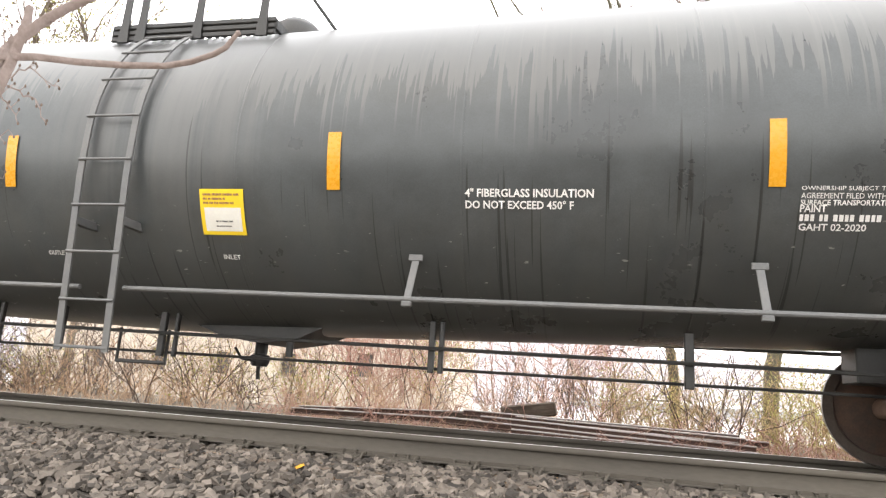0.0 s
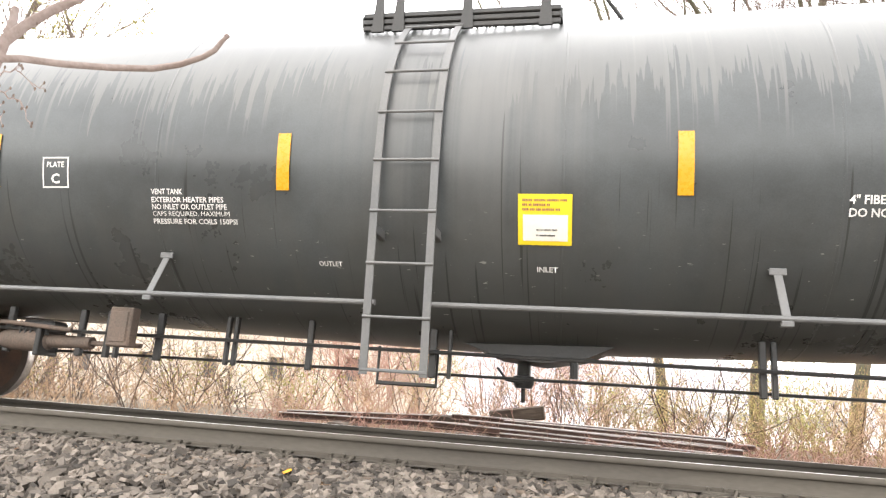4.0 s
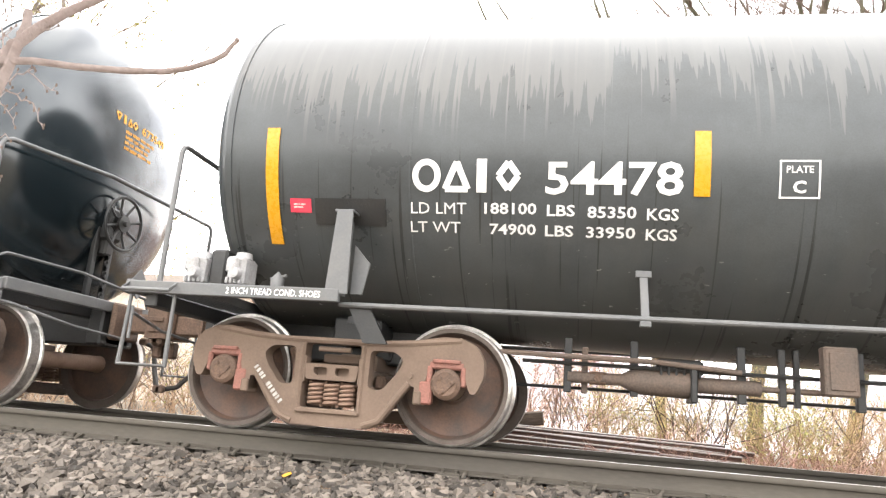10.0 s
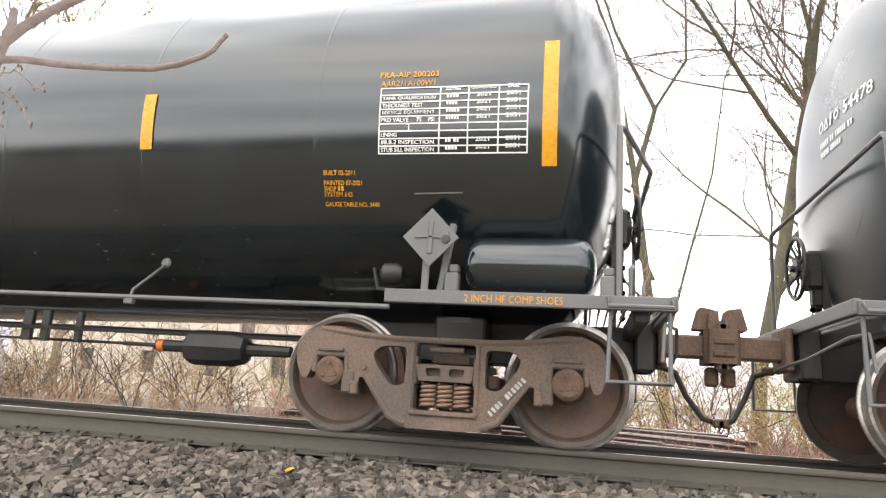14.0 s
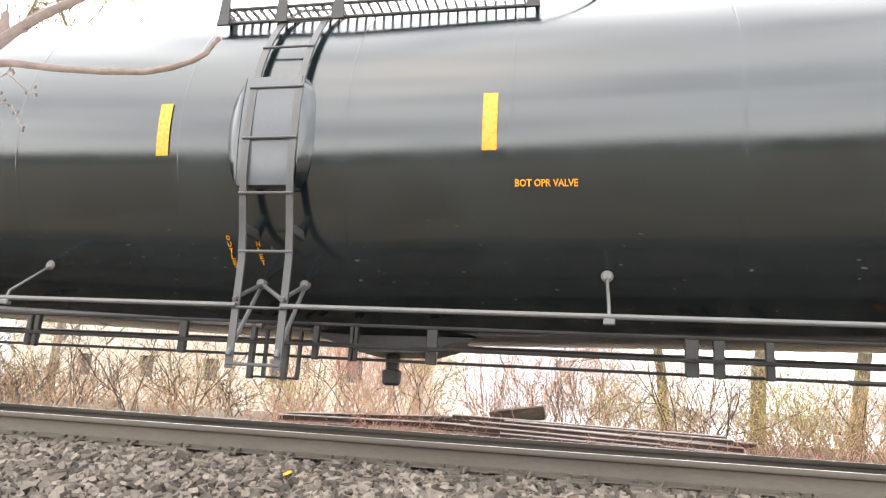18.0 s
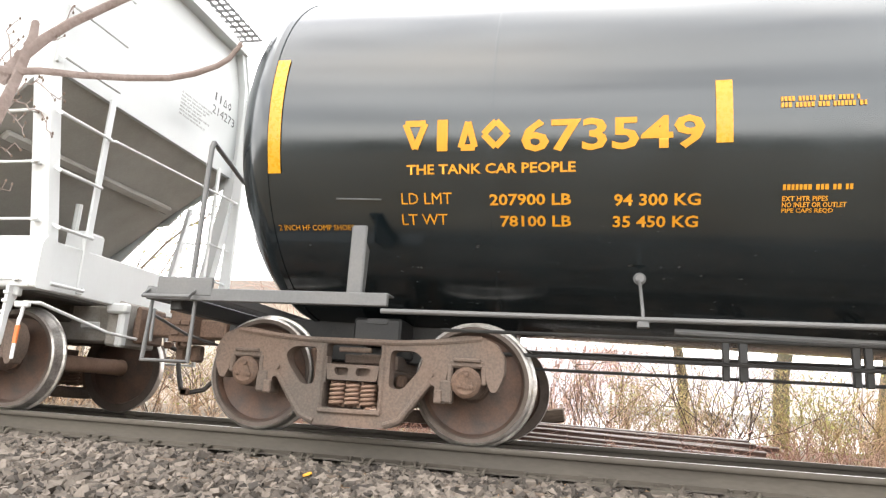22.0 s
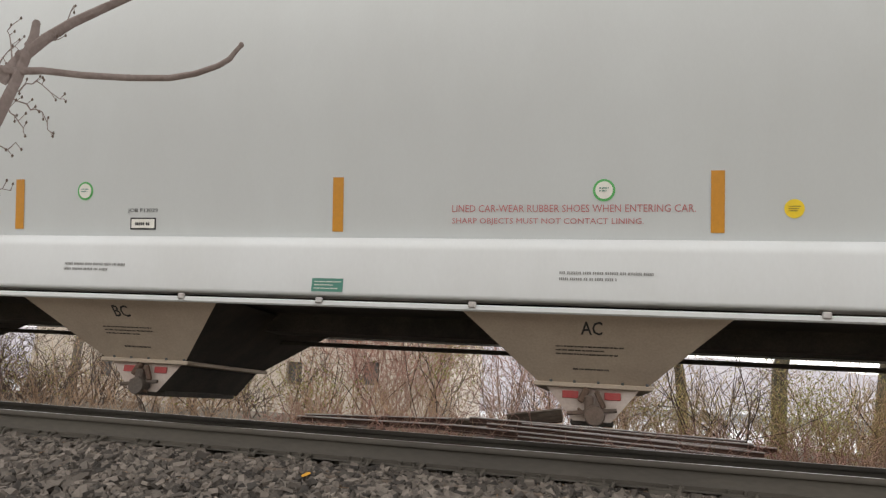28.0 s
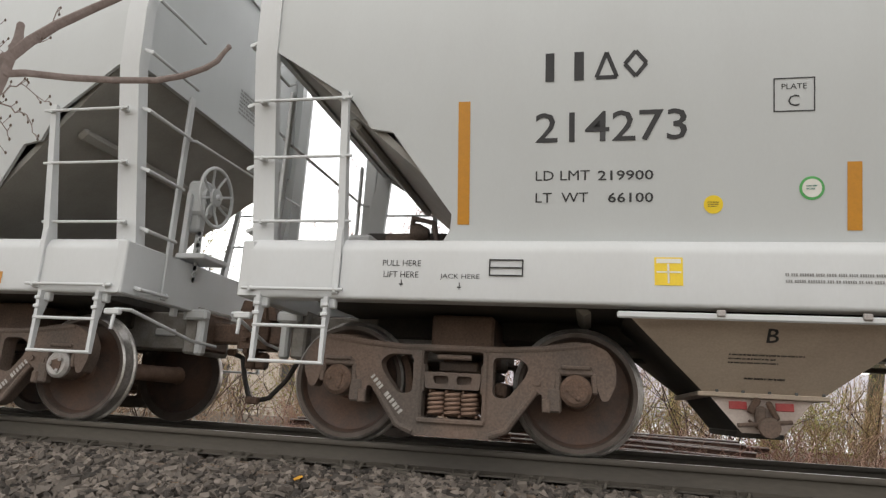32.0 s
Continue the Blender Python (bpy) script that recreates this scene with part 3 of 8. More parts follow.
def stone_mesh(points, size, seed):
    """Broken stones, each a crooked block, in one mesh."""
    rng = np.random.default_rng(seed)
    n = len(points)
    base = np.array([(i, j, k) for i in (-1, 1) for j in (-1, 1) for k in (-1, 1)], float)
    quads = np.array([(0, 1, 3, 2), (4, 6, 7, 5), (0, 4, 5, 1), (2, 3, 7, 6), (0, 2, 6, 4), (1, 5, 7, 3)])
    v = base[None] * (1 + rng.uniform(-0.45, 0.15, (n, 8, 3)))
    v *= (rng.uniform(0.55, 1.25, (n, 1, 3)) * np.array([1.0, 1.0, 0.55])) * (size * rng.uniform(0.6, 1.35, (n, 1, 1)) / 2)
    q = rng.normal(size=(n, 4)) * np.array([1.6, 0.45, 0.45, 1.2])
    q /= np.linalg.norm(q, axis=1)[:, None]
    w, x, y, z = q.T
    r = np.stack([1 - 2 * (y * y + z * z), 2 * (x * y - z * w), 2 * (x * z + y * w), 2 * (x * y + z * w), 1 - 2 * (x * x + z * z), 2 * (y * z - x * w),
                  2 * (x * z - y * w), 2 * (y * z + x * w), 1 - 2 * (x * x + y * y)], 1).reshape(n, 3, 3)
    v = np.einsum("nij,nkj->nki", r, v) + np.asarray(points)[:, None]
    me = bpy.data.meshes.new("ballast")
    me.from_pydata(v.reshape(-1, 3).tolist(), [], (quads[None] + 8 * np.arange(n)[:, None, None]).reshape(-1, 4).tolist())
    me.materials.append(BALLAST)
    return me


def ballast_height(y):
    return float(np.interp(y, [3.2, 4.1, 4.45, 4.75, 5.05, 5.2, 6.7, 6.9, 7.5, 8.2], [-0.72, -0.42, -0.305, -0.247, -0.228, -0.226, -0.205, -0.21, -0.26, -0.36]))


def track():
    t = thing("railway_track", "main railway track with steel rails on timber ties", "railway track", kind="structure")
    rail(t, NEAR)
    rail(t, FAR)
    rng = random.Random(5)
    tie = Shape().box((0, 0, 0), (0.22, 2.6, 0.18), 0.012).mesh("tie", TIE)
    plate = Shape().box((0, 0, -0.012), (0.19, 0.34, 0.046), 0.004)
    plate.box((0, -0.085, 0.016), (0.18, 0.012, 0.012), 0.002).box((0, 0.085, 0.016), (0.18, 0.012, 0.012), 0.002)
    plate = plate.mesh("tie_plate", RAIL)
    spike = Shape().box((0, 0, -0.02), (0.016, 0.016, 0.05), 0.002).box((0, 0.008, 0.012), (0.032, 0.042, 0.014), 0.005).mesh("spike", RAIL)
    anchor = Shape().tube([(-0.015, -0.125, -0.012), (0, -0.118, 0.022), (0.01, -0.09, 0.032), (0, -0.03, 0.012), (0, 0.06, 0.0)], 0.0125, 6).mesh("rail_anchor", RAIL)
    clips = [-4.56, -4.062, -3.566, -3.085, -2.64, -2.196, -1.69, -1.275, -0.81, -0.34, 0.12, 0.567]
    clips = [clips[0] - 0.485 * k for k in range(7, 0, -1)] + clips + [clips[-1] + 0.485 * k for k in range(1, 16)]
    for x in clips:
        x -= 0.125
        part("tie", tie, None, t, at=pose(x, MID, -0.325 + rng.uniform(-0.008, 0.008), 0, 0, rng.uniform(-1, 1)))
        for y in (NEAR, FAR):
            p = part("tie_plate", plate, None, t, at=pose(x, y, -0.197))
            for dx in (-0.05, 0.055):
                part("spike", spike, None, p, at=pose(dx, -0.088, 0.026 + rng.uniform(0, 0.012)))
        part("rail_anchor", anchor, None, t, at=pose(x + 0.125, NEAR, -0.186))
    far = Shape()
    for sgn in (-1, 1):
        for i in range(130):
            far.box((sgn * (8.6 + i * 0.49), MID, -0.325), (0.22, 2.6, 0.18), 0.01)
    tagged(part("tie", far, TIE, t), kind="stuff")
    rng = np.random.default_rng(3)
    pts = []
    for count, y0, y1, x0, x1 in ((13500, 4.3, 5.12, -6.2, 6.2), (4200, 4.0, 4.5, -6.2, 6.2), (3800, 3.4, 4.1, -5.5, 3.5), (5000, 5.31, 6.64, -8, 8), (2500, 6.85, 8.1, -9, 9), (3600, 4.2, 5.09, -40, -6.2), (1500, 4.2, 5.09, 6.2, 30)):
        xs, ys = rng.uniform(x0, x1, count), rng.uniform(y0, y1, count)
        pts += [(a, b, ballast_height(b) + c) for a, b, c in zip(xs, ys, rng.uniform(-0.034, 0.012, count))]
    thing("ballast", "loose grey crushed stone ballast beside the rails", "gravel", kind="stuff", mesh=stone_mesh(pts, 0.066, 8))
    # A dark sheet below the stones paints the shade in their gaps.
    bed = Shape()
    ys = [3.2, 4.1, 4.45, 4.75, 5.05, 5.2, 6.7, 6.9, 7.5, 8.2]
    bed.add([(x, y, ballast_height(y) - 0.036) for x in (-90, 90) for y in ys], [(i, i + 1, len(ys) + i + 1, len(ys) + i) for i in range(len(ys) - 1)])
    thing("ballast_bed", "compacted ballast shoulder darkened as shade between the stones", "gravel", kind="structure", mesh=bed.mesh("ballast_bed", BED))


track()


def fallen_leaf():
    s = Shape()
    pts = [(-0.045, 0), (-0.02, 0.024), (0.015, 0.026), (0.045, 0.004), (0.02, -0.022), (-0.02, -0.02)]
    s.add([(x, y, 0.012 * math.sin(x * 40)) for x, y in pts] + [(x, y, 0.012 * math.sin(x * 40) + 0.002) for x, y in pts], [tuple(range(6))[::-1], tuple(range(6, 12))] + [(i, (i + 1) % 6, 6 + (i + 1) % 6, 6 + i) for i in range(6)])
    thing("fallen_leaf", "small dry yellow leaf lying on the ballast", "leaf", pose(-1.977, 4.60, -0.243, 35, 0, -12), mesh=s.mesh("fallen_leaf", LEAF))


fallen_leaf()


def litter():
    """Brown leaf scraps and bits of twig caught along the foot of the rail."""
    rng = random.Random(41)
    s = Shape()
    for i in range(420):
        x, y = rng.uniform(-5.5, 5.5), min(5.11, rng.gauss(5.04, 0.05)) if i < 300 else rng.uniform(4.3, 5.0)
        c = Vector((x, y, ballast_height(y) + rng.uniform(0.006, 0.02)))
        a = Vector((rng.gauss(0, 1), rng.gauss(0, 0.6), rng.gauss(0, 0.25))).normalized() * rng.uniform(0.014, 0.034)
        b = Vector((-a.y, a.x, rng.gauss(0, 0.01))) * rng.uniform(0.3, 0.55)
        up = Vector((0, 0, 0.006))
        s.add([c - a, c + b + up, c + a, c - b + up], [(0, 1, 2), (0, 2, 3)])
    for i in range(60):
        x, y = rng.uniform(-5, 5), rng.uniform(4.2, 5.05)
        c = Vector((x, y, ballast_height(y) + 0.016))
        d = Vector((rng.gauss(0, 1), rng.gauss(0, 0.6), 0.06)).normalized() * rng.uniform(0.04, 0.14)
        s.tube([c - d, c + Vector((0, 0.008, 0.008)), c + d], 0.0028, 4, 0.0018)
    thing("leaf_litter", "brown leaf scraps and twigs along the rail foot", "litter", kind="stuff", mesh=s.mesh("leaf_litter", LITTER, fix=False))


litter()


# ---- plants ----
def grow(trunk, twigs, p, d, length, r, level, rng, up=0.15, split=0.62, limit=5, thin=0.006, droop=0.0):
    """A branch in bent pieces, with its side branches."""
    pts, n = [p.copy()], 4 if level < 3 else 3
    for i in range(n):
        d = (d + Vector((rng.gauss(0, 0.13), rng.gauss(0, 0.13), rng.gauss(0, 0.10) + up * 0.3 - droop))).normalized()
        p = p + d * (length / n)
        pts.append(p.copy())
    end = r * 0.62
    (trunk if r > 0.03 else twigs).tube(pts, r, 8 if r > 0.05 else (5 if r > 0.015 else 3), end)
    if level >= limit or length < 0.12:
        return
    count = (3, 5, 5, 5, 4, 3)[min(level, 5)]
    for i in range(count):
        k = rng.uniform(0.3, 1.0) * n
        j = min(int(k), n - 1)
        q = pts[j].lerp(pts[j + 1], k - j)
        axis = (pts[j + 1] - pts[j]).normalized()
        out = axis.orthogonal().normalized()
        out.rotate(Matrix.Rotation(rng.uniform(0, 6.283), 3, axis))
        a = radians(rng.uniform(25, 62))
        nd = (axis * math.cos(a) + out * math.sin(a)).normalized()
        grow(trunk, twigs, q, nd, length * rng.uniform(0.45, 0.78), max(thin, end * rng.uniform(0.45, 0.75)), level + 1, rng, up, split, limit, thin, droop)
    grow(trunk, twigs, pts[-1], d, length * split, max(thin, end), level + 1, rng, up, split, limit, thin, droop)


def bare_tree(x, y, height, r, seed, label, lean=(0, 0), bark=None, buds=0, limit=5, thin=0.006):
    rng = random.Random(seed)
    z = ground_height(x, y) - 0.05
    t = thing("tree", label, "tree", pose(x, y, z), group="bare trees behind the track")
    trunk, twigs = Shape(), Shape()
    d = Vector((lean[0], lean[1], 1)).normalized()
    base = Vector((0, 0, 0))
    pts = [base]
    for i in range(5):
        d = (d + Vector((rng.gauss(0, 0.05), rng.gauss(0, 0.05), 0.05))).normalized()
        pts.append(pts[-1] + d * height * 0.09)
    trunk.tube(pts, r * 1.15, 12, r * 0.85)
    top = pts[-1]
    for i in range(5):
        q = pts[2].lerp(top, i / 4)
        a = rng.uniform(0, 6.283)
        nd = Vector((math.cos(a) * rng.uniform(0.4, 0.9), math.sin(a) * 0.5, rng.uniform(0.6, 1.1))).normalized()
        grow(trunk, twigs, q, nd, height * rng.uniform(0.2, 0.3), r * rng.uniform(0.35, 0.55), 1, rng, 0.2, 0.7, limit, thin)
    grow(trunk, twigs, top, d, height * 0.28, r * 0.8, 0, rng, 0.2, 0.72, limit, thin)
    part("trunk", trunk, bark or BARK, t, fix=False)
    crown = part("crown", twigs, TWIG, t, "bare brown twigs", fix=False)
    if buds:
        leaves = Shape()
        v = twigs.v
        for i in range(buds):
            c = Vector(v[rng.randrange(len(v))])
            leaf_at(leaves, c, 0.05 * rng.uniform(0.6, 1.5), rng)
        tagged(part("bud", leaves, BUD, t, "sparse yellow-green spring buds", fix=False), kind="stuff")
    return t


def leaf_at(s, c, size, rng):
    a = Vector((rng.gauss(0, 1), rng.gauss(0, 1), rng.gauss(0, 1))).normalized()
    b = a.orthogonal().normalized()
    n = a.cross(b) * size * 0.18
    s.add([c - a * size, c + b * size * 0.5 + n, c + a * size, c - b * size * 0.5 + n], [(0, 1, 2), (0, 2, 3)])


def thicket(name, label, count, xr, yr, height, material, seed, bend=0.5, thin=0.0045, cluster=0.0, group=""):
    """Many thin stems that rise, bend over and fork, in one mesh."""
    rng = random.Random(seed)
    s = Shape()
    for i in range(count):
        x, y = rng.uniform(*xr), rng.uniform(*yr)
        if cluster:
            x += cluster * math.sin(x * 2.1 + y)
        p = Vector((x, y, ground_height(x, y) - 0.03))
        h = height * rng.uniform(0.35, 1.1)
        d = Vector((rng.gauss(0, 0.3), rng.gauss(0, 0.2), 1)).normalized()
        way = Vector((rng.gauss(0, 1), rng.gauss(0, 0.5), -0.25)) * bend
        pts = [p]
        for j in range(4):
            d = (d + way * 0.22 + Vector((rng.gauss(0, 0.12), rng.gauss(0, 0.12), 0))).normalized()
            pts.append(pts[-1] + d * h / 4)
        s.tube(pts, thin * rng.uniform(0.7, 1.6), 3, thin * 0.4)
        for k in range(rng.randrange(2, 5)):
            q = pts[rng.randrange(1, 5)]
            e = (d + Vector((rng.gauss(0, 0.8), rng.gauss(0, 0.5), rng.gauss(0.2, 0.5)))).normalized()
            m = q + e * h * rng.uniform(0.12, 0.25)
            s.tube([q, m, m + (e + Vector((rng.gauss(0, 0.4), 0, rng.gauss(0, 0.4)))).normalized() * h * 0.15], thin * 0.6, 3, thin * 0.3)
    return thing(name, label, "bushes", kind="stuff", mesh=s.mesh(name, material, fix=False))


def leafy_patch(label, centres, count, seed):
    rng = random.Random(seed)
    s = Shape()
    for (x, y, z, rx, rz) in centres:
        for i in range(count):
            leaf_at(s, Vector((x + rng.gauss(0, rx), y + rng.gauss(0, 0.35), max(0.02, z + rng.gauss(0, rz)))), rng.uniform(0.010, 0.026), rng)
    thing("spring_leaves", label, "leaves", kind="stuff", mesh=s.mesh("spring_leaves", BUD, fix=False))


def forked_tree():
    """The bare tree whose long limbs sweep across the sky between the cars."""
    rng = random.Random(21)
    t = thing("tree", "bare tree with long sweeping dark limbs", "tree", pose(1.6, 14.2, -0.15), group="bare trees behind the track")
    limbs = ([(0.05, -0.05), (-0.05, 1.4), (-0.3, 2.8), (-0.6, 5.3), (-0.9, 7.1), (-1.1, 8.3), (-1.5, 9.5), (-1.9, 11.3)], [(-0.2, 3.1), (-0.8, 4.3), (-1.35, 5.1), (-2.3, 6.3), (-3.2, 7.5), (-3.6, 8.4), (-4.4, 10.2), (-4.9, 11.4)],
             [(-0.6, 5.1), (-0.15, 6.9), (-0.65, 8.0), (-1.0, 8.8), (-1.4, 10.2), (-1.6, 11.5)], [(-0.1, 2.4), (-1.2, 3.5), (-1.8, 3.8), (-2.6, 4.4), (-3.5, 4.9)], [(-1.8, 3.8), (-2.5, 4.2), (-3.4, 4.3)],
             [(-0.65, 5.0), (-1.7, 5.6), (-2.3, 5.7), (-3.4, 5.6)], [(-2.3, 6.3), (-3.4, 7.0), (-4.2, 7.2)], [(-0.7, 5.6), (-1.2, 6.3), (-2.0, 6.9), (-3.1, 7.6), (-3.9, 8.8)], [(-1.0, 7.6), (-1.7, 8.1), (-2.6, 8.8), (-3.5, 9.6), (-4.2, 10.8)],
             [(0.1, 2.0), (0.5, 3.6), (1.0, 5.4), (1.3, 7.6)], [(-0.15, 6.9), (0.5, 8.0), (0.5, 9.4), (0.2, 10.8)])
    trunk, twigs = Shape(), Shape()
    for i, limb in enumerate(limbs):
        depth = rng.uniform(-0.25, 0.25)
        pts = [Vector((x, depth * j * 0.5, z)) for j, (x, z) in enumerate(limb)]
        r = 0.11 if i == 0 else (0.062 if i in (1, 2) else 0.036)
        trunk.tube(pts, r, 10, 0.016)
        for j in range(1 if i else 3, len(pts)):
            for k in range(2):
                a, b = pts[j - 1], pts[j]
                q = a.lerp(b, rng.random())
                axis = (b - a).normalized()
                side = Vector((rng.choice((-1, 1)) * axis.z, rng.gauss(0, 0.5), -rng.choice((-1, 1)) * axis.x))
                d = (axis * 0.8 + side * rng.uniform(0.4, 0.9) + Vector((0, 0, 0.25))).normalized()
                grow(trunk, twigs, q, d, rng.uniform(0.6, 1.6), 0.013, 2, rng, 0.25, 0.6, 4, 0.0035)
        grow(trunk, twigs, pts[-1], (pts[-1] - pts[-2]).normalized(), 1.4, 0.016, 2, rng, 0.2, 0.6, 4, 0.0035)
    part("trunk", trunk, MOSSY, t, fix=False)
    part("crown", twigs, TWIG, t, "bare brown twigs", fix=False)


def shrubs(name, label, count, xr, yr, height, material, seed, thin=0.006, spread=0.45):
    """Bare shrubs: crooked stems from one foot that fork and fork again."""
    rng = random.Random(seed)
    s = Shape()

    def stem(p, d, length, r, level):
        pts = [p]
        n = max(4 if level == 0 else 3, int(length / 0.4))
        for i in range(n):
            d = (d + Vector((rng.gauss(0, 0.22), rng.gauss(0, 0.22), rng.gauss(0.03, 0.14)))).normalized()
            pts.append(pts[-1] + d * length / n)
        s.tube(pts, r, 3, r * 0.55)
        if height > 3 and level > 1:
            leaf_at(s, pts[-1], 0.016, rng)
            leaf_at(s, pts[1], 0.016, rng)
        if level < (3 if height > 3 else 2):
            for k in range(rng.randrange(2, 5) + (n > 8) * 4):
                j = rng.randrange(1, n + 1)
                q, d = pts[j], (pts[j] - pts[j - 1]).normalized()
                e = (d + Vector((rng.gauss(0, 0.7), rng.gauss(0, 0.6), rng.gauss(0.1, 0.45)))).normalized()
                stem(q, e, length * rng.uniform(0.3, 0.6), r * 0.6, level + 1)
    for i in range(count):
        x, y = rng.uniform(*xr), rng.uniform(*yr)
        foot = Vector((x, y, ground_height(x, y) - 0.04))
        tall = height * rng.uniform(0.3, 1.1)
        for k in range(rng.randrange(3, 7)):
            p = foot + Vector((rng.gauss(0, 0.06), rng.gauss(0, 0.06), 0))
            stem(p, Vector((rng.gauss(0, spread), rng.gauss(0, spread), 1)).normalized(), tall * rng.uniform(0.5, 1.0), thin * rng.uniform(0.7, 1.5), 0)
    return thing(name, label, "bushes", kind="stuff", mesh=s.mesh(name, material, fix=False))


shrubs("dry_thicket", "dense tan dry thicket behind the track", 130, (-15, 7), (9.2, 12.5), 1.5, STALK, 11, 0.0055)
shrubs("near_brush", "dense dry brush close behind the track", 75, (-13, 8), (8.9, 10.6), 0.95, STALK, 17, 0.005)
shrubs("pink_brush", "tall pinkish bare brush beyond the bank", 30, (-5.6, 0.4), (12.2, 14.0), 6.0, CANE, 18, 0.008, 0.30)
shrubs("olive_brush", "olive-tinged spring brush near the river", 95, (0.3, 7.0), (9.6, 13.2), 1.5, OLIVE, 19, 0.0055, 0.35)
shrubs("brown_brush", "tangled brown bare brush behind the track", 70, (-17, 8), (9.6, 14.0), 2.3, TWIG, 12, 0.009)
thicket("pink_canes", "low pinkish bramble canes over old rails", 640, (-4.4, 4.4), (7.8, 9.2), 0.55, CANE, 13, 1.5, 0.005)
thicket("dry_grass", "pale dry grass stalks at the track edge", 1000, (-14, 9), (7.7, 9.8), 0.34, STALK, 14, 1.2, 0.0032)
shrubs("dense_brush", "dense dark olive-brown brush behind the track", 60, (-14.5, -8.4), (9.3, 11.8), 1.6, TWIG, 29, 0.007, 0.5)
forked_tree()
bare_tree(3.4, 14.6, 16.0, 0.13, 22, "tall bare tree with a green-tinged trunk", (0.03, 0.02), MOSSY, 0, 4)
bare_tree(5.1, 14.6, 15.0, 0.12, 23, "tall bare tree with forking mossy limbs", (0.05, 0.0), MOSSY, 0, 4)
bare_tree(7.6, 16.5, 16.0, 0.13, 25, "tall bare tree behind the brush", (-0.02, 0.0), None, 0, 4)
bare_tree(9.2, 17.5, 15.0, 0.11, 27, "bare tree behind the brush", (-0.05, 0.0), None, 0, 4)
bare_tree(-20.5, 19.0, 19.0, 0.14, 26, "young tree with opening yellow-green buds", (0.0, 0.0), None, 5200, 4, 0.0055)
bare_tree(-17.6, 20.0, 17.0, 0.13, 28, "slender tree with opening yellow-green buds", (0.02, 0.0), None, 4800, 4, 0.0055)
leafy_patch("yellow-green spring leaves on low shrubs", [(1.0, 11.0, 0.45, 0.35, 0.3), (2.3, 10.6, 0.5, 0.3, 0.35), (2.9, 10.4, 0.7, 0.25, 0.4), (4.4, 11.2, 0.6, 0.4, 0.35), (-4.6, 10.5, 0.4, 0.5, 0.25), (2.75, 9.6, 0.35, 0.22, 0.3), (0.4, 11.5, 0.5, 0.3, 0.3), (-2.4, 11.0, 0.9, 0.3, 0.3), (-6.5, 10.4, 0.5, 0.5, 0.3), (-11.6, 10.4, 0.5, 0.9, 0.35), (-9.9, 10.2, 0.42, 0.8, 0.3)], 1000, 31)


# ---- old rails and ties lying behind the track ----
def scrap():
    """Discarded rails and ties in a low heap along the bank."""
    rng = random.Random(9)
    for x, y, length, turn, tilt, top in ((0.05, 8.50, 3.2, 1.0, 1.0, 0.14), (0.1, 8.20, 3.4, 0.5, 2.0, 0.0), (0.2, 8.33, 3.0, 2.4, 1.6, 0.07), (-2.6, 8.60, 2.4, 0.0, -2.2, 0.105), (0.5, 8.05, 2.8, -1.0, 1.5, -0.04),
                                          (0.4, 8.42, 2.6, -2.0, 1.2, 0.11), (-0.4, 8.14, 2.6, 1.5, 1.8, 0.03), (1.0, 8.68, 2.0, -3.0, 1.5, 0.08), (0.6, 8.27, 2.4, 3.2, 2.2, 0.05), (-2.4, 8.42, 2.8, 2.0, -0.6, 0.05)):
        s = Shape().prism([(p * 0.5, q * 0.42) for p, q in rail_profile()], -length / 2, length / 2, "yz")
        me = s.mesh("old_rail", SCRAP_RUST)
        me.materials.append(OLD_RAIL)
        for f in me.polygons:
            if f.center.z > -0.018:
                f.material_index = 1
        thing("old_rail", "rusty discarded rail with a pale worn top on the bank", "rail", pose(x, y, top, 0, tilt, turn), "discarded rails", mesh=me)
    for x, y, length, turn, tilt, z in ((-0.76, 8.64, 0.68, 6, -9, 0.20), (-0.9, 8.62, 1.9, -3, 0, 0.04), (0.3, 9.1, 2.5, -3, 2, 0.0), (-1.2, 8.36, 1.2, 84, 0, -0.13), (0.5, 8.36, 1.2, 95, 0, -0.16), (1.3, 8.4, 1.1, 88, 0, -0.17), (-2.9, 8.5, 1.1, 92, 0, -0.12)):
        s = Shape().box((0, 0, 0), (length, 0.22, 0.17), 0.018)
        thing("old_tie", "weathered timber tie thrown aside on the bank", "railway tie", pose(x, y, z, rng.uniform(-5, 5), tilt, turn), "discarded ties", mesh=s.mesh("old_tie", TIE))


scrap()


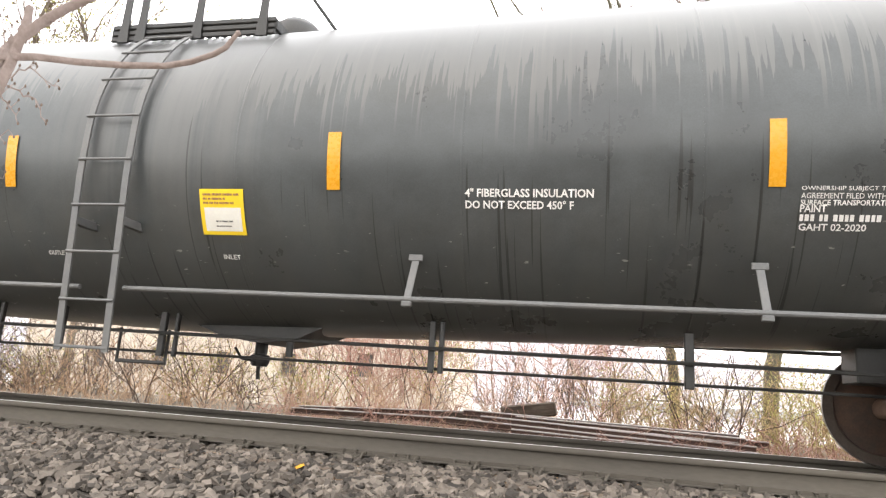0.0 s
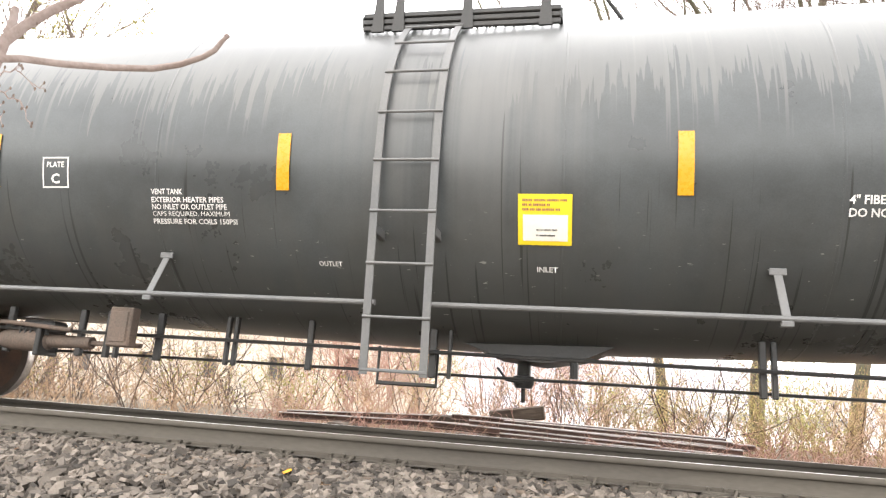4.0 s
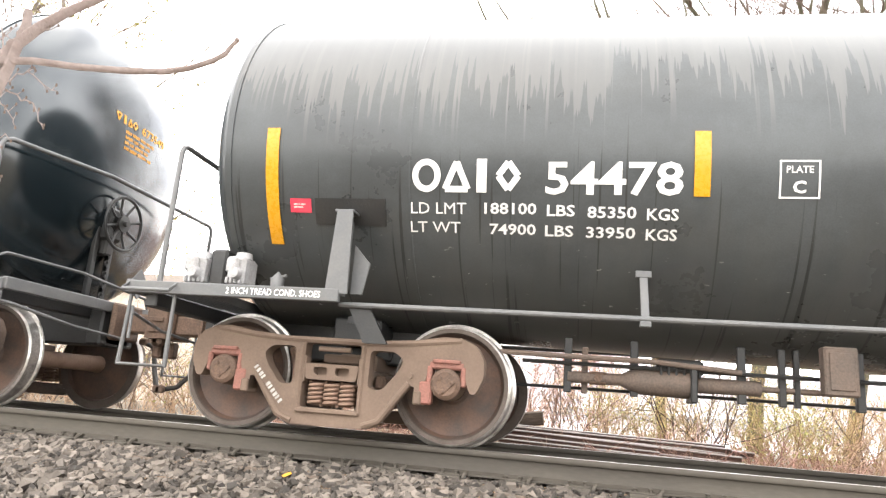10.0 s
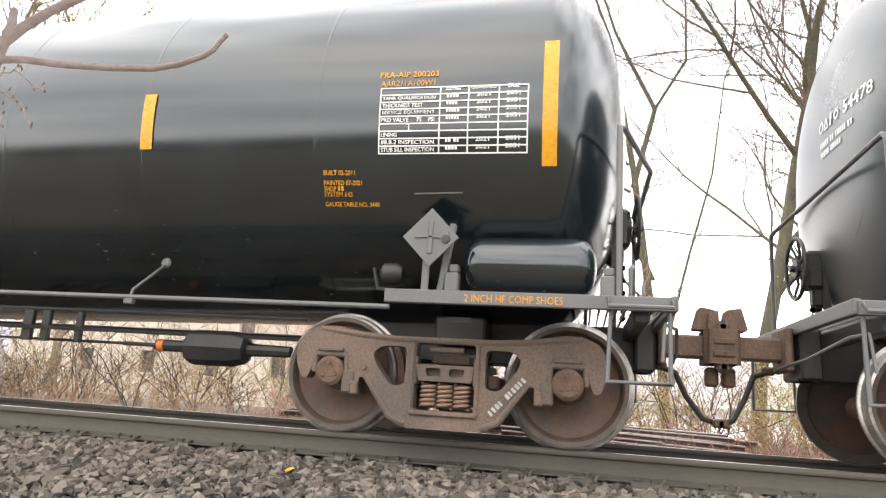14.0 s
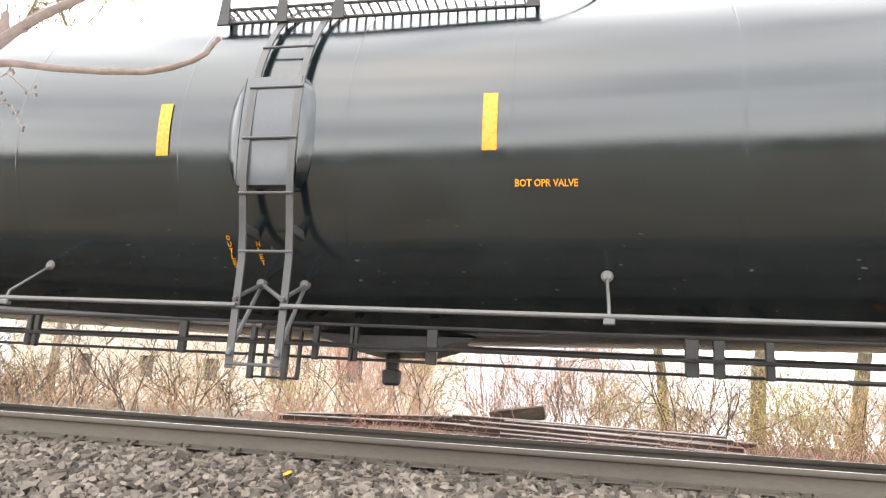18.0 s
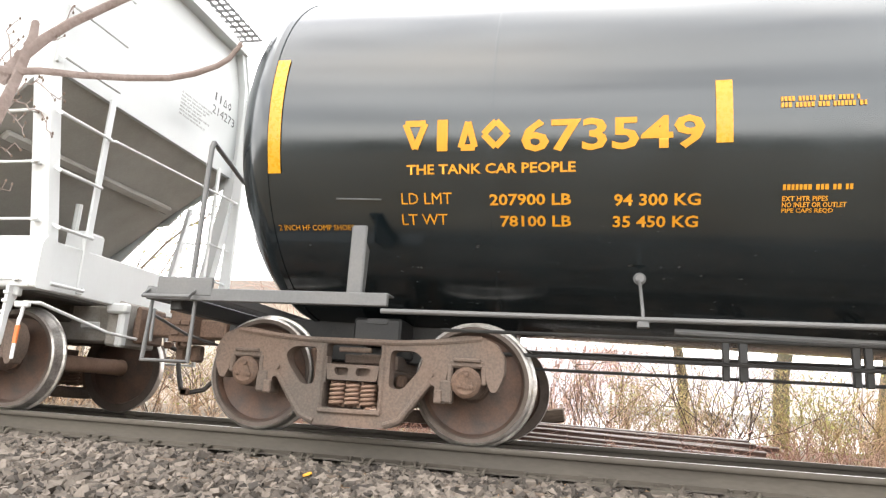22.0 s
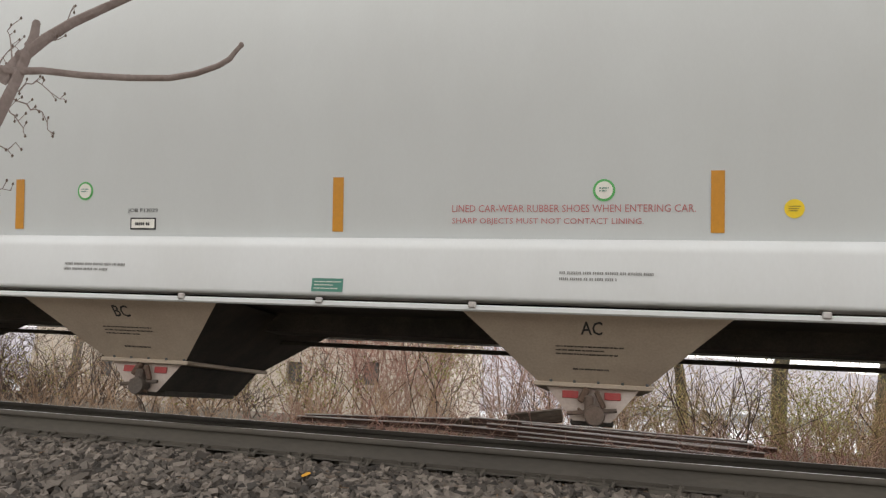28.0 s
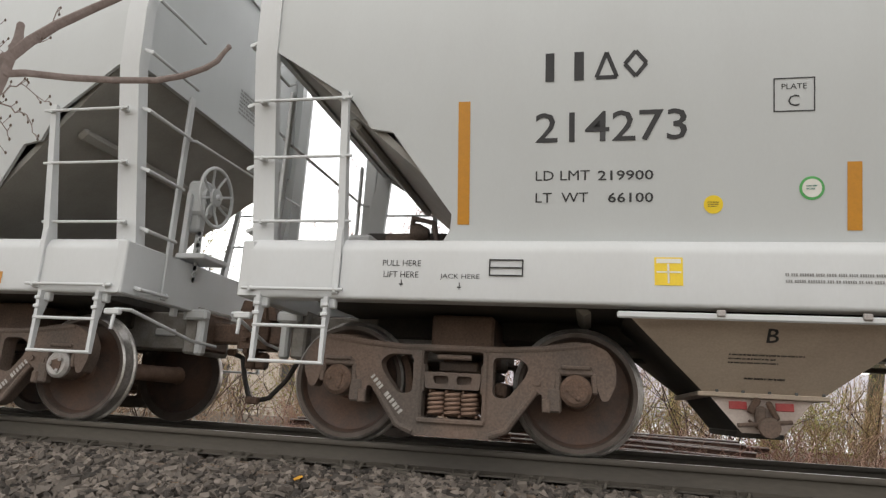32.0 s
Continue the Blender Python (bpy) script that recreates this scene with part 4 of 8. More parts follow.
# ---- far things ----
def stone_building():
    b = thing("stone_building", "old cream rubble-walled building with small dark windows", "building", pose(-9.0, 31, -1.6))
    holes = []
    for x, z in ((-16.3, 2.75), (-12.7, 2.8), (-9.1, 2.8), (-5.55, 2.9), (-1.6, 3.1), (-7.4, 5.0), (-3.6, 5.0)):
        holes.append([(x - 0.42, z - 0.55), (x + 0.42, z - 0.55), (x + 0.42, z + 0.55), (x - 0.42, z + 0.55)])
    s = Shape().plate([[(-21, 0), (2.3, 0), (2.3, 6.6), (-21, 6.6)]] + holes, 0, 0.5)
    part("wall", s, STUCCO, b)
    part("wall", Shape().box((2.1, 4.5, 3.3), (0.4, 8, 6.6)), STUCCO, b)
    part("wall", Shape().box((-20.8, 4.5, 3.3), (0.4, 8, 6.6)), STUCCO, b)
    part("roof", Shape().prism([(-0.5, 6.6), (9, 6.6), (4.2, 8.2)], -21.4, 2.7, "yz"), TIE, b)
    for h in holes:
        (x0, z0), (x1, z1) = h[0], h[2]
        w = part("window", Shape().box(((x0 + x1) / 2, 0.3, (z0 + z1) / 2), (x1 - x0 + 0.02, 0.04, z1 - z0 + 0.02)), DARK_GLASS, b)
        part("sill", Shape().box(((x0 + x1) / 2, -0.03, z0 - 0.06), (x1 - x0 + 0.2, 0.14, 0.1)), STUCCO, w)


stone_building()


def long_shed(x, y, length, z, label):
    b = thing("long_shed", label, "building", pose(x, y, -2.8))
    part("wall", Shape().box((0, 0, z / 2), (length, 14, z), 0.05), SHED, b)
    part("roof", Shape().prism([(-8, z), (8, z), (0, z + 2.2)], -length / 2 - 0.5, length / 2 + 0.5, "yz"), SHED, b)


long_shed(70, 440, 170, 8.0, "long pale grey shed on the far river bank")


def river():
    s = Shape()
    xs, ys = [-900, -300, -100, -40, -10, 0, 10, 40, 100, 300, 900], [20, 24, 30, 40, 60, 100, 200, 300, 432]
    s.add([(x, y, -2.5) for y in ys for x in xs], [(j * 11 + i, j * 11 + i + 1, (j + 1) * 11 + i + 1, (j + 1) * 11 + i) for j in range(8) for i in range(10)])
    thing("river_water", "wide pale river behind the bank", "river", kind="structure", mesh=s.mesh("river_water", WATER, angle=180))


river()


def hill_sheet():
    s = Shape()
    n, m = 90, 8
    verts = []
    for j in range(m + 1):
        for i in range(n + 1):
            x = -900 + 1800 * i / n
            crest = 60 + 14 * noise.noise((x * 0.004, 1.7, 0)) + 5 * noise.noise((x * 0.02, 4.1, 0)) + 0.012 * max(0, -x)
            verts.append((x, 420 + 40 * j, -4 + crest * math.sin(min(1.0, j / m * 1.1) * 1.57) + noise.noise((x * 0.05, j, 0)) * 1.5))
    s.add(verts, [(j * (n + 1) + i, j * (n + 1) + i + 1, (j + 1) * (n + 1) + i + 1, (j + 1) * (n + 1) + i) for j in range(m) for i in range(n)])
    thing("backdrop_hill", "far wooded hill across the valley with haze in its pale grey", "hill", kind="structure", mesh=s.mesh("backdrop_hill", HILL, angle=180))


hill_sheet()


def woods_behind():
    """A wooded bank closes the place behind the camera."""
    s = Shape()
    n, m = 120, 5
    verts = []
    for j in range(m + 1):
        for i in range(n + 1):
            x = -90 + 180 * i / n
            top = 2.6 + 0.8 * noise.noise((x * 0.09, 0.5, 0)) + 0.6 * noise.noise((x * 0.5, 2.5, 0))
            verts.append((x, -30 - 1.2 * j + 0.8 * noise.noise((x * 0.4, j * 0.9, 3)), -1.8 + (top + 1.8) * j / m))
    s.add(verts, [(j * (n + 1) + i, j * (n + 1) + i + 1, (j + 1) * (n + 1) + i + 1, (j + 1) * (n + 1) + i) for j in range(m) for i in range(n)])
    thing("backdrop_woods", "dark wooded bank opposite the track", "woods", kind="structure", mesh=s.mesh("backdrop_woods", WOODS, angle=180))


woods_behind()


# ---- the bare branch that hangs in front of the camera ----
def away(shape):
    """The branch grows away from the eye towards its tip: sets its points nearer or farther along their lines of sight."""
    eye = Vector((-0.013, 0.0115, 0.307))
    shape.v = [tuple(eye + (Vector(p) - eye) * min(1.15, max(0.74, 1.1 + 0.3 * (p[0] + 1.288)))) for p in shape.v]
    return shape


def near_branch():
    t = thing("overhanging_branch", "bare pinkish branch with small buds reaching over the track side", "branch", pose(0.0076, -0.0067, 0.122) @ Matrix.Scale(0.58, 4))
    limb = [(-2.62, 2.0, 0.35), (-2.42, 2.0, 0.95), (-2.307, 2.0, 1.282), (-2.255, 2.0, 1.452), (-2.218, 2.0, 1.639), (-2.221, 2.0, 1.69)]
    part("limb", away(Shape().tube([(-3.5, 2.1, -2.45), (-3.15, 2.05, -1.3), (-2.85, 2.0, -0.4)] + limb, 0.034, 10, 0.0145)), BRANCH, t)
    part("limb", away(Shape().tube([(-2.36, 2.02, 1.46), (-2.30, 2.02, 1.53), (-2.262, 2.01, 1.556), (-2.159, 2.0, 1.622), (-2.052, 2.0, 1.683), (-1.905, 2.0, 1.742), (-1.79, 2.0, 1.785), (-1.6, 2.0, 1.86)], 0.027, 8, 0.012)), BRANCH, t)
    part("limb", away(Shape().tube([(-2.45, 1.98, 1.52), (-2.364, 1.99, 1.50), (-2.249, 2.0, 1.485), (-2.14, 2.0, 1.481), (-1.948, 2.0, 1.451), (-1.74, 2.0, 1.429), (-1.566, 2.0, 1.419), (-1.46, 2.0, 1.431), (-1.37, 2.0, 1.458), (-1.327, 2.0, 1.483), (-1.308, 2.0, 1.512), (-1.288, 2.0, 1.536)], 0.0175, 8, 0.0075)), BRANCH, t)
    for x, z, r in ((-2.221, 1.695, 0.015), (-2.262, 1.556, 0.021), (-2.285, 1.505, 0.019), (-1.288, 1.537, 0.010), (-1.325, 1.486, 0.010), (-1.345, 1.472, 0.009), (-1.74, 1.432, 0.011), (-2.235, 1.60, 0.016)):
        r *= 1.05
        part("knot", away(Shape().lathe([(-r, 0.0005), (-r * 0.7, r * 0.7), (0, r), (r * 0.7, r * 0.7), (r, 0.0005)], 8, "z", (x, 2.0, z))), BRANCH, t)
    rng = random.Random(4)
    for x, z, dx, dz, n in ((-2.268, 1.40, 0.24, -0.05, 8), (-2.275, 1.38, 0.21, -0.13, 8), (-2.285, 1.35, 0.12, -0.15, 6), (-2.365, 1.12, 0.17, 0.01, 6), (-2.385, 1.06, 0.15, -0.07, 6), (-2.40, 1.02, 0.12, -0.12, 5), (-2.10, 1.655, 0.06, 0.07, 4), (-2.16, 1.62, 0.08, 0.03, 4), (-2.36, 1.50, 0.03, 0.13, 5), (-2.30, 1.53, -0.05, 0.16, 5)):
        twig, buds = Shape(), []
        p = Vector((x, 2.0, z))
        pts = [p]
        for i in range(n):
            p = p + Vector((dx / n * rng.uniform(0.7, 1.4), rng.gauss(0, 0.01), dz / n + rng.gauss(0, 0.012)))
            pts.append(p)
            q = p + Vector((rng.uniform(0, 0.035), 0, rng.choice((-1, 1)) * rng.uniform(0.01, 0.035)))
            twig.tube([p, q], 0.0017, 4, 0.0011)
            buds.append(away(Shape().lathe([(-0.006, 0.0005), (-0.002, 0.0042), (0.004, 0.0036), (0.009, 0.0005)], 6, "z", q)))
        twig.tube(pts, 0.0034, 5, 0.0014)
        w = part("twig", away(twig), BRANCH, t)
        for bud in buds:
            part("bud", bud, TWIG, w)


near_branch()

# ---- running gear ----
def wheel_mesh():
    prof = [(-0.800, 0.002), (-0.800, 0.125), (-0.770, 0.140), (-0.738, 0.24), (-0.735, 0.33), (-0.752, 0.375), (-0.800, 0.392), (-0.816, 0.405), (-0.818, 0.436), (-0.806, 0.452), (-0.752, 0.457), (-0.712, 0.462), (-0.702, 0.480), (-0.690, 0.485), (-0.680, 0.478), (-0.680, 0.395), (-0.720, 0.375), (-0.700, 0.22), (-0.655, 0.13), (-0.655, 0.002)]
    me = Shape().lathe(prof, 64, "y").mesh("wheel", WHEEL_PLATE)
    me.materials.append(TREAD)
    me.materials.append(WHEEL_RIM)
    for p in me.polygons:
        far = math.hypot(p.center.x, p.center.z)
        p.material_index = 1 if far > 0.437 else (2 if far > 0.39 else 0)
    return me


def cap_mesh(material):
    s = Shape().lathe([(-1.035, 0.112), (-1.062, 0.112), (-1.075, 0.100), (-1.084, 0.085), (-1.080, 0.050), (-1.078, 0.002)], 28, "y")
    for k in range(3):
        a = radians(90 + 120 * k)
        s.lathe([(-1.076, 0.019), (-1.096, 0.019), (-1.099, 0.013), (-1.099, 0.001)], 6, "y", (0.055 * math.cos(a), 0, 0.055 * math.sin(a)))
    return s.mesh("bearing_cap", material)


def mirrored(pts):
    return pts + [(-x, z) for x, z in pts[::-1]]


def sideframe_shape():
    right = [(0.02, 0.085), (0.30, 0.088), (0.385, 0.125), (0.60, 0.415), (0.655, 0.43), (0.655, 0.300), (0.715, 0.300), (0.735, 0.36), (0.722, 0.43), (0.742, 0.50), (0.755, 0.585), (1.020, 0.585), (1.040, 0.47), (1.070, 0.395), (1.115, 0.400), (1.165, 0.52), (1.165, 0.64), (1.105, 0.745), (0.99, 0.795), (0.86, 0.800), (0.66, 0.765), (0.38, 0.745), (0.02, 0.745)]
    outline = rounded(mirrored(right), 0.03, 3)
    tri = lambda s: rounded([(s * 0.298, 0.668), (s * 0.490, 0.668), (s * 0.560, 0.610), (s * 0.530, 0.530), (s * 0.405, 0.375), (s * 0.298, 0.385)], 0.045, 4)
    mid = rounded([(-0.225, 0.700), (0.225, 0.700), (0.225, 0.215), (-0.225, 0.215)], 0.025, 3)
    s = Shape().plate([outline, tri(1), tri(-1), mid], -1.055, -0.925)
    s.tube([(-0.99, -1.04, 0.775), (-0.66, -1.045, 0.742), (-0.38, -1.045, 0.722), (0.38, -1.045, 0.722), (0.66, -1.045, 0.742), (0.99, -1.04, 0.775)], 0.024, 8)
    for e in (-1, 1):
        s.tube([(e * 0.28, -1.045, 0.112), (e * 0.40, -1.045, 0.155), (e * 0.61, -1.045, 0.445)], 0.026, 8)
        s.tube([(e * 0.245, -1.048, 0.70), (e * 0.245, -1.048, 0.20)], 0.022, 6)
        s.lathe([(-1.075, 0.022), (-1.05, 0.022)], 10, "y", (e * 0.62, 0, 0.50))
        s.box((e * 0.685, -0.99, 0.345), (0.06, 0.18, 0.10), 0.01)
    s.box((0, -1.05, 0.195), (0.50, 0.06, 0.035), 0.008)
    return s


def spring_shape():
    pts = []
    for i in range(66):
        u = i / 65
        pts.append((0.052 * math.cos(u * 5.5 * 6.283), 0.052 * math.sin(u * 5.5 * 6.283), 0.235 + 0.175 * u))
    return Shape().tube(pts, 0.0125, 6)


def bolster_shape():
    s = Shape().plate([rounded([(-0.20, 0.425), (0.20, 0.425), (0.215, 0.545), (-0.215, 0.545)], 0.015), rounded([(-0.135, 0.46), (-0.03, 0.46), (-0.03, 0.52), (-0.15, 0.52)], 0.025), rounded([(0.03, 0.46), (0.135, 0.46), (0.15, 0.52), (0.03, 0.52)], 0.025)], -1.05, -0.98)
    s.box((0, 0, 0.49), (0.34, 1.96, 0.12), 0.02)
    s.box((0, 0, 0.60), (0.34, 0.9, 0.14), 0.02)
    s.box((0, -0.7, 0.60), (0.30, 0.30, 0.07), 0.01).box((0, 0.7, 0.60), (0.30, 0.30, 0.07), 0.01)
    s.tube([(-0.13, -1.01, 0.66), (0.13, -1.01, 0.66)], 0.02, 8)
    s.box((-0.225, -1.0, 0.50), (0.03, 0.10, 0.20), 0.006).box((0.225, -1.0, 0.50), (0.03, 0.10, 0.20), 0.006)
    return s


WHEEL = wheel_mesh()
AXLE = Shape().lathe([(-1.03, 0.04), (-1.03, 0.078), (-0.85, 0.078), (-0.84, 0.10), (-0.67, 0.10), (-0.64, 0.088), (-0.3, 0.080), (0.3, 0.080), (0.64, 0.088), (0.67, 0.10), (0.84, 0.10), (0.85, 0.078), (1.03, 0.078), (1.03, 0.04)], 24, "y").mesh("axle", SPRING_TAN)
SIDEFRAME = sideframe_shape()
SPRING = spring_shape()
BOLSTER = bolster_shape()
BEARING = Shape().lathe([(-0.86, 0.085), (-0.86, 0.118), (-1.0, 0.118), (-1.035, 0.112), (-1.035, 0.08)], 28, "y", (0, 0, 0.457))
ADAPTER = Shape().box((0, -0.985, 0.592), (0.27, 0.15, 0.06), 0.014).box((-0.128, -1.0, 0.515), (0.045, 0.12, 0.15), 0.012).box((0.128, -1.0, 0.515), (0.045, 0.12, 0.15), 0.012).box((0, -1.06, 0.618), (0.21, 0.04, 0.03), 0.008).box((-0.15, -1.02, 0.385), (0.10, 0.09, 0.17), 0.014)
SHOE = Shape().prism(arc(0, 0, 0.52, -28, 28, 6) + arc(0, 0, 0.47, 28, -28, 6), -0.80, -0.70, "xz").box((0.56, 0, 0.0), (0.09, 1.7, 0.11), 0.02)
LOCK_PLATE = Shape().prism(rounded([(0.085 * math.cos(radians(90 + 120 * k)), 0.085 * math.sin(radians(90 + 120 * k))) for k in range(3)], 0.03), -1.079, -1.088, "xz")
AXLES = []


def styled(shape, name, material, store={}):
    """The mesh of a shared shape in one material, made once."""
    key = (name, material.name)
    if key not in store:
        store[key] = shape.mesh(name, material)
    return store[key]


def stencil(frame_part, e):
    """Small white marks along the slanting arm of a sideframe."""
    a, b = Vector((e * 0.37, 0.195)), Vector((e * 0.63, 0.475))
    if e < 0:
        a, b = b, a
    d = (b - a).normalized()
    up = Vector((-d.y, d.x))
    marks = [(0.033 * k, 0.0, 0.017 + 0.004 * (k % 3), 0.040) for k in range(11) if k != 4]
    patches(frame_part, "lettering", marks, lambda u, v: Vector((a.x + d.x * u + up.x * (v + 0.012), -1.077, a.y + d.y * u + up.y * (v + 0.012))), STENCIL, "worn white stencilled mark")



def truck(car, x, frame_paint, adapter_paint, cap_paint, spring_paint, marked=True):
    for turn in (0, 180):
        f = part("sideframe", styled(SIDEFRAME, "sideframe", frame_paint), None, car, "cast steel truck sideframe", pose(x, 0, 0, 0, 0, turn))
        if turn == 0 and marked:
            stencil(f, 1 if x > 0 else -1)
        for dx in (-0.125, 0, 0.125):
            part("spring", styled(SPRING, "spring", spring_paint), None, f, "coil spring", pose(dx, -0.99, 0))
            part("spring", styled(SPRING, "spring", spring_paint), None, f, "coil spring", pose(dx, -0.86, 0))
        for dx in (-0.889, 0.889):
            part("bearing", styled(BEARING, "bearing", frame_paint), None, f, at=pose(dx, 0, 0))
            part("bearing_adapter", styled(ADAPTER, "bearing_adapter", adapter_paint), None, f, at=pose(dx, 0, 0) @ Matrix.Diagonal((1 if dx > 0 else -1, 1, 1, 1)))
    part("bolster", styled(BOLSTER, "bolster", frame_paint), None, car, at=pose(x, 0, 0))
    for dx, turn in ((-0.889, 0), (0.889, 180)):
        part("brake_beam", styled(SHOE, "brake_beam", DARK_RUST), None, car, at=pose(x + dx, 0, 0.44, 0, 0, turn))
    for dx in (-0.889, 0.889):
        a = part("axle", AXLE, None, car, "steel axle", pose(x + dx, 0, 0.457))
        part("wheel", WHEEL, None, a, "steel wheel with a worn shiny rim")
        part("wheel", WHEEL, None, a, "steel wheel with a worn shiny rim", pose(0, 0, 0, 0, 0, 180))
        for turn in (0, 180):
            part("bearing_cap", styled_cap(cap_paint), None, a, "round bearing end cap with three bolts", pose(0, 0, 0, 0, turn * 0.3, turn))
            part("locking_plate", styled(LOCK_PLATE, "locking_plate", DARK_RUST), None, a, at=pose(0, 0, 0, 0, turn * 0.3, turn))
        AXLES.append((a, x + dx))


def styled_cap(material, store={}):
    if material.name not in store:
        store[material.name] = cap_mesh(material)
    return store[material.name]


def coupler(car, e, x0, x1, material=None):
    """Draft gear, shank and knuckle at the end e (-1 or 1), from x0 to the pulling face x1."""
    m = material or DARK_RUST
    s = Shape().box((e * (x0 + x1) / 2, 0, 0.86), (abs(x1 - x0), 0.15, 0.19), 0.02)
    s.box((e * (x0 + 0.16), 0, 0.86), (0.06, 0.42, 0.36), 0.02)
    c = part("coupler", s, m, car, "rusty knuckle coupler")
    k = Shape()
    k.prism(rounded([(e * (x1 - 0.10), -0.20), (e * (x1 + 0.10), -0.19), (e * (x1 + 0.17), -0.10), (e * (x1 + 0.10), -0.02), (e * (x1 + 0.02), 0.05), (e * (x1 + 0.06), 0.20), (e * (x1 - 0.12), 0.21)], 0.03), 0.72, 1.0, "xy")
    k.box((e * (x1 + 0.02), -0.12, 0.86), (0.11, 0.12, 0.42), 0.03)
    k.prism(rounded([(e * (x1 + 0.03), 0.98), (e * (x1 + 0.13), 0.98), (e * (x1 + 0.11), 1.15), (e * (x1 + 0.04), 1.16)], 0.02), -0.14, -0.04, "xz")
    k.box((e * (x1 - 0.05), 0.02, 0.62), (0.10, 0.12, 0.16), 0.02)
    k.prism(rounded([(e * (x1 - 0.20), 1.0), (e * (x1 + 0.0), 1.0), (e * (x1 - 0.03), 1.17), (e * (x1 - 0.15), 1.19)], 0.02), -0.08, 0.10, "xz")
    for z in (0.80, 0.90):
        k.box((e * (x1 - 0.02), -0.205, z), (0.09, 0.02, 0.045), 0.006)
    part("knuckle", k, m, c)
    h = Shape().tube([(e * (x0 + 0.2), 0.30, 0.70), (e * (x0 + 0.32), 0.30, 0.66), (e * (x1 - 0.22), 0.24, 0.46), (e * (x1 - 0.10), 0.14, 0.28), (e * (x1 + 0.02), 0.04, 0.24)], 0.024, 8)
    part("brake_hose", h, RUBBER, c, "hanging rubber brake hose")
    part("hose_fitting", Shape().box((e * (x1 + 0.03), 0.02, 0.25), (0.09, 0.06, 0.07), 0.015), DARK_RUST, c)
    part("hose_valve", Shape().box((e * (x0 + 0.2), 0.30, 0.71), (0.10, 0.07, 0.07), 0.015), DARK_RUST, c)
    return c


def letters(parent, text, width, height, place, material, weight=0.0, label="", cuts=0):
    """Words as flat letters laid on a surface; place turns (across, up) into a point."""
    cu = bpy.data.curves.new("lettering", "FONT")
    cu.body, cu.offset, cu.resolution_u = text, 0.0 if "M" in text or "W" in text else weight, 2
    ob = bpy.data.objects.new("lettering", cu)
    scene.collection.objects.link(ob)
    me = bpy.data.meshes.new_from_object(ob.evaluated_get(bpy.context.evaluated_depsgraph_get()))
    bpy.data.objects.remove(ob)
    bm = bmesh.new()
    bm.from_mesh(me)
    x0, x1 = min(v.co.x for v in bm.verts), max(v.co.x for v in bm.verts)
    y0, y1 = min(v.co.y for v in bm.verts), max(v.co.y for v in bm.verts)
    for i in range(cuts):
        bmesh.ops.bisect_plane(bm, geom=bm.verts[:] + bm.edges[:] + bm.faces[:], plane_co=(0, y0 + (y1 - y0) * (i + 1) / (cuts + 1), 0), plane_no=(0, 1, 0))
    for v in bm.verts:
        v.co = place((v.co.x - x0) / (x1 - x0) * width, (v.co.y - y0) / (y1 - y0) * height)
    bm.to_mesh(me)
    bm.free()
    me.materials.clear()
    me.materials.append(material)
    ob = new("lettering", me)
    ob.parent = parent
    return tagged(ob, label=label)


def patches(parent, name, rects, place, material, label="", cuts=3, lift=0.0):
    """Flat rectangles (across, up, width, height) laid on a surface."""
    s = Shape()
    for x, z, w, h in rects:
        n = max(1, cuts)
        verts = [Vector(place(x + w * i, z + h * j / n)) for j in range(n + 1) for i in (0, 1)]
        if lift:
            verts = [v + Vector((0, -lift, 0)) for v in verts]
        s.add(verts, [(2 * j, 2 * j + 1, 2 * j + 3, 2 * j + 2) for j in range(n)])
    return part(name, s, material, parent, label, smooth=False, fix=False)


def bars(parent, x, z, w, h, rows, place, material, seed, label="", gap=0.45, lift=0.0):
    """Writing too small to read: rows of short bars."""
    rng, out = random.Random(seed), []
    step = h / rows
    for r in range(rows):
        p, end = x, x + w * (1 if r == 0 else rng.uniform(0.6, 1.0))
        while p < end:
            tall = step * (1 - gap)
            for i in range(rng.randrange(2, 8)):
                k = tall * rng.uniform(0.42, 0.62)
                if p + k > end:
                    break
                out.append((p, z + h - (r + 1) * step + step * gap / 2, k, tall))
                p += k + tall * 0.2
            p += tall * 0.5
    return patches(parent, "lettering", out, place, material, label, 1, lift)


# ---- tank cars ----
def dip(p, x):
    """How far the tank's axis lies below its level: both halves slope down to the outlet in the middle."""
    return p["dip"] - p["slope"] * abs(x)


def sloped(p, shape):
    shape.v = [(x, y, z - dip(p, x)) for x, y, z in shape.v]
    return shape


def tank_place(p, lift=0.007):
    """Level lines of writing on the sloping shell: x and the angle of their foot above the axis there."""
    r, zc = p["radius"] + lift, p["zc"]

    def at(x, phi0):
        def spot(u, v):
            z = zc - dip(p, x) + r * math.sin(radians(phi0) + v / p["radius"])
            a = math.asin(max(-1.0, min(1.0, (z - zc + dip(p, x + u)) / r)))
            return Vector((x + u, -r * math.cos(a), z))
        return spot
    return at


def stroke(s, a, b, t, place):
    """A flat bar from a to b, t wide, laid on a surface."""
    a, b = Vector(a), Vector(b)
    d = (b - a).normalized()
    n = Vector((-d.y, d.x)) * t / 2
    k = 5
    pts = [a.lerp(b, i / k) + sgn * n for i in range(k + 1) for sgn in (1, -1)]
    s.add([place(p.x, p.y) for p in pts], [(2 * i, 2 * i + 1, 2 * i + 3, 2 * i + 2) for i in range(k)])


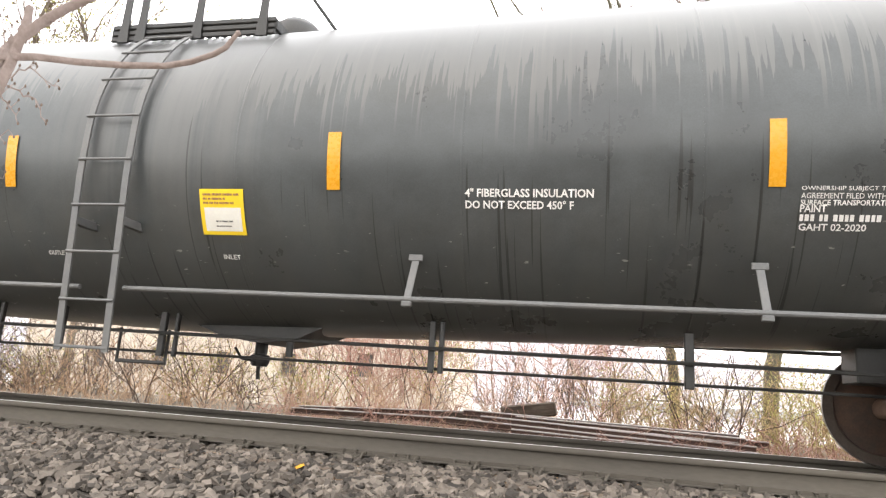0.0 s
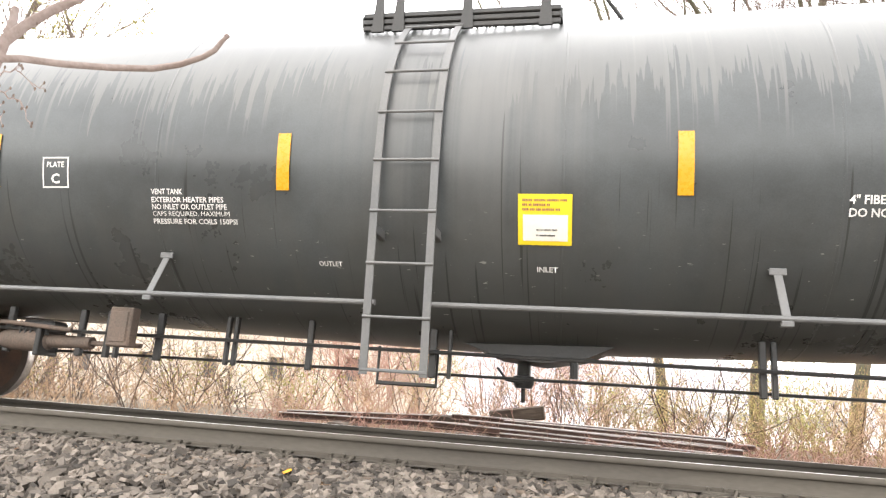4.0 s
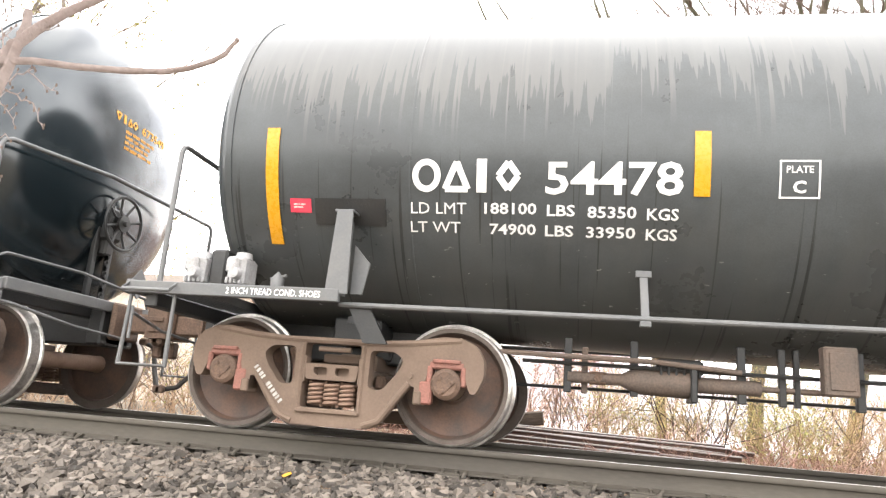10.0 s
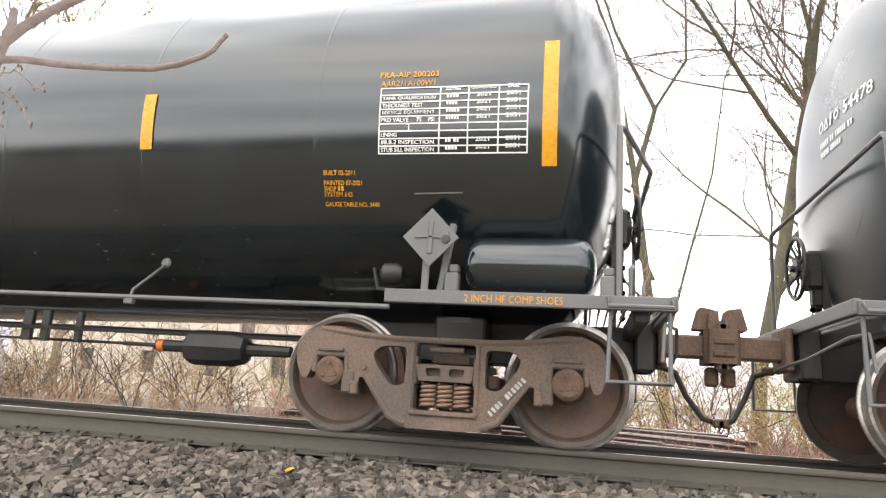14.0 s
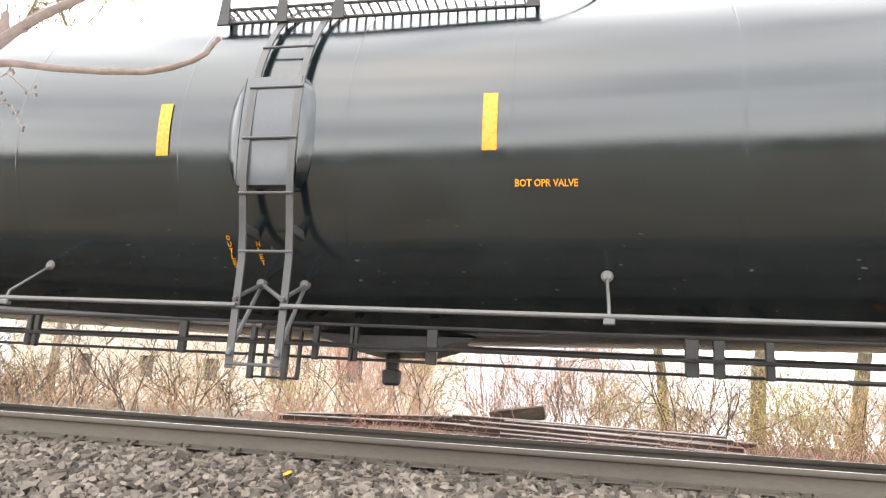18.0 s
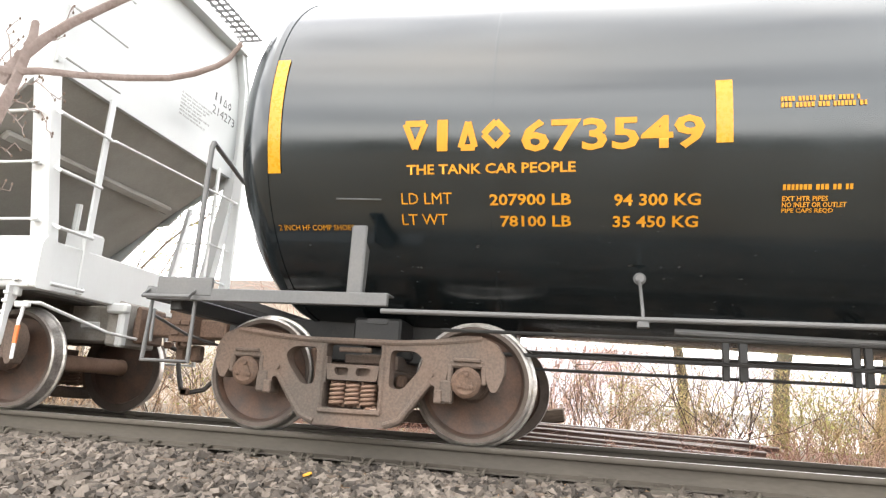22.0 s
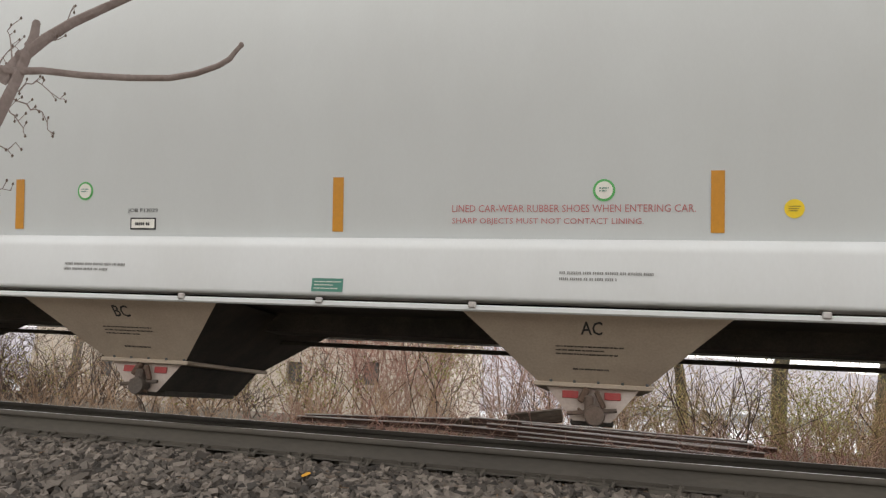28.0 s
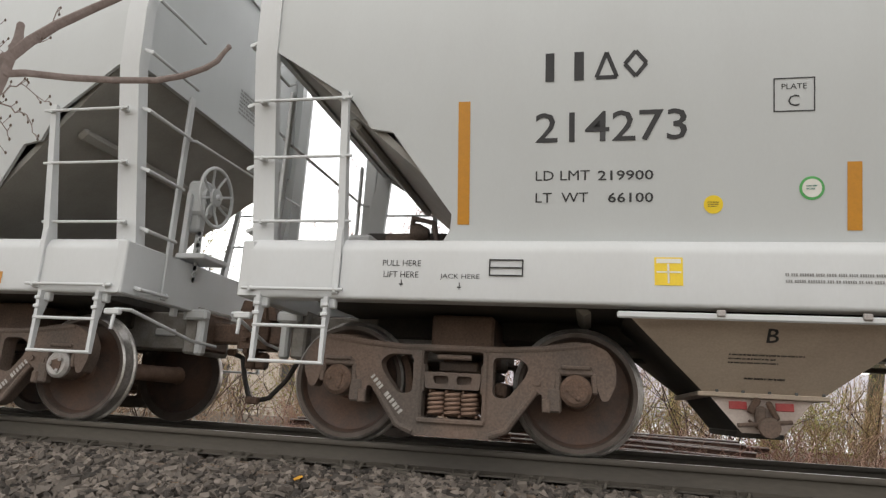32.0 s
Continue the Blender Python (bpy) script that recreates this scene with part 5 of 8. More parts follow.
def owner_mark(parent, kinds, spans, h, t, place, material, label):
    """An owner's mark as plain shapes: o a ring, v and w triangles, b a bar, x a diamond."""
    s = Shape()
    for kind, (x, w) in zip(kinds, spans):
        m = x + w / 2
        if kind == "o":
            n = 28
            pts = [(m + (w / 2 - k) * math.cos(2 * math.pi * i / n), h / 2 + (h / 2 - k) * math.sin(2 * math.pi * i / n)) for i in range(n) for k in (0, t)]
            s.add([place(*q) for q in pts], [(2 * i, (2 * i + 2) % (2 * n), (2 * i + 3) % (2 * n), 2 * i + 1) for i in range(n)])
        elif kind == "b":
            stroke(s, (m, 0), (m, h), w * 0.42, place)
        else:
            k = t / 2
            ring = [(x + k, k), (m, h - k), (x + w - k, k)] if kind == "v" else [(x + k, h - k), (m, k), (x + w - k, h - k)] if kind == "w" else [(x + k, h / 2), (m, h - k), (x + w - k, h / 2), (m, k)]
            for i in range(len(ring)):
                stroke(s, ring[i - 1], ring[i], t, place)
    return part("lettering", s, material, parent, label, smooth=False, fix=False)


def tank_shell(radius, zc, end, depth):
    prof, n = [], 14
    for i in range(n + 1):
        a = math.pi / 2 * i / n
        prof.append((-end - depth * math.cos(a), max(0.002, radius * math.sin(a))))
    inner = [(-end + 0.012, radius)]
    body = [(-end + 2 * end * i / 48, radius) for i in range(1, 48)]
    full = prof + inner + body + [(end - 0.012, radius)] + [(-a, r) for a, r in prof[::-1]]
    return Shape().lathe(full, 128, "x", (0, 0, zc))


def ladder(car, x0, x1, zlow, radius, zc, gap, top_phi, paint, rungs, step, tilt=0.0, span=1.43):
    lean = lambda z: tilt * min(1.0, max(0.0, 1.9 - z) / span)
    lad = part("ladder", Shape().box(((x0 + x1) / 2, -radius - gap + lean(zlow), zlow + 0.012), (x1 - x0 + 0.05, 0.03, 0.024), 0.006), paint, car, "steel side ladder")
    path = [(-(radius + gap) + lean(zlow - 0.02 + 0.2 * i), zlow - 0.02 + 0.2 * i) for i in range(int((zc - zlow) / 0.2) + 1)]
    path += [(-(radius + gap) * math.cos(radians(a)), zc + (radius + gap) * math.sin(radians(a))) for a in range(4, top_phi, 4)]
    for x in (x0, x1):
        verts = [(x + sx * 0.028, y - sy * 0.009, z) for y, z in path for sx, sy in ((-1, 1), (1, 1), (1, -1), (-1, -1))]
        k = len(path)
        faces = [(4 * i + j, 4 * i + (j + 1) % 4, 4 * i + 4 + (j + 1) % 4, 4 * i + 4 + j) for i in range(k - 1) for j in range(4)]
        part("stile", Shape().add(verts, faces + [(3, 2, 1, 0), (4 * k - 4, 4 * k - 3, 4 * k - 2, 4 * k - 1)]), paint, lad)
    for i in range(rungs):
        z = zlow + step * (i + 1)
        if z <= zc:
            y = -(radius + gap) + lean(z)
        else:
            a = (z - zc) / (radius + gap)
            y, z = -(radius + gap) * math.cos(a), zc + (radius + gap) * math.sin(a)
        part("rung", Shape().tube([(x0 - 0.03, y - 0.012, z), (x1 + 0.03, y - 0.012, z)], 0.0115, 8), paint, lad)
    for x in (x0, x1):
        a, b = -(radius + gap) + lean(1.48) + 0.01, -math.sqrt(radius ** 2 - (zc - 1.48) ** 2) + 0.03
        part("bracket", Shape().box((x, (a + b) / 2, 1.48), (0.05, b - a, 0.07), 0.006), paint, lad)
    return lad


def side_pipe(car, x0, x1, y, z, r, paint, feet, radius, zc, bar):
    p = part("side_pipe", Shape().tube([(x0, y, z), (x1, y, z)], r, 10), paint, car, "long grey side pipe rail")
    for x in feet:
        if x0 < x < x1:
            zt = z + 0.34
            yt = -math.sqrt(max(0.01, radius ** 2 - (zt - zc) ** 2)) + 0.01
            s = Shape()
            if bar:
                d = Vector((0, yt - y, zt - z))
                s.box((x, (y + yt) / 2, (z + zt) / 2), (0.055, 0.012, d.length), 0.003, Matrix.Rotation(math.atan2(-d.y, d.z), 3, "X"))
                s.box((x, yt - 0.012, zt), (0.11, 0.02, 0.05), 0.004)
            else:
                s.tube([(x, y, z), (x, y + 0.02, z + 0.06), (x, yt, zt)], 0.011, 8)
                s.lathe([(yt - 0.015, 0.045), (yt - 0.03, 0.03)], 12, "y", (x, 0, zt))
            s.box((x, y, z - 0.035), (0.075, 0.05, 0.04), 0.006)
            part("support", s, paint, p)
    return p


def rods(car, lines, hangers, paint):
    g = part("brake_rod", Shape().tube([lines[0][0], lines[0][1]], 0.016, 6), paint, car, "thin rod under the tank")
    for a, b in lines[1:]:
        part("brake_rod", Shape().tube([a, b], 0.013, 6), paint, car)
    for x, y, z0, z1, w in hangers:
        part("hanger", Shape().box((x, y, (z0 + z1) / 2), (w, 0.05, z1 - z0), 0.006), paint, g)


def end_rail(car, x, y, z0, z1, r, paint, o=0.0):
    b = 0.07
    pts = [(x, -y, z0), (x, -y, z1 - b), (x, -y + b * 0.3, z1 - b * 0.3), (x + o * 0.1, -y + b, z1), (x + o, -y * 0.3, z1), (x + o, y - b, z1), (x + o, y - b * 0.3, z1 - b * 0.3), (x + o, y, z1 - b), (x + o, y, z0)]
    return part("end_handrail", Shape().tube(pts, r, 10), paint, car, "tall bent-pipe handrail across the car end")


def brake_wheel(car, x, y, z, e, paint, radius=0.27):
    w = part("brake_wheel", Shape().lathe([(e * 0.0, 0.03), (e * 0.05, 0.03), (e * 0.05, 0.002)], 16, "x", (x, y, z)), paint, car, "round hand brake wheel")
    ring = [(x, y + radius * math.cos(2 * math.pi * i / 32), z + radius * math.sin(2 * math.pi * i / 32)) for i in range(33)]
    part("rim", Shape().tube(ring, 0.017, 8), paint, w)
    part("hub_plate", Shape().lathe([(x - e * 0.02, 0.002), (x - e * 0.02, 0.085), (x + e * 0.01, 0.085), (x + e * 0.015, 0.002)], 20, "x", (0, y, z)), paint, w)
    for k in range(8):
        a = math.pi * k / 4 + 0.3
        part("spoke", Shape().tube([(x, y, z), (x - e * 0.03, y + 0.5 * radius * math.cos(a), z + 0.5 * radius * math.sin(a)), (x, y + radius * math.cos(a), z + radius * math.sin(a))], 0.013, 6), paint, w)
    g = part("brake_gear", Shape().box((x - e * 0.16, y, z - 0.02), (0.20, 0.20, 0.34), 0.03).lathe([(x - e * 0.25, 0.10), (x - e * 0.05, 0.10)], 20, "x", (0, y, z)).box((x - e * 0.18, y, z - 0.24), (0.14, 0.12, 0.2), 0.02), paint, car, "hand brake gear housing")
    for dy in (-0.11, 0.11):
        part("post", Shape().box((x - e * 0.2, y + dy, (z + 0.95) / 2), (0.05, 0.06, z - 0.95), 0.006), paint, g)
    chain = Shape()
    for i in range(9):
        p = (x - e * 0.12, y, z - 0.36 - 0.055 * i)
        chain.lathe([(-0.010, 0.022), (0, 0.030), (0.010, 0.022), (0, 0.014), (-0.010, 0.022)], 8, "x" if i % 2 else "y", p)
    part("chain", chain, paint, g)


def tank_end(car, e, p):
    """Platform, handrail, steps, lever and stub sill at one end."""
    y, z = p["board_y"], p["board_z"]
    x0, x1 = p["board"]
    paint = p["trim"]
    s = Shape().box((e * (x0 + x1) / 2, -y, z), (x1 - x0, 0.05, 0.095), 0.006).box((e * (x0 + x1) / 2, -y + 0.07, z + 0.042), (x1 - x0, 0.14, 0.012), 0.003)
    part("side_board", s, paint, car, "grey steel running board")
    part("side_board", Shape().box((e * (x0 + x1) / 2, y, z), (x1 - x0, 0.05, 0.095), 0.006), paint, car)
    deck = Shape()
    deck.box((e * x1, 0, z + 0.01), (0.05, 2 * y, 0.10), 0.006).box((e * (x1 - 0.56), 0, z + 0.01), (0.03, 2 * y - 0.06, 0.07), 0.004)
    deck = part("end_platform", deck, paint, car, "slatted end platform")
    slat = Shape().box((0, 0, 0), (0.014, 2 * y - 0.06, 0.03), 0.002).mesh("slat", paint)
    for k in range(9):
        part("slat", slat, None, deck, at=pose(e * (x1 - 0.03 - 0.062 * k), 0, z + 0.03))
    lip = part("grab_iron", Shape().tube([(e * (x1 - 0.42), -y - 0.02, z + 0.03), (e * (x1 - 0.42), -y - 0.09, z - 0.03), (e * (x1 - 0.02), -y - 0.09, z - 0.03), (e * (x1 - 0.02), -y - 0.02, z + 0.03)], 0.011, 8), paint, car)
    near = p["rail_x"] - p["rail_in"]
    end_rail(car, e * near, y - 0.02, z + 0.04, p["rail_z"], 0.021, paint, e * (p["rail_far"] - near))
    if e == p["panel"]:
        part("end_panel", Shape().box((e * 7.93, -y - 0.015, z + 0.06), (0.47, 0.03, 0.14), 0.006), paint, car, "grey steel panel below the handrail")
    step = Shape().tube([(e * (x1 - 0.40), -y + 0.02, z - 0.04), (e * (x1 - 0.42), -y, p["step_z"]), (e * (x1 - 0.03), -y, p["step_z"]), (e * (x1 - 0.03), -y + 0.02, z - 0.04)], 0.014, 8)
    part("sill_step", step, paint, car, "U-shaped steel sill step")
    part("sill_step", Shape().tube([(e * (x1 - 0.40), y - 0.02, z - 0.04), (e * (x1 - 0.42), y, 0.40), (e * (x1 - 0.03), y, 0.40), (e * (x1 - 0.03), y - 0.02, z - 0.04)], 0.014, 8), paint, car)
    part("uncoupling_lever", Shape().tube([(e * (x1 - 0.06), -y + 0.02, 0.86), (e * (x1 + 0.02), -y + 0.10, 0.84), (e * (x1 + 0.10), -0.75, 0.74), (e * (x1 + 0.14), -0.15, 0.70)], 0.013, 8).tube([(e * (x1 - 0.06), -y + 0.02, 0.86), (e * (x1 - 0.08), -y + 0.0, 0.62)], 0.012, 8), paint, car, "bent uncoupling lever")
    sill = Shape().box((e * (x1 - 1.35), 0, 0.80), (2.7, 0.34, 0.36), 0.01)
    stub = part("stub_sill", sill, BLACK_STEEL, car, "black steel stub sill")
    part("striker", Shape().box((e * (x1 - 0.08), 0, 0.82), (0.16, 0.52, 0.40), 0.02), BLACK_STEEL, stub)
    sill = Shape().box((e * p["truck"], 0, 0.86), (0.42, 1.1, 0.22), 0.02).box((e * p["truck"], 0, 0.70), (0.45, 0.45, 0.12), 0.02)
    part("body_bolster", sill, BLACK_STEEL, stub)
    for sy in (-1, 1):
        part("cross_arm", Shape().box((e * (x1 - 0.2), sy * 0.75, 0.93), (0.10, 1.3, 0.12), 0.01), BLACK_STEEL, stub)
    for sy in (-1, 1):
        part("saddle", Shape().prism([(sy * 0.17, 0.92), (sy * 0.56, 0.92), (sy * 0.55, p["zc"] - math.sqrt(p["radius"] ** 2 - 0.3) + 0.01), (sy * 0.17, p["zc"] - p["radius"] + 0.03)], e * (p["truck"] - 0.09), e * (p["truck"] + 0.09), "yz"), BLACK_STEEL, car)
    coupler(car, e, x1 - 0.1, p["pull"])


def tank_car(label, cx, p):
    car = thing("tank_car", label, "tank car", pose(cx, MID, 0), group="cars of the freight train")
    R, zc = p["radius"], p["zc"]
    part("tank", sloped(p, tank_shell(R, zc, p["end"], p["depth"])), p["paint"], car, p["tank_label"])
    for x in p["seams"]:
        part("jacket_seam", sloped(p, Shape().lathe([(x - 0.010, R + 0.0005), (x - 0.007, R + 0.0025), (x + 0.007, R + 0.0025), (x + 0.010, R + 0.0005)], 96, "x", (0, 0, zc))), p["paint"], car)
    for e in (-1, 1):
        part("jacket_seam", sloped(p, Shape().lathe([(e * p["end"] - 0.03, R + 0.001), (e * p["end"] - 0.03, R + 0.008), (e * p["end"] + 0.02, R + 0.008), (e * p["end"] + 0.02, R - 0.004)], 96, "x", (0, 0, zc))), p["paint"], car)
        tank_end(car, e, p)
        truck(car, e * p["truck"] + (p.get("shift", 0.0) if e > 0 else 0.0), p["frame"], p["adapter"], p["cap"], p["spring"], e == p["mark"])
    at = tank_place(p)
    for x, lo, hi in p["stripes"]:
        part_h = radians(hi - lo) * R
        patches(car, "reflective_strip", [(0, 0, 0.105, part_h)], at(x - 0.052, lo), YELLOW, "yellow reflective strip", 12, 0.003)
    return car


G = dict(dip=0.115, slope=0.0235, mark=-1, rail_in=0.0, rail_far=7.94, panel=0, step_z=0.43, radius=1.472, zc=2.336, end=7.50, depth=0.40, paint=BLACK_WORN, tank_label="worn black tank with grey drip stains", seams=(-6.03, -2.45, 0.75, 2.55, 4.22), trim=GREY_STEEL, board=(6.47, 8.19), board_y=1.42, board_z=1.015,
         rail_x=7.94, rail_z=2.19, truck=6.605, shift=0.25, pull=8.72, frame=RUST, adapter=RED_OXIDE, cap=DARK_RUST, spring=SPRING_TAN,
         stripes=((-7.13, -39.5, -3.7), (-3.987, -20.0, -2.6), (-1.357, -18.4, -1.3), (1.567, -19.3, -2.2), (4.667, -21.0, -3.5), (7.14, -39.5, -3.7)))
U = dict(dip=0.07, slope=0.024, mark=1, rail_in=0.15, rail_far=8.20, panel=-1, step_z=0.48, radius=1.550, zc=2.404, end=7.40, depth=0.62, paint=BLACK_GLOSS, tank_label="glossy black tank reflecting the pale sky", seams=(-5.62, -2.73, -1.23, 0.14, 1.37, 2.92, 4.22, 5.68), trim=GREY_STEEL, board=(6.31, 8.25), board_y=1.47, board_z=0.985,
         rail_x=8.05, rail_z=2.25, truck=6.687, pull=8.77, frame=GREY_CAST, adapter=GREY_CAST, cap=DARK_RUST, spring=SPRING_TAN,
         stripes=((7.42, -21.5, 13.45), (4.255, -13.2, 3.55), (1.22, -11.4, 4.3), (-1.37, -11.5, 4.2), (-4.06, -12.7, 3.3), (-7.32, -21.0, 13.9)))
worn_tanker = tank_car("worn black tank car with white lettering and grey drip stains", -3.51, G)
gloss_tanker = tank_car("glossy black tank car with yellow lettering", -21.03, U)

# ---- details of the worn tank car ----
def top_platform(car, x0, x1, y, z, paint, height, mesh_sides, posts, dome_x):
    s = Shape()
    for sy in (-1, 1):
        for k, h in (((0.005, 0.03), (0.135, 0.03)) if mesh_sides else ((0.025, 0.05), (0.085, 0.05), (0.145, 0.05))):
            s.box(((x0 + x1) / 2, sy * y, z + k), (x1 - x0, 0.03, h), 0.008)
        if not mesh_sides:
            s.box(((x0 + x1) / 2, sy * (y - 0.012), z + 0.085), (x1 - x0, 0.012, 0.15), 0.002)
    s.box((x0, 0, z + 0.1), (0.03, 2 * y, 0.1), 0.005).box((x1, 0, z + 0.1), (0.03, 2 * y, 0.1), 0.005)
    p = part("top_platform", s, paint, car, "dark slatted walkway platform on top of the tank")
    slat = Shape().box((0, 0, 0), (0.014, 2 * y, 0.03), 0.002).mesh("slat", paint)
    for k in range(int((x1 - x0) / 0.08)):
        part("slat", slat, None, p, at=pose(x0 + 0.08 * k, 0, z + 0.13))
    for x in posts:
        for sy in (-1, 1):
            part("post", Shape().add([(x + a * w, sy * (y + 0.02 + b), z + h) for h, w in ((-0.02, 0.055), (0.25, 0.035), (height, 0.028)) for a, b in ((-1, -0.012), (1, -0.012), (1, 0.012), (-1, 0.012))],
                                     [(4 * i + j, 4 * i + (j + 1) % 4, 4 * i + 4 + (j + 1) % 4, 4 * i + 4 + j) for i in range(2) for j in range(4)] + [(3, 2, 1, 0), (8, 9, 10, 11)]), paint, p)
    for sy in (-1, 1):
        part("rail", Shape().tube([(x0, sy * y, z + height), (x1, sy * y, z + height)], 0.02, 8), paint, p)
        part("brace", Shape().tube([(x1 + 0.55, sy * y * 0.8, z + 0.05), (x1, sy * y, z + height * 0.8)], 0.016, 8), paint, p)
    part("manway", Shape().lathe([(z - 0.05, 0.30), (z + 0.46, 0.30), (z + 0.60, 0.27), (z + 0.70, 0.17), (z + 0.74, 0.002)], 32, "z", (dome_x, 0, 0)), paint, p)
    if mesh_sides:
        g = Shape()
        n = int((x1 - x0) / 0.05)
        for k in range(n):
            for j in range(2):
                g.tube([(x0 + 0.05 * k, -y - 0.02, z + 0.02 + 0.05 * j), (x0 + 0.05 * (k + 0.5), -y - 0.02, z + 0.06 + 0.05 * j), (x0 + 0.05 * (k + 1), -y - 0.02, z + 0.02 + 0.05 * j)], 0.004, 4)
        tagged(part("mesh_panel", g, GREY_STEEL, p, "expanded metal mesh"), kind="stuff")


def valve_block(car, x, y, z, paint, w=0.2):
    s = Shape().box((x, y, z + 0.13), (w, 0.24, 0.24), 0.03).box((x - w * 0.1, y - 0.13, z + 0.17), (w * 0.7, 0.06, 0.13), 0.02)
    s.lathe([(z + 0.24, 0.07), (z + 0.29, 0.06), (z + 0.30, 0.002)], 14, "z", (x, y, 0)).lathe([(y - 0.20, 0.04), (y - 0.14, 0.05)], 12, "y", (x + 0.03, 0, z + 0.10))
    for k in range(4):
        s.box((x - w * 0.35 + k * w * 0.23, y - 0.12, z + 0.05), (0.025, 0.04, 0.05), 0.006)
    return part("brake_valve", s, paint, car, "pale cast brake valve body")


def worn_details():
    c = worn_tanker
    R, zc = G["radius"], G["zc"] - G["dip"]
    at = tank_place(G)
    side_pipe(c, -6.5, -0.57, -1.315, 0.968, 0.022, GREY_STEEL, (-4.34, -2.42), R, zc, True)
    side_pipe(c, -0.16, 6.5, -1.315, 0.968, 0.022, GREY_STEEL, (2.19, 4.60), R, zc, True)
    side_pipe(c, -6.5, 6.5, 1.315, 0.968, 0.022, GREY_STEEL, (), R, zc, True)
    ladder(c, -0.58, -0.15, 0.47, R, zc, 0.055, 62, GREY_STEEL, 9, 0.378, 0.107)
    for e in (-1, 1):
        s = Shape().prism([(e * 6.41, 1.03), (e * 6.58, 1.03), (e * 6.55, 1.66), (e * 6.43, 1.66)], -1.44, -1.415, "xz")
        s.prism([(-1.42, 1.03), (-1.42, 1.64), (-1.27, 1.60), (-1.30, 1.03)], e * 6.47, e * 6.49, "yz")
        s.box((e * 6.50, -1.35, 1.655), (0.15, 0.16, 0.02), 0.004)
        s.prism([(e * 6.43, 1.42), (e * 6.30, 1.28), (e * 6.34, 1.05), (e * 6.43, 1.05)], -1.31, -1.29, "xz")
        b = part("saddle_bracket", s, GREY_STEEL, c, "tall grey tapered bracket plate")
        part("pad", Shape().lathe([(e * 6.50 - 0.28, R + 0.002), (e * 6.50 - 0.28, R + 0.012), (e * 6.50 + 0.28, R + 0.012), (e * 6.50 + 0.28, R + 0.002)], 6, "x", (0, 0, G["zc"] - dip(G, 6.5)), 204, 212), BLACK_STEEL, b)
        part("lower_web", Shape().prism([(e * 6.12, 0.70), (e * 6.30, 0.70), (e * 6.44, 0.97), (e * 6.28, 0.97)], -1.30, -1.26, "xz"), BLACK_STEEL, c)
    top_platform(c, -1.0, 0.68, 1.0, 3.35, BLACK_STEEL, 0.95, False, (-0.86, -0.68, -0.09, 0.56), 0.38)
    brake_wheel(c, -8.02, 0.35, 1.62, -1, BLACK_STEEL)
    valve_block(c, -7.75, -1.15, 1.07, VALVE_WHITE, 0.16)
    valve_block(c, -7.40, -1.15, 1.07, VALVE_WHITE, 0.15)
    part("valve_bracket", Shape().box((-7.58, -1.12, 1.22), (0.14, 0.2, 0.32), 0.02), BLACK_STEEL, c)
    part("cock", Shape().lathe([(1.06, 0.05), (1.13, 0.05), (1.16, 0.03), (1.19, 0.002)], 12, "z", (-7.0, -1.34, 0)).tube([(-7.06, -1.34, 1.13), (-6.93, -1.34, 1.16)], 0.013, 6), GREY_STEEL, c)
    rods(c, [((-5.2, -0.62, 0.70), (6.4, -0.62, 0.66)), ((-5.4, -0.42, 0.52), (6.4, -0.42, 0.52))],
         [(x, -0.55, 0.48, 0.90, w) for x, w in ((-4.85, 0.06), (-4.35, 0.06), (-3.58, 0.06), (-3.30, 0.05), (-3.20, 0.04), (-2.78, 0.06), (-2.115, 0.035), (-2.04, 0.035), (-1.35, 0.05), (-0.28, 0.06), (-0.14, 0.03), (2.22, 0.05), (2.30, 0.04), (4.22, 0.07))], BLACK_STEEL)
    cyl = part("brake_cylinder", Shape().lathe([(-4.85, 0.03), (-4.85, 0.045), (-4.45, 0.045), (-4.38, 0.08), (-4.30, 0.10), (-3.92, 0.11), (-3.89, 0.06), (-3.45, 0.055), (-3.45, 0.022), (-2.95, 0.022), (-2.95, 0.002)], 20, "x", (0, -0.55, 0.60)), GREY_CAST, c, "grey slack adjuster cylinder")
    part("ribbed_bracket", Shape().box((-4.02, -0.50, 0.72), (0.34, 0.20, 0.12), 0.02).box((-3.93, -0.55, 0.60), (0.05, 0.26, 0.28), 0.01), BLACK_STEEL, cyl, "black ribbed bracket over the cylinder")
    for k in range(6):
        part("rib", Shape().box((-4.16 + 0.055 * k, -0.62, 0.69), (0.02, 0.04, 0.09), 0.005), BLACK_STEEL, cyl)
    part("clevis", Shape().box((-4.62, -0.55, 0.60), (0.14, 0.07, 0.10), 0.015).lathe([(-0.62, 0.002), (-0.62, 0.03), (-0.48, 0.03), (-0.48, 0.002)], 10, "y", (-4.62, 0, 0.60)), DARK_RUST, cyl, "rusty rod clevis with a pin")
    part("lever", Shape().box((-4.72, -0.50, 0.66), (0.05, 0.03, 0.36), 0.008), GREY_CAST, cyl)
    part("brake_pipe", Shape().tube([(-6.2, -0.70, 0.76), (-4.9, -0.70, 0.745), (-4.2, -0.70, 0.74), (-3.6, -0.66, 0.70)], 0.02, 8), GREY_CAST, c, "grey air pipe beside the brake gear")
    part("hanger_box", Shape().box((-2.99, -0.78, 0.74), (0.22, 0.12, 0.34), 0.012).box((-2.99, -0.845, 0.74), (0.16, 0.012, 0.26), 0.004), GREY_CAST, c, "grey steel hanger box")
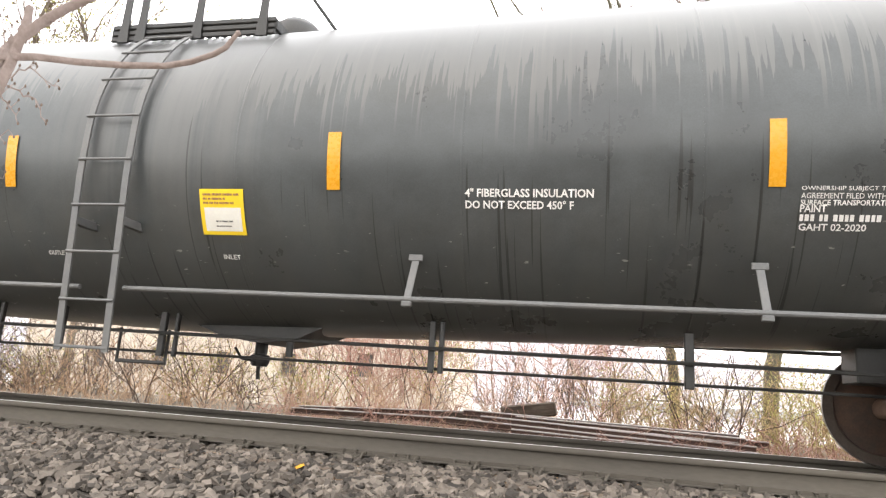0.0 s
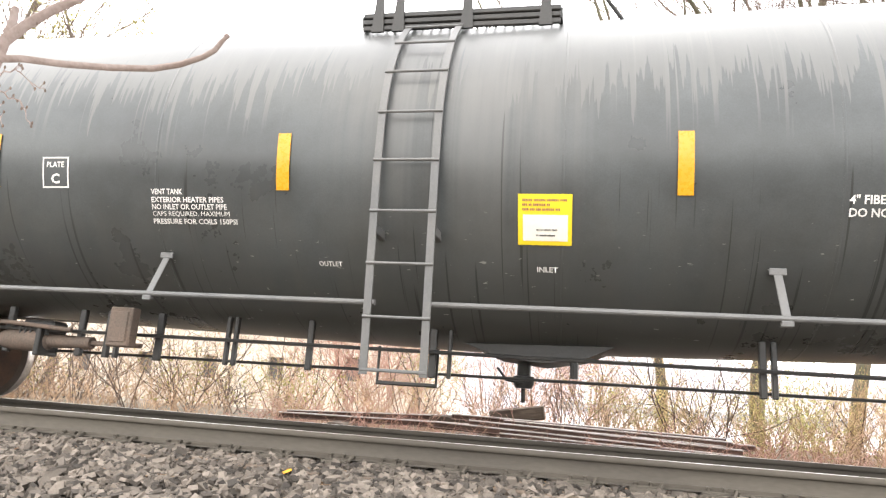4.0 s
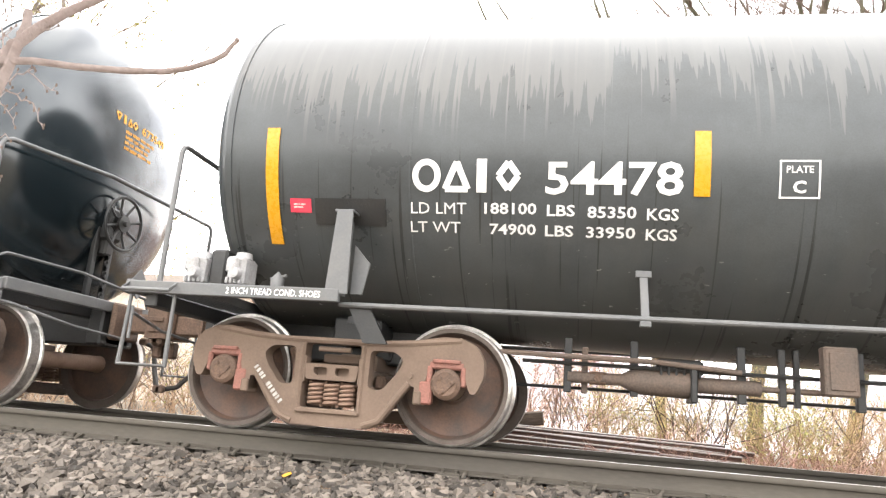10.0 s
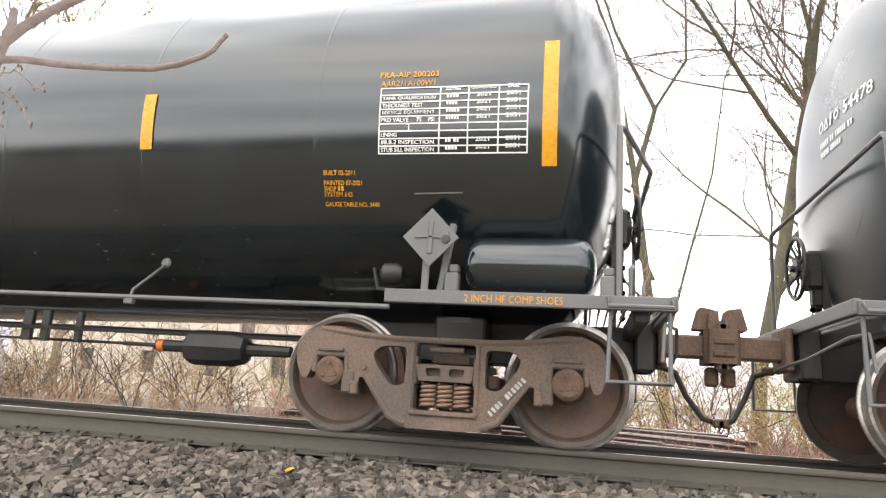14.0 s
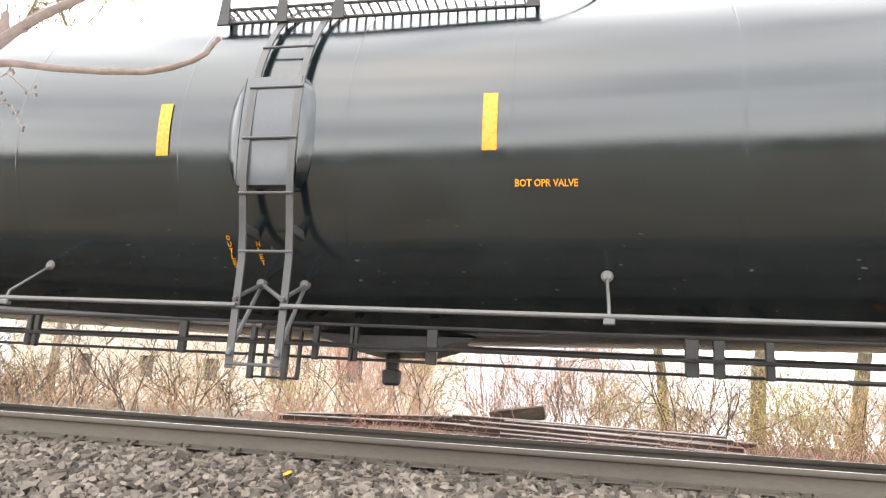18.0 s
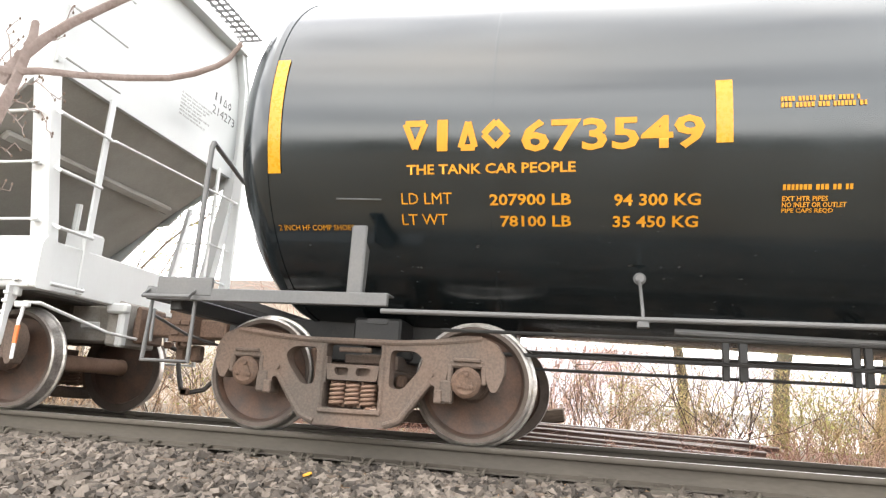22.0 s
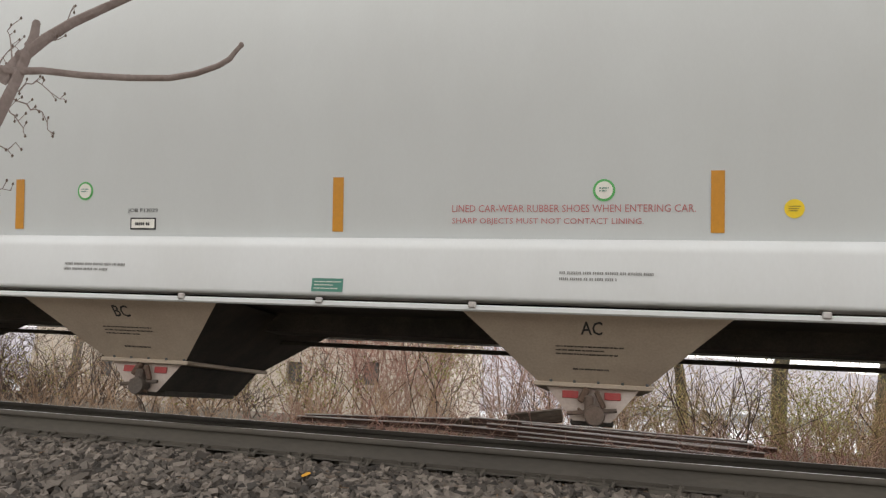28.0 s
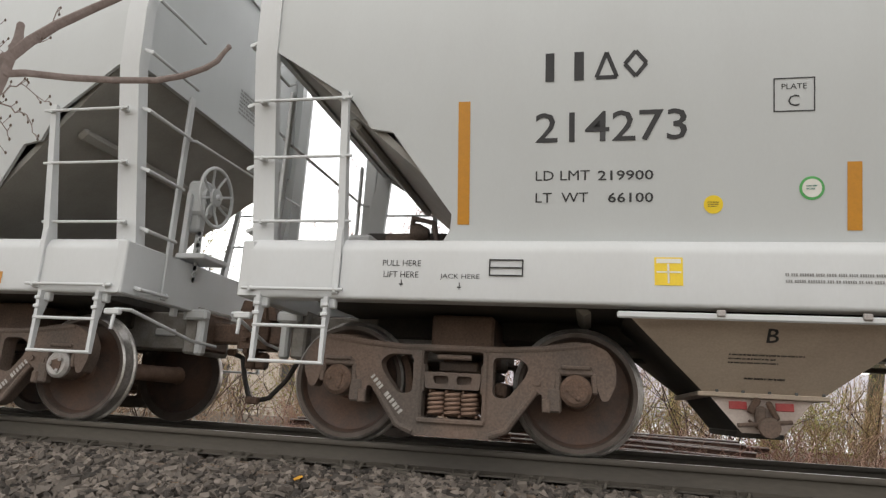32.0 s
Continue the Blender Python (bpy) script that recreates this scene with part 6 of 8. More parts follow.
    part("outlet_sump", Shape().prism([(-0.35, 0.90), (1.35, 0.90), (0.95, 0.72), (0.60, 0.66), (0.20, 0.70)], -0.36, 0.36, "xz"), BLACK_STEEL, c)
    v = part("outlet_valve", Shape().lathe([(0.46, 0.07), (0.50, 0.09), (0.56, 0.09), (0.57, 0.06), (0.70, 0.06)], 16, "z", (0.42, 0, 0)), BLACK_STEEL, c, "bottom outlet valve")
    part("chain", Shape().tube([(0.42, -0.02, 0.46), (0.42, 0, 0.34)], 0.02, 6).tube([(0.2, -0.1, 0.62), (0.28, -0.1, 0.52), (0.42, -0.08, 0.5)], 0.012, 6), BLACK_STEEL, v)
    part("drain_pipe", Shape().tube([(0.85, -0.3, 0.84), (0.85, -0.3, 0.55)], 0.035, 8), BLACK_STEEL, c)
    part("lever", Shape().tube([(-0.75, -0.5, 0.72), (-0.75, -0.5, 0.42), (-0.25, -0.5, 0.42), (-0.25, -0.5, 0.72)], 0.014, 6), BLACK_STEEL, c)
    # writing
    owner_mark(c, "ovbx", ((0.0, 0.215), (0.225, 0.215), (0.43, 0.175), (0.615, 0.19)), 0.243, 0.046, at(-6.012, -21.4), WHITE, "white owner's mark")
    letters(c, "54478", 0.93, 0.235, at(-5.036, -20.9), WHITE, 0.018, "large white car number", 3)
    for text, x, w, phi, h in (("LD LMT", -6.022, 0.417, -27.6, 0.083), ("188100", -5.472, 0.376, -26.9, 0.083), ("LBS", -5.022, 0.196, -26.8, 0.083), ("85350", -4.74, 0.333, -26.85, 0.083), ("KGS", -4.337, 0.209, -26.8, 0.083),
                               ("LT WT", -6.028, 0.378, -33.2, 0.083), ("74900", -5.433, 0.334, -32.8, 0.083), ("LBS", -5.033, 0.2, -32.6, 0.083), ("33950", -4.745, 0.336, -32.5, 0.083), ("KGS", -4.338, 0.207, -32.4, 0.083)):
        letters(c, text, w, h, at(x, phi), WHITE, 0.018)
    box = [(0, 0, 0.25, 0.012), (0, 0.242, 0.25, 0.012), (0, 0, 0.012, 0.254), (0.238, 0, 0.012, 0.254)]
    patches(c, "lettering", box, at(-3.506, -19.75), WHITE, "white plate-size box")
    letters(c, "PLATE", 0.165, 0.046, at(-3.464, -13.1), WHITE, 0.016)
    letters(c, "C", 0.08, 0.083, at(-3.422, -18.3), WHITE, 0.03)
    for text, w, phi in (("VENT TANK", 0.28, -20.7), ("EXTERIOR HEATER PIPES", 0.635, -23.2), ("NO INLET OR OUTLET PIPE", 0.66, -25.4), ("CAPS REQUIRED. MAXIMUM", 0.68, -27.7), ("PRESSURE FOR COILS 150PSI", 0.74, -30.0)):
        letters(c, text, w, 0.044, at(-2.495, phi), WHITE, 0.018)
    letters(c, "OUTLET", 0.192, 0.043, at(-1.113, -41.5), WHITE, 0.018)
    letters(c, "INLET", 0.148, 0.043, at(0.575, -40.9), WHITE, 0.018)
    letters(c, '4" FIBERGLASS INSULATION', 0.913, 0.062, at(2.579, -22.1), WHITE, 0.022)
    letters(c, "DO NOT EXCEED 450° F", 0.775, 0.062, at(2.582, -25.4), WHITE, 0.022)
    for text, w, phi in (("OWNERSHIP SUBJECT TO A SECURITY", 0.80, -22.3), ("AGREEMENT FILED WITH THE", 0.60, -24.05), ("SURFACE TRANSPORTATION BOARD", 0.74, -25.8)):
        letters(c, text, w, 0.036, at(4.818, phi), WHITE, 0.018)
    letters(c, "PAINT", 0.16, 0.049, at(4.818, -27.6), WHITE, 0.018)
    bars(c, 0, 0, 0.62, 0.05, 1, at(4.82, -30.05), WHITE, 4, "small white lettering", 0.1)
    letters(c, "GAHT 02-2020", 0.405, 0.049, at(4.82, -32.5), WHITE, 0.018)
    sign = patches(c, "notice", [(0, 0, 0.378, 0.367)], at(0.44, -32.45), YELLOW_SIGN, "yellow notice with a white panel", 5, 0.002)
    patches(sign, "notice_panel", [(0.035, 0.03, 0.315, 0.19)], at(0.44, -32.45), PAPER, "", 4, 0.005)
    bars(sign, 0.03, 0.24, 0.32, 0.10, 3, at(0.44, -32.45), RED_OXIDE, 6, "", 0.5, 0.006)
    bars(sign, 0.13, 0.05, 0.16, 0.08, 2, at(0.44, -32.45), INK, 8, "", 0.7, 0.008)
    tag = patches(c, "notice", [(0, 0, 0.172, 0.108)], at(-6.985, -28.9), RED, "small red label", 3, 0.002)
    bars(tag, 0.03, 0.03, 0.10, 0.045, 2, at(-6.985, -28.9), PAPER, 7, "", 0.5, 0.005)


def worn_head():
    """White writing on the rounded end of the worn tank."""
    R, zc = G["radius"], G["zc"]

    def head(u, v):
        return Vector((-G["end"] - 0.007 - G["depth"] * math.sqrt(max(0.02, 1 - (u * u + v * v) / (R * R))), -u, zc - dip(G, G["end"]) + v))
    owner_mark(worn_tanker, "ovbx", ((0.0, 0.10), (0.105, 0.10), (0.21, 0.08), (0.30, 0.10)), 0.11, 0.02, lambda u, v: head(0.05 + u, 0.30 + v), WHITE, "white owner's mark")
    letters(worn_tanker, "54478", 0.40, 0.11, lambda u, v: head(0.52 + u, 0.30 + v), WHITE, 0.015, "white car number on the tank end", 2)
    bars(worn_tanker, 0.08, 0.06, 0.62, 0.17, 2, head, WHITE, 61, "small white lettering", 0.4)


worn_head()
worn_details()


# ---- details of the glossy tank car ----
def gloss_details():
    c = gloss_tanker
    R, zc = U["radius"], U["zc"] - U["dip"]
    at = tank_place(U)
    side_pipe(c, -6.35, -0.60, -1.485, 0.905, 0.019, GREY_STEEL, (-4.58, -2.58), R, zc, False)
    side_pipe(c, -0.245, 6.35, -1.485, 0.905, 0.019, GREY_STEEL, (2.05, 4.31), R, zc, False)
    side_pipe(c, -6.35, 6.35, 1.445, 0.905, 0.019, GREY_STEEL, (), R, zc, False)
    ladder(c, -0.61, -0.235, 0.47, R, zc, 0.06, 60, LADDER_GREY, 8, 0.42, 0.15, 0.6)
    brace = lambda a, b: part("ladder_brace", Shape().tube([a, b], 0.017, 6), GREY_STEEL, c)
    for x in (-0.61, -0.235):
        brace((x, -1.50, 0.54), (x - 0.05, -0.99, 1.145))
        brace((x, -1.50, 0.95), (x - 0.05, -0.99, 1.145))
        part("brace_hook", Shape().lathe([(-1.0, 0.05), (-1.03, 0.03)], 12, "y", (x - 0.05, 0, 1.15)), GREY_STEEL, c)
    brace((-0.235, -1.50, 0.95), (-0.66, -0.99, 1.145))
    # a flat cover plate with two rounded, bevelled wings
    def cover(u, v, lift):
        phi = radians(-3.9) + v / R
        return (-0.455 + u, -(R + lift) * (0.55 * math.cos(phi) + 0.45) if lift > 0.04 else -(R + lift) * math.cos(phi), zc + (R + 0.03) * math.sin(phi))

    rows = [-0.43 + 0.86 * k / 12 for k in range(13)]
    plate = Shape().add([cover(u, v, lift) for v in rows for u, lift in ((-0.235, 0.005), (-0.225, 0.060), (0.225, 0.060), (0.235, 0.005))],
                        [(4 * k + q, 4 * k + q + 1, 4 * k + q + 5, 4 * k + q + 4) for k in range(12) for q in range(3)] + [(3, 2, 1, 0), (48, 49, 50, 51)])
    shield = part("round_shield", plate, SHIELD, c, "grey-blue cover plate with rounded bevelled wings")
    for sx in (-1, 1):
        edge = [0.245 + 0.105 * math.sqrt(max(0.0, 1 - (v / 0.43) ** 2)) for v in rows]
        wing = Shape().add([cover(sx * u, v, lift) for v, w in zip(rows, edge) for u, lift in ((0.232, 0.058), (0.232 + (w - 0.232) * 0.25, 0.056), (w - 0.006, 0.012), (w, 0.002))],
                           [(4 * k + q, 4 * k + q + 1, 4 * k + q + 5, 4 * k + q + 4) for k in range(12) for q in range(3)])
        part("wing", wing, BLACK_GLOSS, shield, "dark glossy bevelled wing")
    top_platform(c, -1.16, 1.50, 1.28, 3.34, BLACK_STEEL, 0.9, True, (-1.15, -0.62, -0.12, 1.48), 0.4)
    brake_wheel(c, 8.12, -0.05, 1.87, 1, BLACK_STEEL, 0.275)
    part("deck_rail", Shape().tube([(7.98, -1.36, 1.02), (7.98, -1.33, 1.24), (8.0, -1.25, 1.28), (8.06, -0.4, 1.28), (8.12, 0.5, 1.18), (8.12, 0.6, 1.02)], 0.014, 8), GREY_STEEL, c, "low bent rod over the end platform")
    part("placard_holder", Shape().prism([(0.6, 0.90), (0.79, 1.09), (0.6, 1.28), (0.41, 1.09)], 8.285, 8.30, "yz"), GREY_STEEL, c, "grey diamond-shaped placard holder")
    res = part("air_reservoir", Shape().lathe([(6.82, 0.002), (6.825, 0.07), (6.85, 0.15), (6.90, 0.195), (6.96, 0.210), (7.62, 0.210), (7.68, 0.195), (7.73, 0.15), (7.755, 0.07), (7.76, 0.002)], 40, "x", (0, -1.24, 1.255)), BLACK_GLOSS, c, "black cylindrical air reservoir")
    for x in (6.77, 7.83):
        part("cradle", Shape().box((x, -1.40, 1.10), (0.10, 0.1, 0.14), 0.01).box((x + 0.01, -1.38, 1.20), (0.07, 0.09, 0.06), 0.01), GREY_STEEL, res)
    plac = part("placard_holder", Shape().prism([(6.42, 1.40), (6.62, 1.19), (6.82, 1.40), (6.62, 1.61)], -1.52, -1.505, "xz"), GREY_STEEL, c, "grey diamond-shaped placard holder")
    part("clip", Shape().box((6.62, -1.525, 1.40), (0.035, 0.012, 0.24), 0.004).box((6.62, -1.525, 1.40), (0.22, 0.012, 0.02), 0.004).lathe([(-1.53, 0.03), (-1.52, 0.035)], 12, "y", (6.72, 0, 1.42)), GREY_STEEL, plac)
    part("slot", Shape().lathe([(-1.534, 0.002), (-1.534, 0.028), (-1.52, 0.030)], 16, "y", (6.73, 0, 1.385)), SIGN_BLACK, plac)
    part("post", Shape().box((6.59, -1.47, 1.12), (0.05, 0.03, 0.24), 0.005).box((6.72, -1.40, 1.27), (0.055, 0.04, 0.52), 0.012, Matrix.Rotation(radians(8), 3, "Y")), GREY_STEEL, plac)
    part("valve", Shape().lathe([(6.23, 0.03), (6.26, 0.075), (6.35, 0.08), (6.40, 0.05)], 16, "x", (0, -1.36, 1.16)).tube([(6.18, -1.36, 1.20), (6.22, -1.36, 1.05), (6.36, -1.36, 1.04)], 0.014, 6), BLACK_STEEL, c)
    part("end_placard", Shape().prism([(0.10, 1.30), (0.25, 1.14), (0.40, 1.30), (0.25, 1.46)], 8.19, 8.205, "yz"), GREY_STEEL, c, "grey diamond placard holder on the car end")
    part("side_bracket", Shape().box((-6.58, -1.44, 1.28), (0.12, 0.03, 0.52), 0.012).prism([(-1.43, 1.02), (-1.25, 1.05), (-1.22, 1.40), (-1.43, 1.52)], -6.59, -6.57, "yz"), GREY_STEEL, c, "upright grey bracket")
    rods(c, [((-6.2, -0.75, 0.70), (5.9, -0.75, 0.70)), ((-6.2, -0.52, 0.61), (6.0, -0.52, 0.61)), ((-6.0, -1.1, 0.83), (5.6, -1.1, 0.83))],
         [(x, -0.65, 0.585, 0.88, w) for x, w in ((-3.95, 0.05), (-3.83, 0.06), (-3.09, 0.05), (-3.01, 0.05), (-1.52, 0.07), (-0.29, 0.05), (0.02, 0.03), (0.06, 0.03), (0.70, 0.09), (2.68, 0.10), (2.87, 0.08), (3.22, 0.06))], BLACK_STEEL)
    cyl = part("brake_cylinder", Shape().lathe([(3.72, 0.002), (3.72, 0.018), (4.05, 0.018), (4.05, 0.05), (4.36, 0.05), (4.37, 0.13), (4.43, 0.15), (4.78, 0.15), (4.90, 0.12), (4.92, 0.055), (5.3, 0.045), (5.3, 0.002)], 8, "x", (0, -0.68, 0.60)), BLACK_STEEL, c, "black brake cylinder with an orange band")
    part("band", Shape().lathe([(4.07, 0.0505), (4.07, 0.053), (4.13, 0.053), (4.13, 0.0505)], 16, "x", (0, -0.68, 0.60)), ORANGE_BAND, cyl)
    part("outlet_sump", Shape().prism([(-0.5, 0.84), (1.0, 0.84), (0.55, 0.70), (0.0, 0.68)], -0.36, 0.36, "xz"), BLACK_STEEL, c)
    part("outlet_valve", Shape().lathe([(0.42, 0.06), (0.44, 0.085), (0.55, 0.09), (0.56, 0.06), (0.72, 0.07)], 16, "z", (0.20, 0, 0)), BLACK_STEEL, c, "bottom outlet valve")
    # Added tube that stands in for the pale sheen along the tank's belly.
    steps = [-4.3 + 3.5 * k / 8 for k in range(9)]
    part("belly_sheen_tube", Shape().tube([(x, -0.62, zc - math.sqrt(R * R - 0.62 ** 2) - dip(U, x) - 0.012) for x in steps], 0.026, 8), GREY_STEEL, c, "grey tube standing in for the pale sheen along the tank's belly")
    for x in (-0.87, -0.56):
        f = part("drop_hanger", Shape().box((x, -0.62, 0.66), (0.05, 0.05, 0.46), 0.008).box((x + 0.09, -0.55, 0.62), (0.03, 0.04, 0.40), 0.006), BLACK_STEEL, c, "black drop hanger below the tank")
        part("foot", Shape().tube([(x, -0.62, 0.45), (x, -0.62, 0.40)], 0.03, 10), BLACK_STEEL, f)
    part("hanger_bar", Shape().tube([(-0.89, -0.60, 0.42), (-0.45, -0.56, 0.42)], 0.010, 6), BLACK_STEEL, c)
    # writing
    owner_mark(c, "wbvx", ((0, 0.20), (0.21, 0.19), (0.42, 0.15), (0.585, 0.225)), 0.232, 0.046, at(-6.285, -15.0), YELLOW_INK, "yellow owner's mark")
    letters(c, "673549", 1.225, 0.232, at(-5.405, -15.0), YELLOW_INK, 0.024, "large yellow car number", 3)
    letters(c, "THE TANK CAR PEOPLE", 1.225, 0.074, at(-6.25, -21.1), YELLOW_INK, 0.022, "line of yellow lettering")
    for text, x, w, phi, h in (("LD LMT", -6.30, 0.385, -29.2, 0.085), ("207900 LB", -5.635, 0.58, -29.1, 0.085), ("94 300 KG", -4.765, 0.565, -28.6, 0.085), ("LT WT", -6.305, 0.35, -35.1, 0.085), ("78100 LB", -5.56, 0.505, -34.9, 0.085), ("35 450 KG", -4.77, 0.56, -34.3, 0.085)):
        letters(c, text, w, h, at(x, phi), YELLOW_INK, 0.022)
    letters(c, "2 INCH HF COMP SHOES", 0.635, 0.046, at(-7.336, -37.8), YELLOW_INK, 0.018)
    for w, phi in ((0.47, -2.6), (0.54, -4.15)):
        bars(c, 0, 0, w, 0.034, 1, at(-3.715, phi), YELLOW_INK, int(w * 100), "", 0.05)
    bars(c, 0, 0, 0.415, 0.038, 1, at(-3.70, -24.0), YELLOW_INK, 24, "", 0.05)
    for text, w, phi in (("EXT HTR PIPES", 0.27, -26.7), ("NO INLET OR OUTLET", 0.38, -28.2), ("PIPE CAPS REQD", 0.305, -29.7)):
        letters(c, text, w, 0.034, at(-3.70, phi), YELLOW_INK, 0.02)
    letters(c, "BOT OPR VALVE", 0.435, 0.053, at(1.405, -21.1), YELLOW_INK, 0.022)
    for word, x, top in (("OUTLET", -0.872, -35.9), ("INLET", -0.625, -35.4)):
        for i, ch in enumerate(word):
            letters(c, ch, 0.034 if ch != "I" else 0.014, 0.045, at(x + 0.003 * i, top - 2.04 * i), YELLOW_INK, 0.03)
    letters(c, "FRA-AIP 200203", 0.445, 0.047, at(6.16, 4.6), YELLOW_INK, 0.018)
    letters(c, "AAR211A100W1", 0.413, 0.047, at(6.17, 1.9), YELLOW_INK, 0.018)
    grid = []
    tw, th, rows = 1.097, 0.491, 9
    for r in range(rows + 1):
        grid.append((0, th * r / rows - 0.004, tw, 0.010))
    for x in (0, 0.451, 0.66, 0.88, tw - 0.010):
        grid.append((x, 0, 0.010, th))
    grid.append((0.225, 3 * th / rows, 0.008, th / rows))
    patches(c, "lettering", grid, at(6.172, -16.85), WHITE, "white ruled inspection table", 6)
    for i, text in enumerate(("STUB SILL INSPECTION", "88.B.2 INSPECTION", "LINING", "", "PRD VALVE     75    PSI", "SERVICE EQUIPMENT", "THICKNESS TEST", "TANK QUALIFICATION", "")):
        z = -16.85 + math.degrees((th / rows * i + 0.013) / R)
        if text:
            letters(c, text, 0.40 if len(text) > 15 else (0.31 if len(text) > 8 else 0.12), 0.032, at(6.192, z), WHITE, 0.018)
        if i not in (2, 3, 8):
            bars(c, 0, 0, 0.10, 0.034, 1, at(6.675, z), WHITE, 30 + i, "", 0.1)
            letters(c, "2021", 0.10, 0.032, at(6.895, z), WHITE, 0.018)
            letters(c, "2031", 0.10, 0.032, at(7.11, z), WHITE, 0.018)
    z = -16.85 + math.degrees((th * 8 / rows + 0.013) / R)
    letters(c, "QUALIFIED", 0.19, 0.032, at(6.85, z), WHITE, 0.018)
    letters(c, "DUE", 0.08, 0.032, at(7.12, z), WHITE, 0.018)
    bars(c, 0, 0, 0.13, 0.034, 2, at(6.665, z), WHITE, 39, "", 0.3)
    letters(c, "BUILT 02-2011", 0.247, 0.038, at(5.743, -22.2), YELLOW_INK, 0.018)
    letters(c, "PAINTED 07-2021", 0.30, 0.038, at(5.743, -25.0), YELLOW_INK, 0.018)
    letters(c, "SHOP", 0.095, 0.038, at(5.743, -26.65), YELLOW_INK, 0.018)
    bars(c, 0, 0, 0.075, 0.038, 1, at(5.852, -26.65), YELLOW_INK, 43, "", 0.05)
    letters(c, "SYSTEM 643", 0.22, 0.038, at(5.743, -28.15), YELLOW_INK, 0.018)
    letters(c, "GAUGE TABLE NO. 3440", 0.427, 0.038, at(5.743, -31.0), YELLOW_INK, 0.018)
    for x in (6.44, -6.82):
        part("weld_bead", Shape().tube([at(x + 0.09 * i, -27.9)(0, 0) for i in range(5)], 0.006, 6), GREY_STEEL, c, "short bright weld bead")
    letters(c, "2 INCH HF COMP SHOES", 0.66, 0.052, lambda u, v: Vector((6.88 + u, -1.502, 0.955 + v)), YELLOW_INK, 0.014)
    # writing on the rounded end
    def head(u, v):
        rr = math.hypot(u, v)
        return Vector((U["end"] + 0.006 + U["depth"] * math.sqrt(max(0.02, 1 - (rr / R) ** 2)), u, U["zc"] - dip(U, U["end"]) + v))
    owner_mark(c, "wbvx", ((0, 0.085), (0.09, 0.085), (0.18, 0.07), (0.255, 0.09)), 0.10, 0.018, lambda u, v: head(u - 0.30, v + 0.42), YELLOW_INK, "yellow owner's mark on the tank end")
    letters(c, "673549", 0.47, 0.10, lambda u, v: head(0.12 + u, 0.42 + v), YELLOW_INK, 0.018, "yellow car number on the tank end", 1)
    bars(c, -0.14, 0.14, 0.52, 0.24, 4, head, YELLOW_INK, 52)


gloss_details()
letters(worn_tanker, "2 INCH TREAD COND. SHOES", 0.745, 0.05, lambda u, v: Vector((-7.35 + u, -1.449, 0.99 + v)), WHITE, 0.014)


# ---- covered hoppers ----
def half(z):
    """Half the body's width at a height."""
    return float(np.interp(z, [1.46, 2.9, 3.4, 4.2, 4.62], [1.262, 1.575, 1.60, 1.50, 1.32]))


def flat(x, z, lift=0.004):
    return lambda u, v: Vector((x + u, -half(z + v) - lift, z + v))


def sill_at(x, z, lift=0.004):
    return lambda u, v: Vector((x + u, -1.392 - lift, z + v))


